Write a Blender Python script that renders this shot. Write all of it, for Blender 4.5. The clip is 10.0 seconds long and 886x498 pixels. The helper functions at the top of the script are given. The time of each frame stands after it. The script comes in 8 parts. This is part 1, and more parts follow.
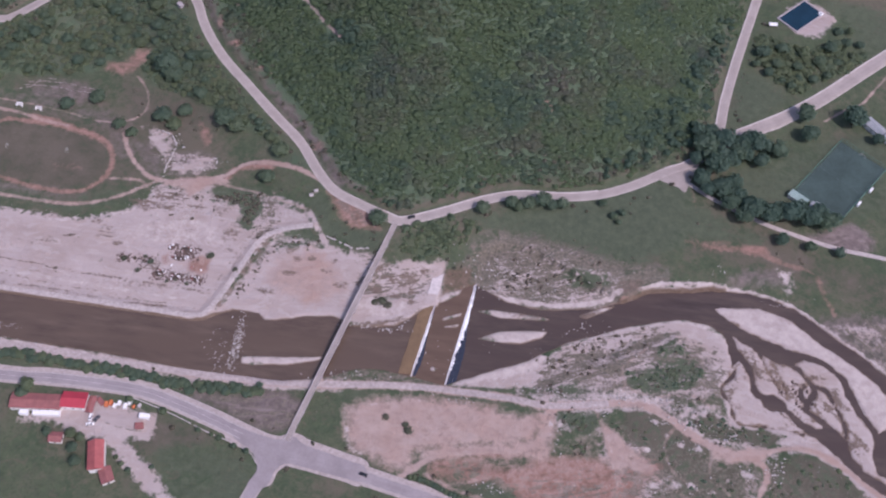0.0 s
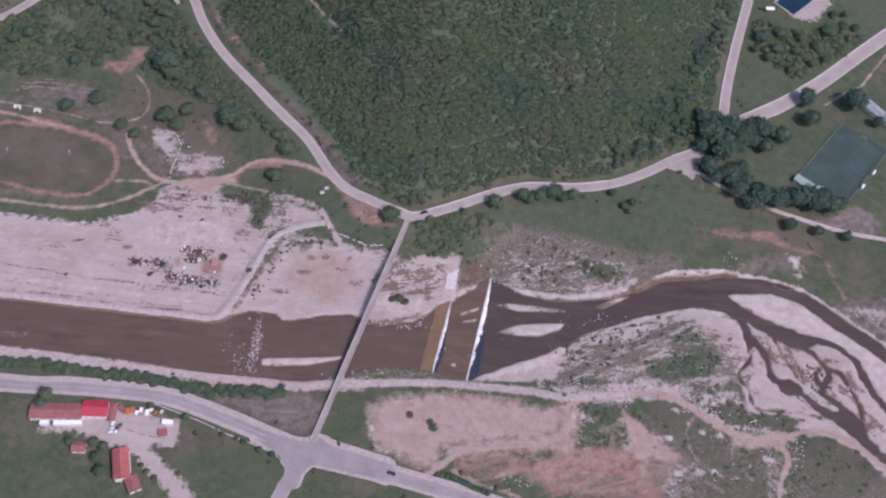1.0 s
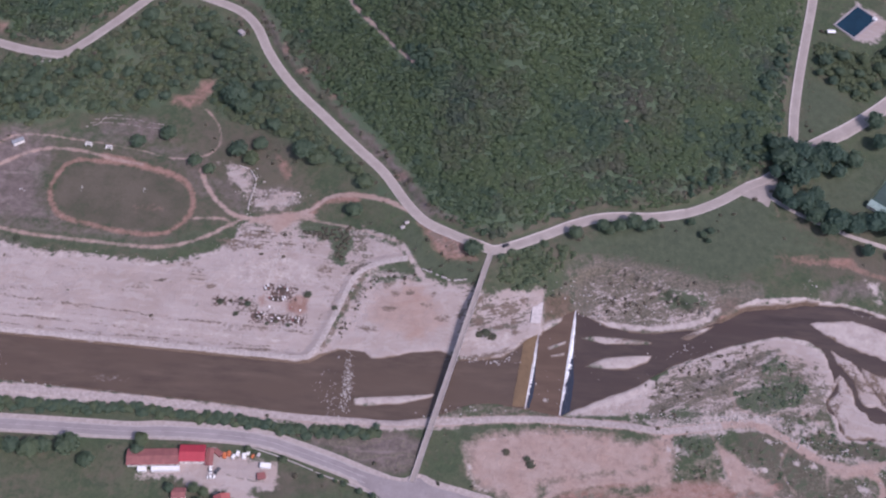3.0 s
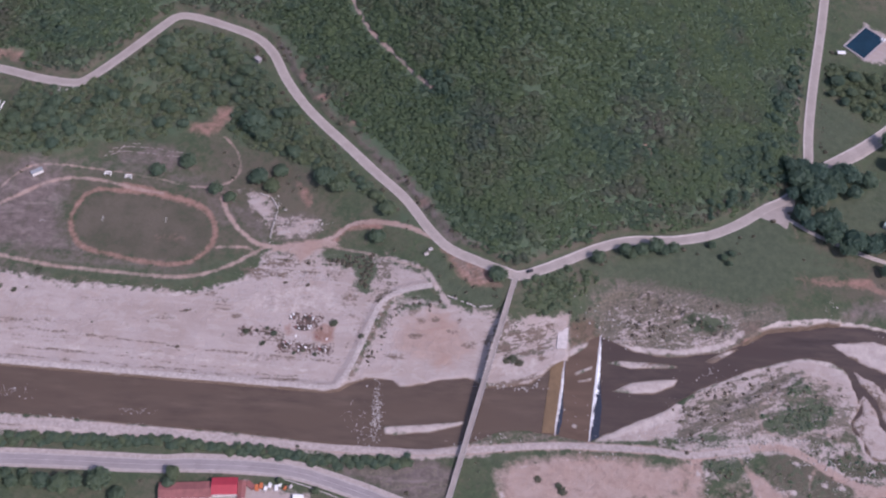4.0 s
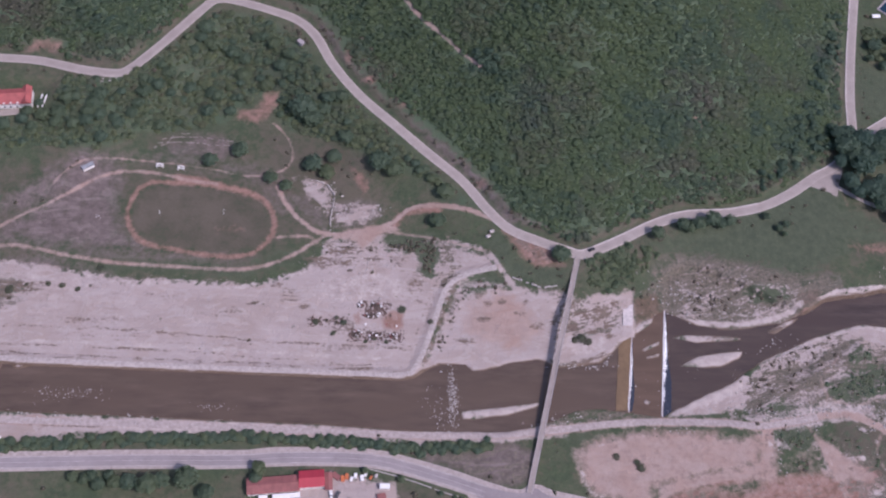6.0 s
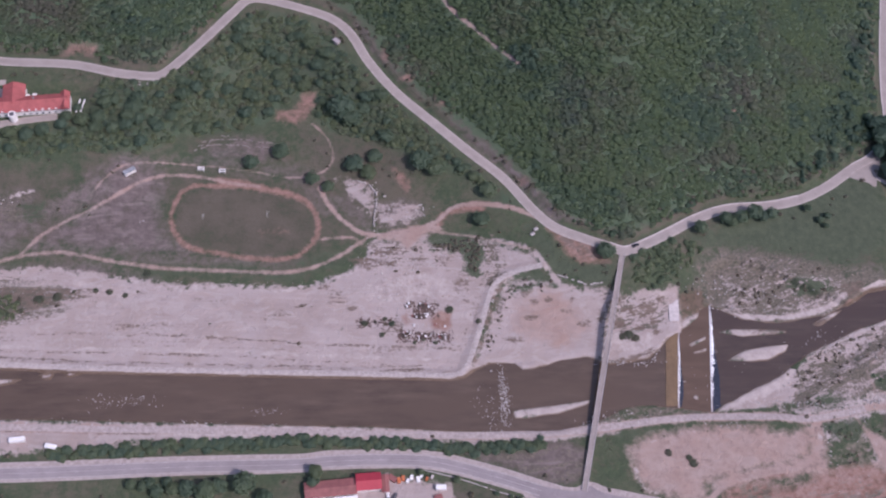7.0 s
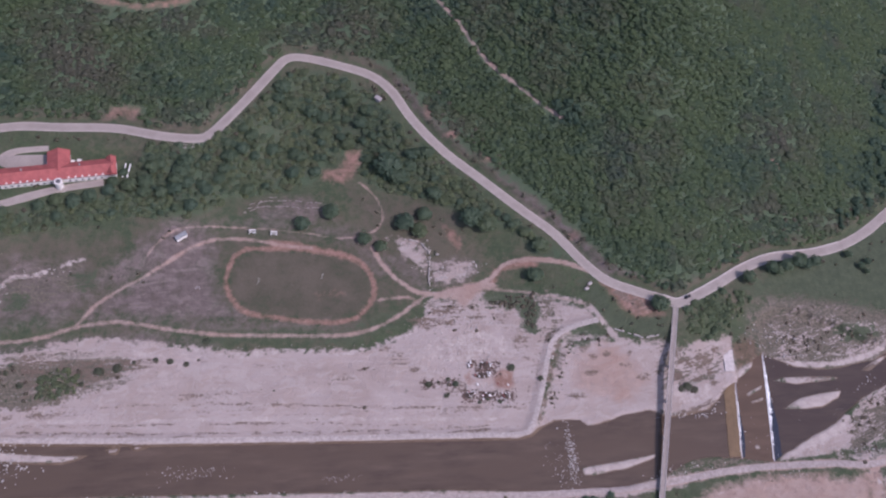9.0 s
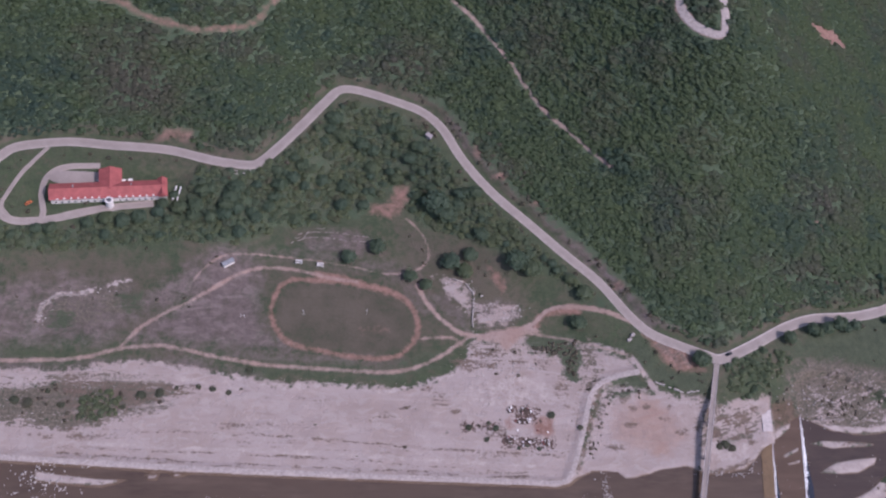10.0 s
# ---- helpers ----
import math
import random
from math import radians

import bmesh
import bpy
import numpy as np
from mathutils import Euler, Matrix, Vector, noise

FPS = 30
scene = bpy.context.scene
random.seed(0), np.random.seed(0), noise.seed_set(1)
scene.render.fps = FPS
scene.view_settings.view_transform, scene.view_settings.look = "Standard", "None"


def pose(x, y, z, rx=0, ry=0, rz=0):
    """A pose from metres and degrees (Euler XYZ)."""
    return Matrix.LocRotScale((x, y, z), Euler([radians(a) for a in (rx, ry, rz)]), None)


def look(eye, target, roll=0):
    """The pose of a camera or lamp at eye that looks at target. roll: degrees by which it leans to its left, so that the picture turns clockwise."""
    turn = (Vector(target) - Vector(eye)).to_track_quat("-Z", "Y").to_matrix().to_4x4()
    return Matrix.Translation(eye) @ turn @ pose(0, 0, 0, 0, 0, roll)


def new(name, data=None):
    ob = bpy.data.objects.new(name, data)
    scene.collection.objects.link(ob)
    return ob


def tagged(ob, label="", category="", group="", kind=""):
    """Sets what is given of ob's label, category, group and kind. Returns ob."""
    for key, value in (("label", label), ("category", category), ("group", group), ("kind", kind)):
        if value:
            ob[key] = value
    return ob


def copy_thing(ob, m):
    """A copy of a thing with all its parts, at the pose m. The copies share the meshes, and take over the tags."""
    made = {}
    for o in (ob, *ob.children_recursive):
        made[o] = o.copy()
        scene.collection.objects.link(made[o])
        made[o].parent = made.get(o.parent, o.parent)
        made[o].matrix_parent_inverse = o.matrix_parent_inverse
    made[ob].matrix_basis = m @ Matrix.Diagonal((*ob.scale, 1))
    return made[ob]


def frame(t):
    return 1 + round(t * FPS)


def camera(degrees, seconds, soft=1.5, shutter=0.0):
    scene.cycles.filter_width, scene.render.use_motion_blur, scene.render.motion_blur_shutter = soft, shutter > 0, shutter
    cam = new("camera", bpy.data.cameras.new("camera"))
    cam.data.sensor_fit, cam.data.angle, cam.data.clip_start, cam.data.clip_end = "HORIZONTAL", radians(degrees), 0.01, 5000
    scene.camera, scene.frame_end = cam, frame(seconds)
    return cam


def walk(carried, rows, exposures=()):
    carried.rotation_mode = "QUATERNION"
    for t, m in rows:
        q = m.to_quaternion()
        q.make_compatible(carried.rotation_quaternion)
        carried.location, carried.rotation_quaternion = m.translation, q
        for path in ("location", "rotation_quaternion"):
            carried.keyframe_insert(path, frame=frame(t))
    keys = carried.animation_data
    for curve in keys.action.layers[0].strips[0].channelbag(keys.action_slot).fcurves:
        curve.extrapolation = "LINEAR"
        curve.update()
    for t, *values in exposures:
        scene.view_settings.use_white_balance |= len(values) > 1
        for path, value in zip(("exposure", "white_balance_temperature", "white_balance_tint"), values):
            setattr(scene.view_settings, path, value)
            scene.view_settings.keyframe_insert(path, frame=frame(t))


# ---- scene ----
cam = camera(46.0, 10.0, soft=2.2)
PATH = [
    (0, pose(12.18, -261.79, 523.87, 33.876, -1.968, 6.894)),
    (0.5, pose(-4.63, -258.92, 525.97, 33.651, -2.437, 4.944)),
    (1, pose(-21.35, -255.78, 528.09, 32.706, -2.937, 4.338)),
    (1.5, pose(-38.01, -252.17, 530.10, 32.194, -2.966, 3.860)),
    (2, pose(-54.25, -248.14, 532.10, 32.209, -2.726, 3.772)),
    (2.5, pose(-69.83, -244.00, 534.25, 32.396, -3.077, 3.132)),
    (3, pose(-84.87, -240.02, 536.58, 32.536, -3.346, 2.924)),
    (3.2, pose(-90.77, -238.45, 537.53, 32.774, -2.809, 2.436)),
    (4.3, pose(-122.20, -230.11, 542.87, 33.090, -5.162, 1.041)),
    (4.5, pose(-128.26, -228.55, 543.69, 32.969, -5.520, -0.912)),
    (5, pose(-143.89, -224.57, 545.51, 32.955, -5.712, -1.769)),
    (5.5, pose(-160.09, -220.42, 547.06, 31.942, -5.159, -1.634)),
    (6, pose(-176.56, -216.00, 548.56, 30.515, -4.759, -1.282)),
    (7.5, pose(-225.55, -200.18, 553.37, 29.597, -4.802, -3.597)),
    (8, pose(-242.11, -194.59, 555.35, 30.015, -5.396, -4.746)),
    (8.5, pose(-258.87, -188.59, 557.13, 30.370, -5.908, -5.293)),
    (9, pose(-275.87, -182.25, 558.65, 30.957, -6.449, -5.293)),
    (9.5, pose(-293.09, -175.67, 559.85, 32.202, -7.208, -6.002)),
    (10, pose(-310.47, -169.18, 560.98, 31.691, -8.771, -2.472)),
]
walk(cam, PATH, [(0.0, 0.16, 6050, 27), (5.0, 0.08, 6050, 27), (8.5, 0.025, 6050, 27), (10.0, -0.06, 6050, 27)])

# ---- light ----
SUN = Vector((0.50, -0.34, 0.79)).normalized()
world = bpy.data.worlds.new("world")
scene.world = world
world.use_nodes = True
wn = world.node_tree
bg = wn.nodes["Background"]
sky = wn.nodes.new("ShaderNodeTexSky")
sky.sky_type = "NISHITA"
sky.sun_disc = False
sky.sun_elevation = math.asin(SUN.z)
sky.sun_rotation = math.atan2(SUN.x, SUN.y)
sky.air_density, sky.dust_density = 1.2, 2.0
wn.links.new(sky.outputs[0], bg.inputs[0])
bg.inputs[1].default_value = 0.125
sun = new("sun", bpy.data.lights.new("sun", "SUN"))
sun.data.energy, sun.data.angle, sun.data.color = 2.7, radians(0.6), (1.0, 0.94, 0.90)
sun.matrix_world = look(SUN * 900, (0, 0, 0))

from mathutils.geometry import delaunay_2d_cdt

# ---- plan, in metres ----
MAIN = [(-700, 120, 9), (-560, 160, 9), (-500.9, 201.4, 9), (-485.2, 223.5, 9), (-476.6, 231.9, 9), (-462.1, 236, 9), (-443.8, 238.7, 9),
        (-419.7, 237.8, 9), (-384.7, 235.9, 10), (-356, 228.9, 11), (-334.7, 226.8, 11), (-325.9, 230.1, 11), (-313.9, 244, 11),
        (-299.8, 262.7, 11), (-285.2, 283, 11), (-275.8, 293.6, 11), (-262.4, 293.7, 11), (-239.3, 286.8, 11), (-220, 279, 10.5),
        (-207, 265.5, 10.5), (-194.7, 241.8, 10), (-176.9, 217.2, 9.5), (-152.4, 192.2, 9.5), (-131.9, 171.9, 9), (-111.5, 152.5, 8.5)]
MAIN += [(-95.8, 130.9, 8.5), (-83, 117.5, 8.5), (-65.9, 109.5, 8.5), (-50, 103.6, 8.5), (-40, 100.4, 8.5), (-26.3, 106, 8), (-9.9, 114.4, 7.5),
         (10, 125.1, 7), (30.5, 132, 7), (58.7, 134.8, 6.5), (79.7, 140, 6), (100.7, 150.3, 6), (122.1, 165.2, 5.5), (138.5, 175, 5),
         (153.4, 193.7, 5), (161.1, 232, 5), (168.7, 264.4, 5), (177.6, 298.3, 5.5), (187.1, 333.8, 6), (199.6, 383.7, 7), (225, 500, 10)]
ROAD_E = [(145.9, 183.1), (166.5, 200.5), (185.5, 213.1), (205, 227), (229.1, 247.5), (254.3, 272.3), (275.2, 292.8), (330, 345)]
ROAD_S = [(-520, -32), (-440, -30.5), (-366, -29.8), (-295.5, -28), (-237, -27.6), (-218, -26.1), (-187, -25.8), (-164, -27.1), (-146, -31.1), (-123, -38),
          (-104, -44.5), (-91.4, -48.5), (-75.3, -52), (-50, -57), (-18.8, -63.2), (5.8, -68.4), (30.1, -74.1), (120, -97)]
ROAD_S2 = [(-80.5, -50), (-87.9, -63.6), (-94.4, -81.6), (-100, -110)]
PATH_S = [(-520, -2), (-405, -4), (-345.9, -6), (-255.3, -8.5), (-193.5, -11), (-153.5, -12.3), (-121.5, -12.4), (-89.8, -11.5), (-58.6, -8.3),
          (-27.4, -4.6), (1, -3.2), (35.8, -3.6), (54.8, -5.5), (74, -3), (91, 0.5), (106, 2.5), (115, 1), (128, -6), (138, -13), (149, -18), (163, -21)]
PATH_S2 = [(58, -6), (60, -14), (58, -21), (52, -29), (43, -34), (23, -37), (0, -43), (-19.3, -59.1)]
PATH_S3 = [(163, -21), (176, -17), (191, -12), (202, -12), (216, -18), (240, -36), (280, -66)]
PATH_S4 = [(163, -21), (174, -24), (177, -30), (175, -37), (172, -43), (166, -70)]
OVAL = [(-302.8, 150.7), (-310.6, 144.7), (-314.8, 133.6), (-314.7, 123.6), (-310.3, 113.6), (-301.8, 106.2), (-284.8, 102.7), (-266.1, 99.5), (-250.6, 98.6), (-238.4, 101.5),
        (-230.1, 110), (-226.4, 120.9), (-228.9, 131.2), (-236.4, 140.7), (-246.9, 146.5), (-264.7, 149.8), (-289.6, 150.4), (-302.8, 150.7)]
TRACK_S = [(-520, 90), (-445, 92), (-418.9, 94.6), (-400.7, 100.6), (-375.3, 103.2), (-348.9, 97.8), (-316.1, 92.7), (-273.3, 90.8), (-243.4, 90.3), (-219.9, 97.6), (-195.6, 114.8)]
TRACK_N = [(-400.7, 100.6), (-386.6, 117.5), (-361.7, 133.9), (-348.5, 143.2), (-336.7, 151.5), (-324.7, 157), (-310.7, 158.2), (-293.1, 155.7), (-278.9, 152.2), (-264, 150.5)]
TRACK_B = [(-362.2, 146.4), (-355.6, 155.7), (-345.5, 163.2), (-333.5, 165.5), (-310.8, 166.3), (-284.1, 163.6), (-264.4, 161), (-253.7, 158), (-241.1, 157), (-228, 160), (-222, 164), (-218.4, 171), (-219.5, 182.3), (-224.5, 191.4), (-232, 199)]
TRACK_E = [(-226.2, 149.8), (-219.4, 135.2), (-205.8, 120.9), (-192.1, 115.9), (-167.6, 120.4), (-153.2, 126.3), (-145.5, 134.4), (-131.1, 136.3), (-110, 131.9), (-89.2, 122.5)]
TRACK_E2 = [(-192.1, 115.9), (-160.7, 118.3), (-129.5, 113.9), (-98.5, 103.4), (-84, 84), (-67, 72)]
DYKE = [(-560, 41), (-490, 36.6), (-425, 33.1), (-348, 29.1), (-283, 27), (-238, 25.5), (-192, 24.3), (-155, 23.1), (-146, 23.6), (-141, 28), (-134.8, 42.8), (-129.2, 59.7),
        (-123.3, 77.2), (-116.3, 85.8), (-105.7, 90.2), (-92, 92.4)]
LANE = [(-490, 208), (-481, 188), (-471, 180), (-455.7, 181.4), (-438, 186.5), (-417, 192.2), (-390, 197)]
LANE_2 = [(-457, 233.5), (-464.2, 222.9), (-469.6, 214.3), (-476, 197.1), (-477.8, 188.8), (-471.5, 181)]
LOOP = [(-454.5, 182.5), (-453.8, 188), (-456.5, 199), (-456, 210.5), (-452, 217), (-443.6, 220.3), (-433.9, 221.4), (-424.5, 222)]
HILL_TRACK = [(-200, 361.2), (-184, 345.3), (-168.9, 325.1), (-159.5, 312), (-152.2, 297.1), (-140, 276.3), (-126.1, 260.1), (-112.4, 244.2), (-98.5, 230.5)]
HAIRPIN = [(-52.5, 362), (-51.5, 345), (-51.2, 333), (-48.8, 325.2), (-42.6, 316.7), (-34.2, 311.1), (-27.5, 308.8), (-23.2, 311.9), (-22.5, 320.5), (-23.3, 330), (-25, 362)]
GULLIES = [[(-96, 144), (-82, 129), (-65, 121), (-44, 120), (-30, 125)], [(-2, 154), (24, 159), (51, 158), (77, 155), (90, 162)], [(104, 178), (124, 205), (144, 237), (159, 266)]]
HILL_CUT = [(-446, 334), (-423, 331.6), (-408.4, 325.1), (-393.5, 321), (-378.8, 318), (-368.8, 316.6), (-356.7, 320.3), (-342.2, 324.1), (-332.6, 332.1), (-328.1, 341.5), (-318, 356)]
FIELD_PATH = [(135.9, 157.8), (151.8, 147.9), (176.2, 137), (200.3, 129.7), (231, 123.5), (257.6, 121), (330, 112)]
RED_TRAIL = [(145, 114), (159, 117), (172, 113), (182, 111), (195, 107), (206, 105), (213, 101), (217, 88), (222, 76)]
RED_TRAIL_2 = [(138, 153), (139, 147), (141, 133), (140, 119), (144, 109)]

GRAVEL_W = [(-560, 85), (-488, 85), (-434, 86), (-388, 93), (-340, 87), (-308, 81), (-275, 82), (-242, 79), (-213, 88), (-197, 99), (-194, 114), (-182, 114),
            (-157, 111), (-132, 116), (-101, 102), (-91, 92), (-118, 82), (-138, 26), (-144, 16), (-178, 16), (-275, 18), (-367, 20), (-560, 23)]
SCRUB_W = [(-560, 73), (-485, 73), (-461, 75), (-430, 79), (-403, 81), (-375, 79), (-365, 75), (-380, 65), (-401, 58.5), (-412, 54), (-458, 57), (-560, 57)]
RUIN_WEST = [(-217, 158), (-207, 158), (-193, 150), (-194, 137), (-196, 130), (-201, 137), (-208, 144)]
RUIN_EAST = [(-191, 137), (-174, 140), (-162, 137), (-164, 130), (-174, 124), (-190, 122)]
GRAVEL_M = [(-139, 24), (-122, 65), (-115, 82), (-100, 88), (-84, 80), (-56, 77), (-42, 72), (-9, 80), (-8, 46), (-20, 40), (-36, 30), (-52, 31), (-66, 33), (-100, 25), (-127, 26)]
GREEN_M = [(-157.5, 111.4), (-143.6, 115), (-127.6, 114.3), (-127.9, 105), (-131.6, 89), (-137.4, 90.7), (-136.8, 102.6), (-146.2, 105.6), (-157, 105.4)]
GRAVEL_E = [(11, 92), (24, 102), (40, 99), (66, 96), (93, 90), (118, 86), (104, 72), (84, 58), (48, 50), (17, 54), (9, 60)]
BRAID = [(156, 55), (130, 63), (97, 52), (65, 36), (44, 19), (6, 8), (4, -1), (51, 4), (66, 20), (104, 40), (130, 51), (146, 35), (158, -6), (206, -17),
         (239, -42), (277, -58), (330, -70), (345, 10), (288, 18), (250, 41), (229, 60), (203, 79), (175, 86.5), (148, 87), (125, 84), (103, 77)]
SCRUB_E = [(47, 17), (81, 37), (124, 50), (153, 43), (158, 15), (98, 7), (54, 4)]
GREEN_E = [(101, 11), (111, 30), (127, 45), (143, 31), (143, 16), (120, 10)]
PINK = [(-55, -21.6), (-52.4, -19.6), (-33.3, -11.8), (-17.6, -9), (1.5, -9.5), (17.7, -9.5), (39.7, -12), (56, -11.5), (58, -18), (50.2, -27), (41.4, -32.5), (20.5, -35), (3.8, -39),
        (-8.8, -43.5), (-14.8, -55.8), (-27.1, -52), (-46, -46.4), (-50, -35.5)]
RED_S = [(-1.5, -48.6), (16.6, -47.4), (45.1, -45.1), (58.9, -37.5), (78.3, -33.5), (91.5, -35.9), (109.7, -27.8), (117.5, -29.6), (117.5, -38.1), (109.8, -42), (104, -60), (76.8, -60), (43.8, -60.6), (32.6, -51.8), (12, -53), (0.5, -53.7)]
TAN = [(-145, -21.8), (-128.5, -22.7), (-113.1, -24.6), (-98.9, -18), (-83.7, -17.6), (-77, -24), (-78.7, -36), (-88.6, -40.5), (-102.3, -38), (-127.6, -28.4)]
RED_PATCH = [(-255.3, 209.7), (-242.5, 211.7), (-239.3, 225.3), (-229, 224.5), (-229.5, 213.8), (-235.5, 204), (-243.1, 197.1), (-255.6, 200.8)]
RED_JUNCTION = [(-87, 117), (-77, 114), (-67, 110), (-56, 106), (-58, 100), (-51, 93), (-68, 93), (-76, 100), (-83, 110)]
DRY_FIELD = [(-386, 116), (-359, 139), (-348, 172), (-326, 165), (-324, 138), (-320, 114), (-304, 103), (-369, 106)]
WOODS = [(-366, 222), (-335, 221), (-314, 234), (-285, 270), (-270, 284), (-239, 278), (-216, 259), (-198, 228), (-170, 198), (-143, 169), (-116, 146), (-103, 134),
         (-121, 133), (-133, 153), (-168, 172), (-190, 184), (-222, 195), (-244, 222), (-262, 199), (-291, 191), (-312, 186), (-338, 172), (-379, 172), (-431, 165), (-493, 158), (-496, 173), (-413, 180), (-392, 186), (-368, 190)]
YARD = [(-212, -45), (-191.4, -35), (-161.8, -38.3), (-152.6, -41.4), (-152, -55.2), (-166.5, -55.4), (-144, -73.5), (-128, -86), (-138, -88), (-154, -75.4), (-175.7, -59), (-188, -56), (-205, -52), (-224, -52)]

WATER_W = [(-700, 42), (-490, 34.4), (-425, 30.9), (-348, 26.9), (-283.3, 24.8), (-238.2, 23.3), (-192.1, 22.1), (-150, 20.8), (-142.5, 22.2), (-137, 26.2), (-127.4, 30.4), (-112.4, 30.6), (-108.2, 27), (-100.7, 27.6), (-87.4, 31.6), (-70, 34.4),
           (-57, 29.1), (-43.4, 30.6), (-33.2, 33.5), (-26.1, 38.9), (-19, 46), (-10.5, 50), (-19.6, 3), (-31, 4.1), (-40, 4.4), (-51.1, 3), (-64.4, -3), (-90, -10), (-122, -10.5), (-154, -9.5), (-193, -6.5), (-255, -4.5), (-346, -1), (-417, 1), (-700, 5)]
WATER_M = [(-19.6, 3), (-11, 47), (-8, 58), (9, 68), (0, 0)]
WATER_E = [(9.5, 69), (16.6, 65.6), (28.5, 59), (42.4, 56.4), (57, 57), (80, 61), (100, 70), (113, 78), (147, 83), (176, 83), (152, 71), (160, 60), (154, 56), (147, 61), (130, 62), (100, 52), (65, 36), (43, 21), (22, 12), (0, 1)]
CHANNELS = [([(97, 62), (123, 73), (150, 78.5), (174, 80)], 5.4), ([(168, 80), (178, 80), (194, 75), (206, 67.2), (219, 57.5), (233, 48.2), (246, 37), (268, 12), (330, -60)], 4.0),
            ([(165.3, 42), (170.9, 34.8), (171.9, 26), (174.8, 17.4), (184, 14), (192, 9.2), (196.4, 4.6), (205, -1), (214.2, -5.2), (220, -13.6), (229, -21.2), (240, -30.3), (275, -62)], 1.7),
            ([(163.6, 35.4), (160.8, 27.8), (155.1, 22.1), (155.1, 17.1), (159.3, 10.7), (161.8, -0.6), (174.6, -0.8), (186.4, -1), (197.9, -2.8)], 0.3),
            ([(200, 47.5), (207, 46), (215.8, 41.9), (223.1, 34.4), (226.4, 24.8), (230.7, 16.4), (235.2, 8.9), (239.2, 1.8), (240, -10)], 1.6)]
CHANNELS += [([(193.7, 41.4), (199.5, 36.2), (204.8, 29), (206.4, 24.8), (204.2, 18.8), (201.3, 12.1), (206.4, 8.6), (214, 2)], 1.3), ([(206.6, 28.4), (213.1, 25.7), (217.6, 17.4), (221.2, 7.6), (222, -2)], 0.8),
             ([(184.6, 39.1), (188.2, 32.6), (190.6, 24.2), (191.5, 17.8)], 0.45), ([(178, 44.8), (181.1, 36.4), (185.5, 28.2), (189, 21)], 0.4), ([(198.4, 25), (200, 19), (203, 14)], 0.8)]
POOLS = [[(143.5, 72.7), (157.3, 66.4), (173.5, 55.9), (186.7, 53.1), (198.7, 49.3), (202.9, 46.6), (194.2, 39.8), (186.2, 40.3), (178.1, 45.6), (167.5, 51.4), (161.5, 54.4), (165.3, 40.6), (161.4, 33.4), (159.8, 45.6), (155.7, 57.4), (149, 65.3)],
         [(174.8, 17.4), (183.7, 19.7), (190, 15.2), (194.2, 6.6), (189.6, 9.5), (182.8, 8.8), (177.6, 11)],
         [(192, 9.7), (198.5, 3.4), (205, 0.7), (210.2, 2.4), (216, 2.6), (222.2, -3.3), (224, -12.6), (229.8, -19.7), (240.8, -26.7), (240.3, -32.5), (229.6, -25.3), (220, -17), (214.8, -11.5), (205.1, -3.9), (194.6, 1.2)],
         [(239, 2), (246, 7), (262, 12), (275, -5), (262, -30), (243, -22), (238, -20), (236, -12)]]
BARS = [[(-115.9, 2.3), (-97.2, 4.4), (-80.9, 6.6), (-70.1, 8.4), (-71, 5.3), (-80.9, 2.2), (-90.7, -0.6), (-108.5, -2.8), (-114.9, -2.9)], [(-436, 28), (-421.6, 25.8), (-399, 23.5), (-388, 23.2), (-393.3, 21.1), (-400.3, 19.4), (-417.1, 20.2), (-434, 22)],
        [(11, 50.7), (20.9, 53.1), (38.5, 52.9), (56.9, 51.7), (54.3, 49.6), (27.2, 47.2)], [(13.7, 32.2), (26.6, 39.2), (55.9, 43.3), (52.5, 37.6), (39.7, 31.8), (29, 31.2)],
        [(-8.5, 42.3), (4.2, 48.6), (4.2, 45.6), (-6.6, 40.2)], [(-6.2, 37.6), (3.4, 40.6), (3.1, 37.6), (-5.4, 35.6)], [(-10.5, 57.9), (3.6, 64.4), (1.9, 59.8), (-5.5, 54.5), (-10.3, 51.8)], [(-11, 10), (-8, 11), (-5, 8), (-9, 7)], [(70, 54.5), (75, 58), (86, 63.5), (95, 66), (87, 60), (77, 54)],
        [(-379, 26.4), (-370.8, 26.6), (-372.3, 23.2), (-377, 23.6)], [(-365, 26.9), (-356, 26.6), (-362, 24.8)]]
WEIRS = [((-19.6, 2.5), (-8.3, 76)), ((-0.2, -0.5), (10.4, 70))]


# ---- plane geometry on arrays ----
def spline(pts, step=4.0):
    """Catmull-Rom curve through the points, evenly sampled."""
    P = np.array(pts, float)
    P = np.vstack([2 * P[0] - P[1], P, 2 * P[-1] - P[-2]])
    out = []
    for i in range(1, len(P) - 2):
        n = max(2, int(np.linalg.norm(P[i + 1, :2] - P[i, :2]) / step))
        t = np.linspace(0, 1, n, endpoint=False)[:, None]
        a, b, c, d = P[i - 1], P[i], P[i + 1], P[i + 2]
        out.append(0.5 * (2 * b + (c - a) * t + (2 * a - 5 * b + 4 * c - d) * t ** 2 + (3 * b - 3 * c + d - a) * t ** 3))
    return np.vstack(out + [P[-2][None]])


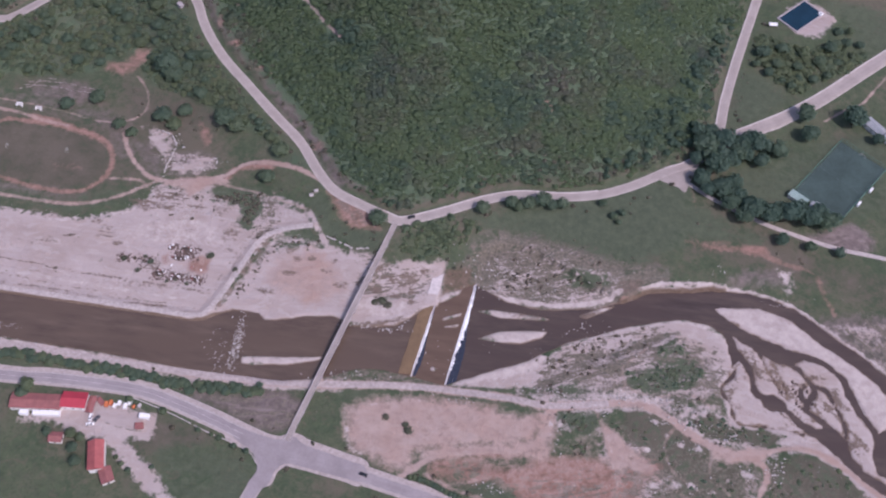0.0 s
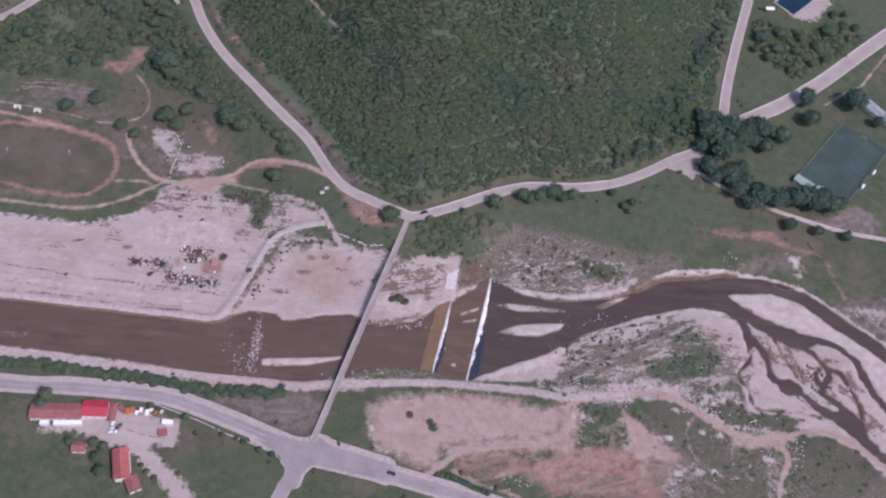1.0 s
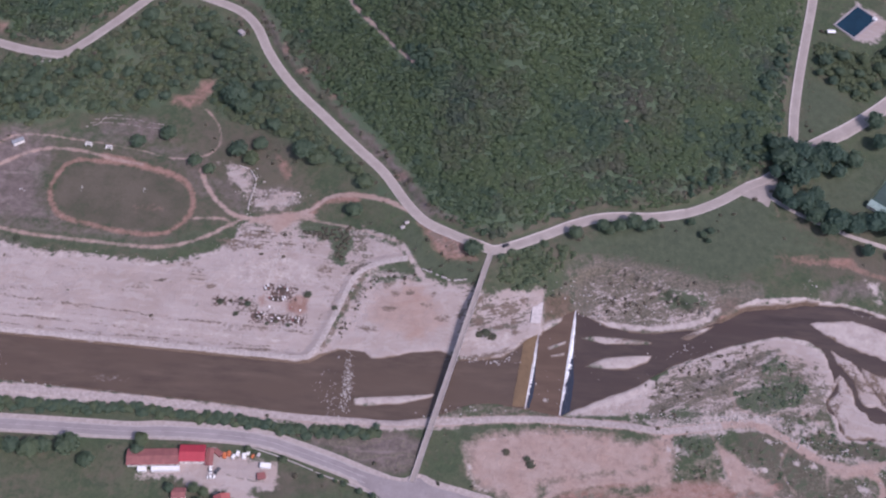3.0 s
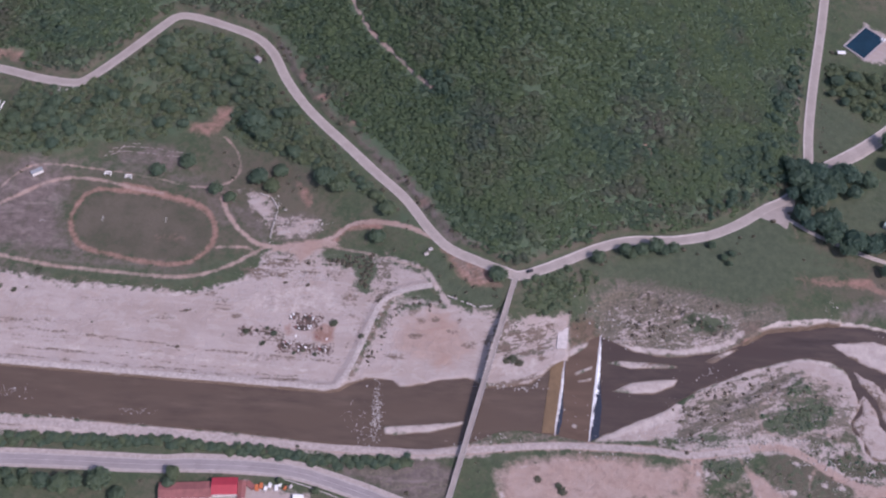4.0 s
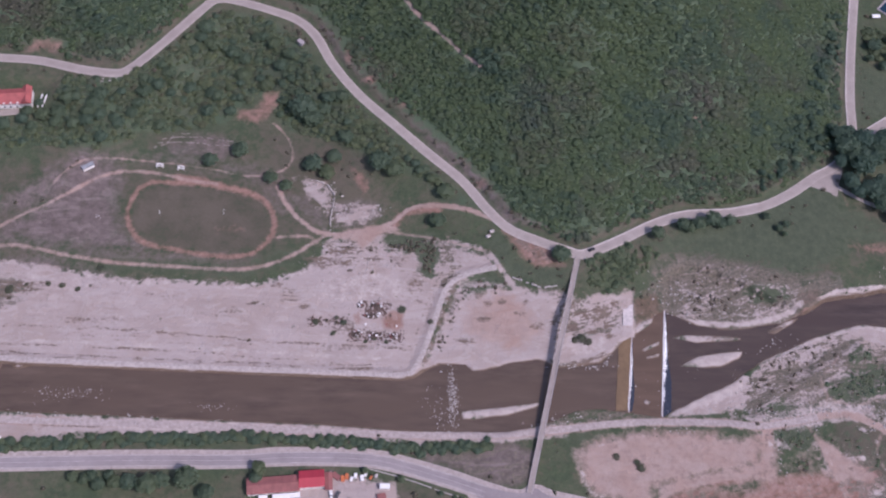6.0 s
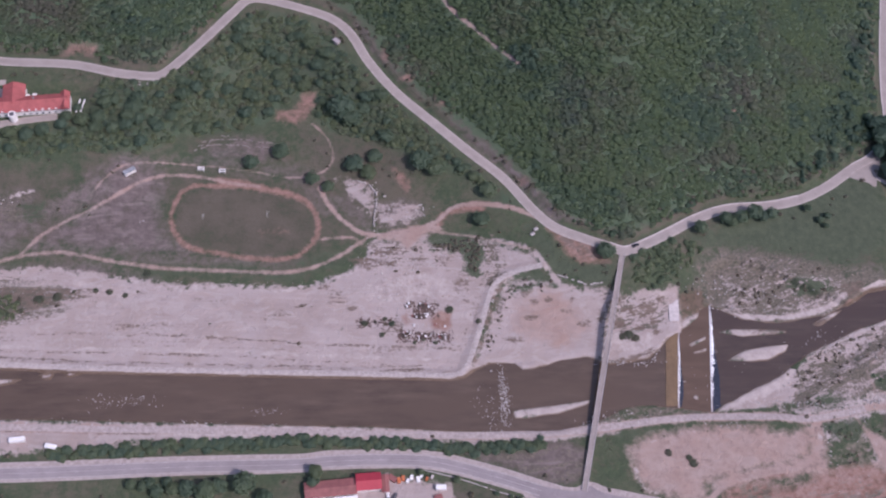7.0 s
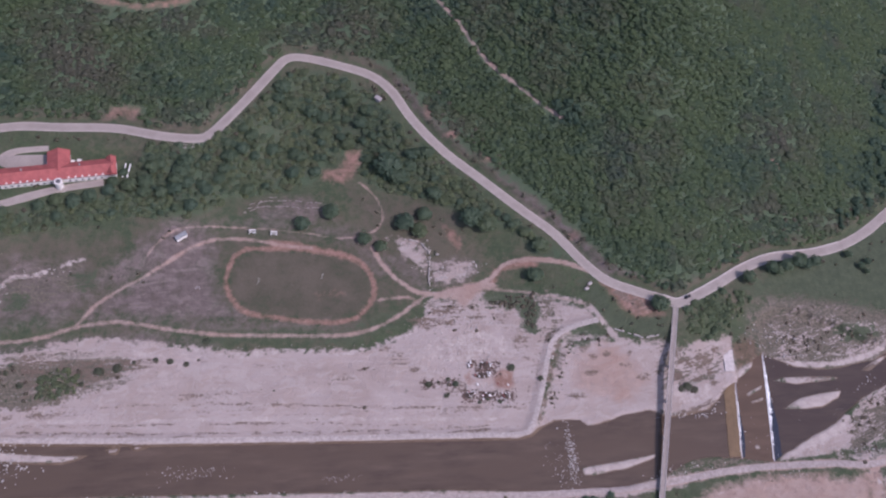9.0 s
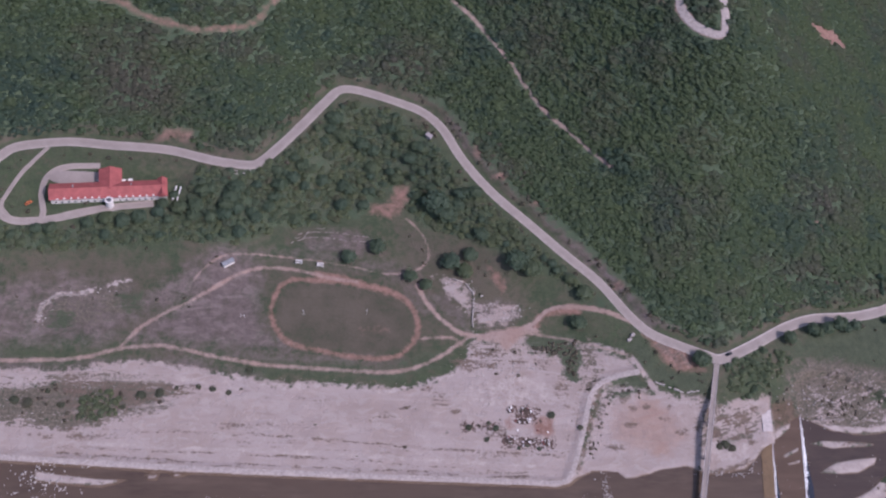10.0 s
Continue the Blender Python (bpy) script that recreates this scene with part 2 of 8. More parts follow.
def nearest(x, y, line):
    """Distance to a polyline, the side (+1: left of it) and its third coordinate there."""
    best = np.full(x.shape, 1e18)
    side = np.zeros(x.shape)
    third = np.zeros(x.shape)
    for a, b in zip(line[:-1], line[1:]):
        dx, dy = b[0] - a[0], b[1] - a[1]
        t = np.clip(((x - a[0]) * dx + (y - a[1]) * dy) / (dx * dx + dy * dy), 0, 1)
        ex, ey = x - a[0] - t * dx, y - a[1] - t * dy
        d = ex * ex + ey * ey
        m = d < best
        best = np.where(m, d, best)
        side = np.where(m, np.sign(dx * ey - dy * ex), side)
        if len(a) > 2:
            third = np.where(m, a[2] + t * (b[2] - a[2]), third)
    return np.sqrt(best), side, third


def local(x, y, pts, margin, fn, far):
    """fn on the points near the box of pts, far elsewhere."""
    P = np.array([p[:2] for p in pts])
    m = (x > P[:, 0].min() - margin) & (x < P[:, 0].max() + margin) & (y > P[:, 1].min() - margin) & (y < P[:, 1].max() + margin)
    out = np.full(x.shape, float(far))
    if m.any():
        out[m] = fn(x[m], y[m])
    return out


def area(x, y, poly, margin=12):
    """Signed distance to a polygon, positive inside."""
    def fn(u, v):
        inside = np.zeros(u.shape, bool)
        for a, b in zip(poly, poly[1:] + poly[:1]):
            if a[1] != b[1]:
                inside ^= ((a[1] > v) != (b[1] > v)) & (u < (b[0] - a[0]) * (v - a[1]) / (b[1] - a[1]) + a[0])
        d = nearest(u, v, list(poly) + [poly[0]])[0]
        return np.where(inside, d, -d)
    return local(x, y, poly, margin, fn, -margin)


def stroke(x, y, pts, half, margin=12):
    """Signed distance to a curve of that half width, positive inside."""
    return local(x, y, pts, margin + half, lambda u, v: half - nearest(u, v, spline(pts))[0], -margin)


def step01(a, b, v):
    t = np.clip((v - a) / (b - a), 0, 1)
    return t * t * (3 - 2 * t)


def hash01(i, j, seed):
    v = np.sin(i * 127.1 + j * 311.7 + seed * 74.7) * 43758.5453
    return v - np.floor(v)


def value_noise(x, y, size, seed=0, octaves=3):
    total, amp, norm = np.zeros(np.shape(x)), 1.0, 0.0
    for o in range(octaves):
        u, v = x / size * 2 ** o, y / size * 2 ** o
        i, j = np.floor(u), np.floor(v)
        a, b = u - i, v - j
        a, b = a * a * (3 - 2 * a), b * b * (3 - 2 * b)
        s = seed + o * 13
        total += amp * ((hash01(i, j, s) * (1 - a) + hash01(i + 1, j, s) * a) * (1 - b) + (hash01(i, j + 1, s) * (1 - a) + hash01(i + 1, j + 1, s) * a) * b)
        norm += amp
        amp *= 0.5
    return total / norm


MAIN_LINE = spline(MAIN, 6.0)
STREAM = spline([(-900, 14), (-500, 14), (-300, 10), (-150, 6), (-60, 12), (0, 32), (50, 46), (105, 68), (150, 77), (190, 72), (228, 48), (262, 6), (330, -70), (420, -200)], 12)
STREAM = np.column_stack([STREAM, np.concatenate([[0], np.cumsum(np.linalg.norm(np.diff(STREAM, axis=0), axis=1))])])


def water_level(x, y):
    """The river's surface steps down at the two weirs."""
    (ax, ay), (bx, by) = WEIRS[0]
    (cx, cy), (dx, dy) = WEIRS[1]
    w1 = ax + (y - ay) * (bx - ax) / (by - ay)
    w2 = cx + (y - cy) * (dx - cx) / (dy - cy)
    return np.where(x < w1, -0.7, np.where(x < w2, -1.4, -2.1))


def river(x, y):
    """Signed distance into the water, bars taken out."""
    calm = step01(-140, -118, x)
    u = x + (value_noise(x, y, 14, 3) - 0.5) * 3
    v = y + (value_noise(x, y, 14, 7) - 0.5) * 1.6 * calm
    s = np.maximum(area(x, v, WATER_W, 20), area(x, y, WATER_M, 20))
    s = np.maximum(s, area(u, v, WATER_E, 20))
    for pts, half in CHANNELS:
        s = np.maximum(s, stroke(u, v, pts, half, 20))
    for poly in POOLS:
        s = np.maximum(s, area(u, v, poly, 20))
    east = step01(120, 160, x)
    s = s + (value_noise(x, y, 5, 51) - 0.5) * (0.8 * calm + 2.0 * east) * (s > -6)
    braid = area(x, y, [(194, 30), (203, 28), (206, 14), (202, 8), (196, 14)], 20)
    thread = np.abs(value_noise(x * 0.8 + y * 0.9, y * 0.45 - x * 0.4, 6, 57, 2) - 0.5)
    s = np.maximum(s, np.where(braid > 0, (0.05 - thread) * 20, -20))
    for bar in BARS:
        s = np.minimum(s, -area(x + (u - x) * 0.6, y + (v - y) * 0.4, bar, 20))
    return s


def terrain(x, y, s=None):
    """Height of the ground."""
    d, side, zr = nearest(x, y, MAIN_LINE)
    e = np.maximum(d - 5.5, 0)
    ef = np.minimum(e, 330)
    up = zr + np.minimum(e, 3.0) * 0.55 + 0.19 * ef + 0.0013 * ef ** 2 + (value_noise(x, y, 70, 5) - 0.5) * np.minimum(e * 0.16, 14)
    width = 42 + 60 * step01(-280, -360, x) + 90 * step01(20, 130, x)
    down = zr * (1 - step01(0, 1, np.maximum(d - 4.5, 0) / width))
    far = np.maximum(-y - 110, 0)
    down = down + (value_noise(x, y, 24, 9) - 0.5) * 0.5 * step01(5, 15, d) + 0.00004 * np.minimum(far, 1500) ** 2
    lumps = (value_noise(x * 0.6, y, 5.5, 61) - 0.5) * 0.75 + (value_noise(x, y, 2.8, 67, 2) - 0.5) * 0.3
    h = np.where(side > 0, up, down + lumps * step01(6, 14, d) * step01(115, 95, y) * step01(0, 5, -stroke(x, y, ROAD_S, 9)) * step01(0, 5, -stroke(x, y, ROAD_S2, 8)))
    for cx, cy, rx, ry, z in ((-418, 204, 44, 15, 6.5), (234, 177, 38, 38, 3.0), (218, 321, 24, 22, 6.0), (-273, 126, 50, 30, 0.2)):
        k = np.maximum(abs(x - cx) / rx, abs(y - cy) / ry)
        h = h + (z - h) * (1 - step01(0.85, 1.25, k)) * (d > 6)
    low = np.maximum.reduce([area(x, y, BRAID), area(x, y, GRAVEL_E), area(x, y, WATER_E), area(x, y, WATER_M)])
    level = water_level(x, y)
    h = h + (level + 0.55 + (value_noise(x, y, 12, 15) - 0.5) * 0.5 - h) * step01(-9, 3, low) * (h < 2)
    if s is None:
        s = river(x, y)
    bed = level - 0.8
    lip = -0.3 - 1.3 * step01(-140, -118, x)
    h = h + (bed - h) * step01(lip, 1.6, s)
    ridge = np.maximum(stroke(x, y, DYKE, 2.0), -4)
    return h + 0.9 * step01(-3, 0.5, ridge) * (s < -0.3)


# ---- the ground sheet ----
def axis(a, b, step):
    core = np.arange(a, b + step, step)
    grow = np.cumsum(np.geomspace(step * 2, 520, 26))
    return np.concatenate([(a - grow)[::-1], core, core[-1] + grow])


GX, GY = axis(-545, 305, 1.3), axis(-112, 440, 1.3)
MX, MY = np.meshgrid(GX, GY)
RIVER = river(MX, MY)
MZ = terrain(MX, MY, RIVER)


def blurred(a, half):
    """Three box blurs over the grid in both directions."""
    for _ in range(3):
        for ax in (0, 1):
            pad = [(0, 0), (0, 0)]
            pad[ax] = (half + 1, half)
            c = np.cumsum(np.pad(a, pad, "edge"), axis=ax)
            n = a.shape[ax]
            a = (np.take(c, range(2 * half + 1, 2 * half + 1 + n), ax) - np.take(c, range(n), ax)) / (2 * half + 1)
    return a


# the hillside has no sharp fold where its two slopes meet
SLOPE_D, SLOPE_SIDE, _ = nearest(MX, MY, MAIN_LINE)
MZ = MZ + (blurred(MZ, 14) - MZ) * np.where(SLOPE_SIDE > 0, step01(14, 60, SLOPE_D), 0)


def ground_z(x, y):
    """Height of the ground sheet, by its own grid."""
    x, y = np.asarray(x, float), np.asarray(y, float)
    i = np.clip(np.searchsorted(GX, x) - 1, 0, len(GX) - 2)
    j = np.clip(np.searchsorted(GY, y) - 1, 0, len(GY) - 2)
    a, b = (x - GX[i]) / (GX[i + 1] - GX[i]), (y - GY[j]) / (GY[j + 1] - GY[j])
    return (MZ[j, i] * (1 - a) + MZ[j, i + 1] * a) * (1 - b) + (MZ[j + 1, i] * (1 - a) + MZ[j + 1, i + 1] * a) * b


# ---- materials ----
class Nodes:
    """Short hand for a node material."""

    def __init__(self, name):
        self.mat = bpy.data.materials.new(name)
        self.mat.use_nodes = True
        self.tree = self.mat.node_tree
        self.bsdf = self.tree.nodes["Principled BSDF"]
        co = self.add("ShaderNodeTexCoord")
        self.co = co.outputs["Object"]

    def add(self, kind, **values):
        n = self.tree.nodes.new(kind)
        for k, v in values.items():
            setattr(n, k, v)
        return n

    def link(self, a, b):
        self.tree.links.new(a, b)

    def noise(self, scale, detail=4.0, rough=0.6, stretch=None, swirl=0.0, on=None):
        n = self.add("ShaderNodeTexNoise")
        n.inputs["Scale"].default_value, n.inputs["Detail"].default_value, n.inputs["Roughness"].default_value = scale, detail, rough
        n.inputs["Distortion"].default_value = swirl
        if stretch:
            m = self.add("ShaderNodeMapping")
            m.inputs["Scale"].default_value = stretch
            self.link(on or self.co, m.inputs[0])
            self.link(m.outputs[0], n.inputs[0])
        else:
            self.link(on or self.co, n.inputs[0])
        return n.outputs["Fac"]

    def math(self, op, a, b=0.0, c=0.0, clamp=False):
        n = self.add("ShaderNodeMath", operation=op, use_clamp=clamp)
        for s, v in zip(n.inputs, (a, b, c)):
            if isinstance(v, (int, float)):
                s.default_value = v
            else:
                self.link(v, s)
        return n.outputs[0]

    def mix(self, fac, a, b):
        n = self.add("ShaderNodeMix", data_type="RGBA")
        for s, v in ((n.inputs[0], fac), (n.inputs[6], a), (n.inputs[7], b)):
            if isinstance(v, tuple):
                s.default_value = (*v, 1)
            elif isinstance(v, (int, float)):
                s.default_value = v
            else:
                self.link(v, s)
        return n.outputs[2]

    def sharp(self, v, low, high):
        return self.math("MULTIPLY", self.math("SUBTRACT", v, low), 1 / (high - low), clamp=True)

    def done(self, colour, rough=0.9, bump=None, distance=0.1, strength=1.0, metal=0.0):
        if isinstance(rough, float) and rough > 0.8:
            self.bsdf.inputs["Specular IOR Level"].default_value = 0.2
        for name, v in (("Base Color", colour), ("Roughness", rough), ("Metallic", metal)):
            s = self.bsdf.inputs[name]
            if isinstance(v, tuple):
                s.default_value = (*v, 1)
            elif isinstance(v, (int, float)):
                s.default_value = v
            else:
                self.link(v, s)
        if bump is not None:
            b = self.add("ShaderNodeBump")
            b.inputs["Distance"].default_value, b.inputs["Strength"].default_value = distance, strength
            self.link(bump, b.inputs["Height"])
            self.link(b.outputs[0], self.bsdf.inputs["Normal"])
        return self.mat


def plain(name, colour, rough=0.7, vary=0.25, scale=0.5, metal=0.0, bump=0.05):
    """A painted, plastered or metal surface with stains and grain."""
    n = Nodes(name)
    a, b = n.noise(scale, 5), n.noise(scale * 9, 4)
    f = n.math("ADD", n.math("MULTIPLY", a, 0.7), n.math("MULTIPLY", b, 0.3))
    dark = tuple(c * (1 - vary) for c in colour)
    light = tuple(min(c * (1 + vary * 0.6), 0.9) for c in colour)
    return n.done(n.mix(n.sharp(f, 0.35, 0.65), dark, light), rough, b, bump, metal=metal)


def ground_material():
    n = Nodes("ground_cover")
    one, two = n.add("ShaderNodeAttribute", attribute_name="cover_a"), n.add("ShaderNodeAttribute", attribute_name="cover_b")
    sa, sb = n.add("ShaderNodeSeparateColor"), n.add("ShaderNodeSeparateColor")
    n.link(one.outputs["Color"], sa.inputs[0])
    n.link(two.outputs["Color"], sb.inputs[0])
    huge, big, mid, fine = n.noise(0.012, 5, 0.6), n.noise(0.05, 6, 0.65), n.noise(0.2, 6, 0.7), n.noise(1.2, 5, 0.7)
    clump, grit = n.noise(0.55, 4, 0.65), n.noise(3.2, 3, 0.65)
    along = n.add("ShaderNodeAttribute", attribute_name="stream").outputs["Vector"]
    drag = n.noise(0.25, 6, 0.72, (0.12, 1.5, 1), 0.4, along)
    flow = n.noise(0.2, 6, 0.62, (0.22, 1.2, 1), 1.0, along)
    thread = n.noise(0.9, 5, 0.7, (0.14, 1.2, 1), 0.7, along)
    edge = n.math("ADD", n.math("ADD", n.math("MULTIPLY", big, 0.42), n.math("MULTIPLY", mid, 0.42)), n.math("MULTIPLY", fine, 0.16))
    edge = n.sharp(edge, 0.36, 0.64)
    ragged = n.sharp(n.math("ADD", n.math("MULTIPLY", flow, 0.42), n.math("ADD", n.math("MULTIPLY", mid, 0.3), n.math("MULTIPLY", clump, 0.28))), 0.38, 0.62)

    def over(under, mask, colour, rag, gain=3.0, by=edge):
        near = n.math("MULTIPLY", mask, 3.0, clamp=True)
        v = n.math("ADD", mask, n.math("MULTIPLY", n.math("MULTIPLY", n.math("SUBTRACT", by, 0.5), rag), near))
        return n.mix(n.math("ADD", n.math("MULTIPLY", n.math("SUBTRACT", v, 0.5), gain), 0.5, clamp=True), under, colour)

    grass = n.mix(n.sharp(big, 0.38, 0.62), GRASS_DARK, GRASS_DRY)
    grass = n.mix(n.sharp(mid, 0.35, 0.7), grass, GRASS_LUSH)
    grass = n.mix(n.math("MULTIPLY", n.sharp(clump, 0.5, 0.75), 0.75), grass, (0.042, 0.058, 0.03))
    grass = n.mix(n.math("MULTIPLY", n.sharp(fine, 0.55, 0.75), 0.6), grass, (0.13, 0.12, 0.075))
    grass = n.mix(n.math("MULTIPLY", n.sharp(n.math("ADD", n.math("MULTIPLY", huge, 0.6), n.math("MULTIPLY", mid, 0.4)), 0.49, 0.58), 0.6), grass, (0.145, 0.112, 0.092))
    grass = n.mix(n.math("MULTIPLY", n.sharp(n.noise(0.12, 6, 0.65, None, 1.5), 0.55, 0.66), 0.5), grass, (0.12, 0.10, 0.075))
    swirl = n.noise(0.09, 6, 0.55, (0.6, 1.2, 1), 2.2)
    stain_shade = n.noise(0.3, 6, 0.65, (0.5, 1.1, 1), 1.6)
    broad = n.noise(0.028, 4, 0.5, (0.8, 1.3, 1), 1.0)
    stone = n.mix(n.sharp(drag, 0.32, 0.68), (0.345, 0.280, 0.262), (0.405, 0.336, 0.316))
    stone = n.mix(n.math("MULTIPLY", n.sharp(broad, 0.47, 0.56), 0.55), stone, (0.408, 0.345, 0.332))
    stone = n.mix(n.math("MULTIPLY", n.sharp(broad, 0.45, 0.36), 0.5), stone, (0.318, 0.252, 0.228))
    stone = n.mix(n.math("MULTIPLY", n.sharp(big, 0.5, 0.62), 0.4), stone, (0.335, 0.262, 0.23))
    stone = n.mix(n.math("MULTIPLY", n.sharp(swirl, 0.54, 0.575), 0.5), stone, (0.43, 0.37, 0.354))
    stone = n.mix(n.math("MULTIPLY", n.sharp(stain_shade, 0.6, 0.7), 0.45), stone, (0.225, 0.185, 0.165))
    stone = n.mix(n.math("MULTIPLY", n.sharp(thread, 0.61, 0.72), 0.35), stone, (0.25, 0.205, 0.18))
    stone = n.mix(n.math("MULTIPLY", n.sharp(grit, 0.58, 0.72), 0.12), stone, (0.54, 0.49, 0.47))
    stone = n.mix(n.math("MULTIPLY", n.sharp(fine, 0.64, 0.74), 0.15), stone, (0.2, 0.168, 0.148))
    red = n.mix(n.sharp(mid, 0.35, 0.65), (0.235, 0.132, 0.105), (0.31, 0.19, 0.158))
    red = n.mix(n.math("MULTIPLY", n.sharp(clump, 0.52, 0.72), 0.5), red, (0.35, 0.255, 0.215))
    red = n.mix(n.math("MULTIPLY", n.sharp(fine, 0.55, 0.72), 0.6), red, (0.16, 0.10, 0.08))
    dirt = n.mix(n.sharp(mid, 0.38, 0.62), (0.31, 0.222, 0.193), (0.385, 0.292, 0.26))
    dirt = n.mix(n.math("MULTIPLY", n.sharp(big, 0.46, 0.62), 0.5), dirt, (0.345, 0.228, 0.188))
    dirt = n.mix(n.math("MULTIPLY", n.sharp(fine, 0.6, 0.75), 0.2), dirt, (0.21, 0.155, 0.125))
    dirt = n.mix(n.math("MULTIPLY", n.sharp(swirl, 0.48, 0.62), 0.3), dirt, (0.42, 0.335, 0.30))
    dirt = n.mix(n.math("MULTIPLY", n.sharp(stain_shade, 0.57, 0.68), 0.34), dirt, (0.235, 0.175, 0.15))
    dry = n.mix(n.sharp(big, 0.4, 0.62), (0.088, 0.082, 0.06), (0.122, 0.105, 0.082))
    dry = n.mix(n.math("MULTIPLY", n.sharp(clump, 0.55, 0.72), 0.3), dry, (0.17, 0.138, 0.12))
    wood = n.mix(n.sharp(mid, 0.35, 0.7), (0.072, 0.104, 0.064), (0.092, 0.122, 0.075))
    wood = n.mix(n.math("MULTIPLY", n.sharp(big, 0.56, 0.68), 0.35), wood, (0.1, 0.09, 0.065))
    mud = n.mix(n.sharp(mid, 0.35, 0.7), (0.11, 0.074, 0.052), (0.19, 0.14, 0.108))
    scrub = n.mix(n.sharp(clump, 0.36, 0.64), (0.088, 0.084, 0.06), (0.19, 0.158, 0.132))
    three = n.add("ShaderNodeAttribute", attribute_name="cover_c")
    sc = n.add("ShaderNodeSeparateColor")
    n.link(three.outputs["Color"], sc.inputs[0])
    mauve = n.mix(n.sharp(mid, 0.36, 0.64), (0.122, 0.098, 0.089), (0.18, 0.143, 0.137))
    mauve = n.mix(n.math("MULTIPLY", n.sharp(swirl, 0.48, 0.64), 0.55), mauve, (0.26, 0.212, 0.202))
    c = over(grass, one.outputs["Alpha"], dry, 0.9, 1.5)
    c = over(c, sc.outputs[1], mauve, 0.9, 1.1)
    c = over(c, sb.outputs[0], wood, 1.0)
    c = over(c, sa.outputs[0], stone, 0.95, 3.2)
    c = over(c, sa.outputs[1], red, 0.6, 1.8)
    c = over(c, sb.outputs[2], scrub, 2.2, 3.2, ragged)
    green = n.mix(n.sharp(mid, 0.36, 0.64), (0.062, 0.077, 0.051), (0.09, 0.107, 0.069))
    green = n.mix(n.math("MULTIPLY", n.sharp(fine, 0.55, 0.72), 0.4), green, (0.11, 0.115, 0.07))
    c = over(c, two.outputs["Alpha"], green, 2.1, 2.0, n.math("ADD", n.math("MULTIPLY", edge, 0.45), n.math("MULTIPLY", ragged, 0.55)))
    c = over(c, sa.outputs[2], dirt, 0.5, 2.2)
    sand = n.mix(n.sharp(mid, 0.38, 0.62), (0.38, 0.316, 0.296), (0.48, 0.412, 0.39))
    c = over(c, sc.outputs[0], sand, 1.0, 2.6, n.math("ADD", n.math("MULTIPLY", edge, 0.45), n.math("MULTIPLY", ragged, 0.55)))
    # colour of damp stains, and of shadow streaks painted on the red earth
    damp_shade = n.mix(n.sharp(mid, 0.35, 0.7), (0.128, 0.093, 0.073), (0.2, 0.155, 0.13))
    c = over(c, sc.outputs[2], damp_shade, 1.2, 2.4, ragged)
    c = over(c, three.outputs["Alpha"], n.mix(n.sharp(fine, 0.4, 0.6), (0.085, 0.062, 0.054), (0.15, 0.1, 0.085)), 1.6, 3.0, n.sharp(n.math("ADD", n.math("MULTIPLY", clump, 0.6), n.math("MULTIPLY", mid, 0.4)), 0.38, 0.62))
    c = over(c, sb.outputs[1], mud, 0.5)
    return n.done(c, 0.95, n.math("ADD", clump, n.math("MULTIPLY", fine, 0.4)), 0.9, 0.7)


GRASS_DARK, GRASS_DRY, GRASS_LUSH = (0.056, 0.074, 0.046), (0.105, 0.104, 0.072), (0.073, 0.103, 0.055)


def water_material(name, dark, pale, broad):
    n = Nodes(name)
    a, b = n.noise(0.12, 6, 0.65, (0.25, 1.3, 1)), n.noise(1.2, 3)
    c = n.mix(n.sharp(a, 0.3, 0.7), dark, pale)
    big = n.noise(0.03, 4, 0.6, (0.5, 1.6, 1))
    ripple = n.noise(0.8, 4, 0.7, (0.4, 1.2, 1))
    c = n.mix(n.math("MULTIPLY", n.sharp(ripple, 0.58, 0.75), 0.4), c, pale)
    return n.done(n.mix(n.sharp(big, 0.42, 0.62), c, broad), 0.22, b, 0.06, 0.5)


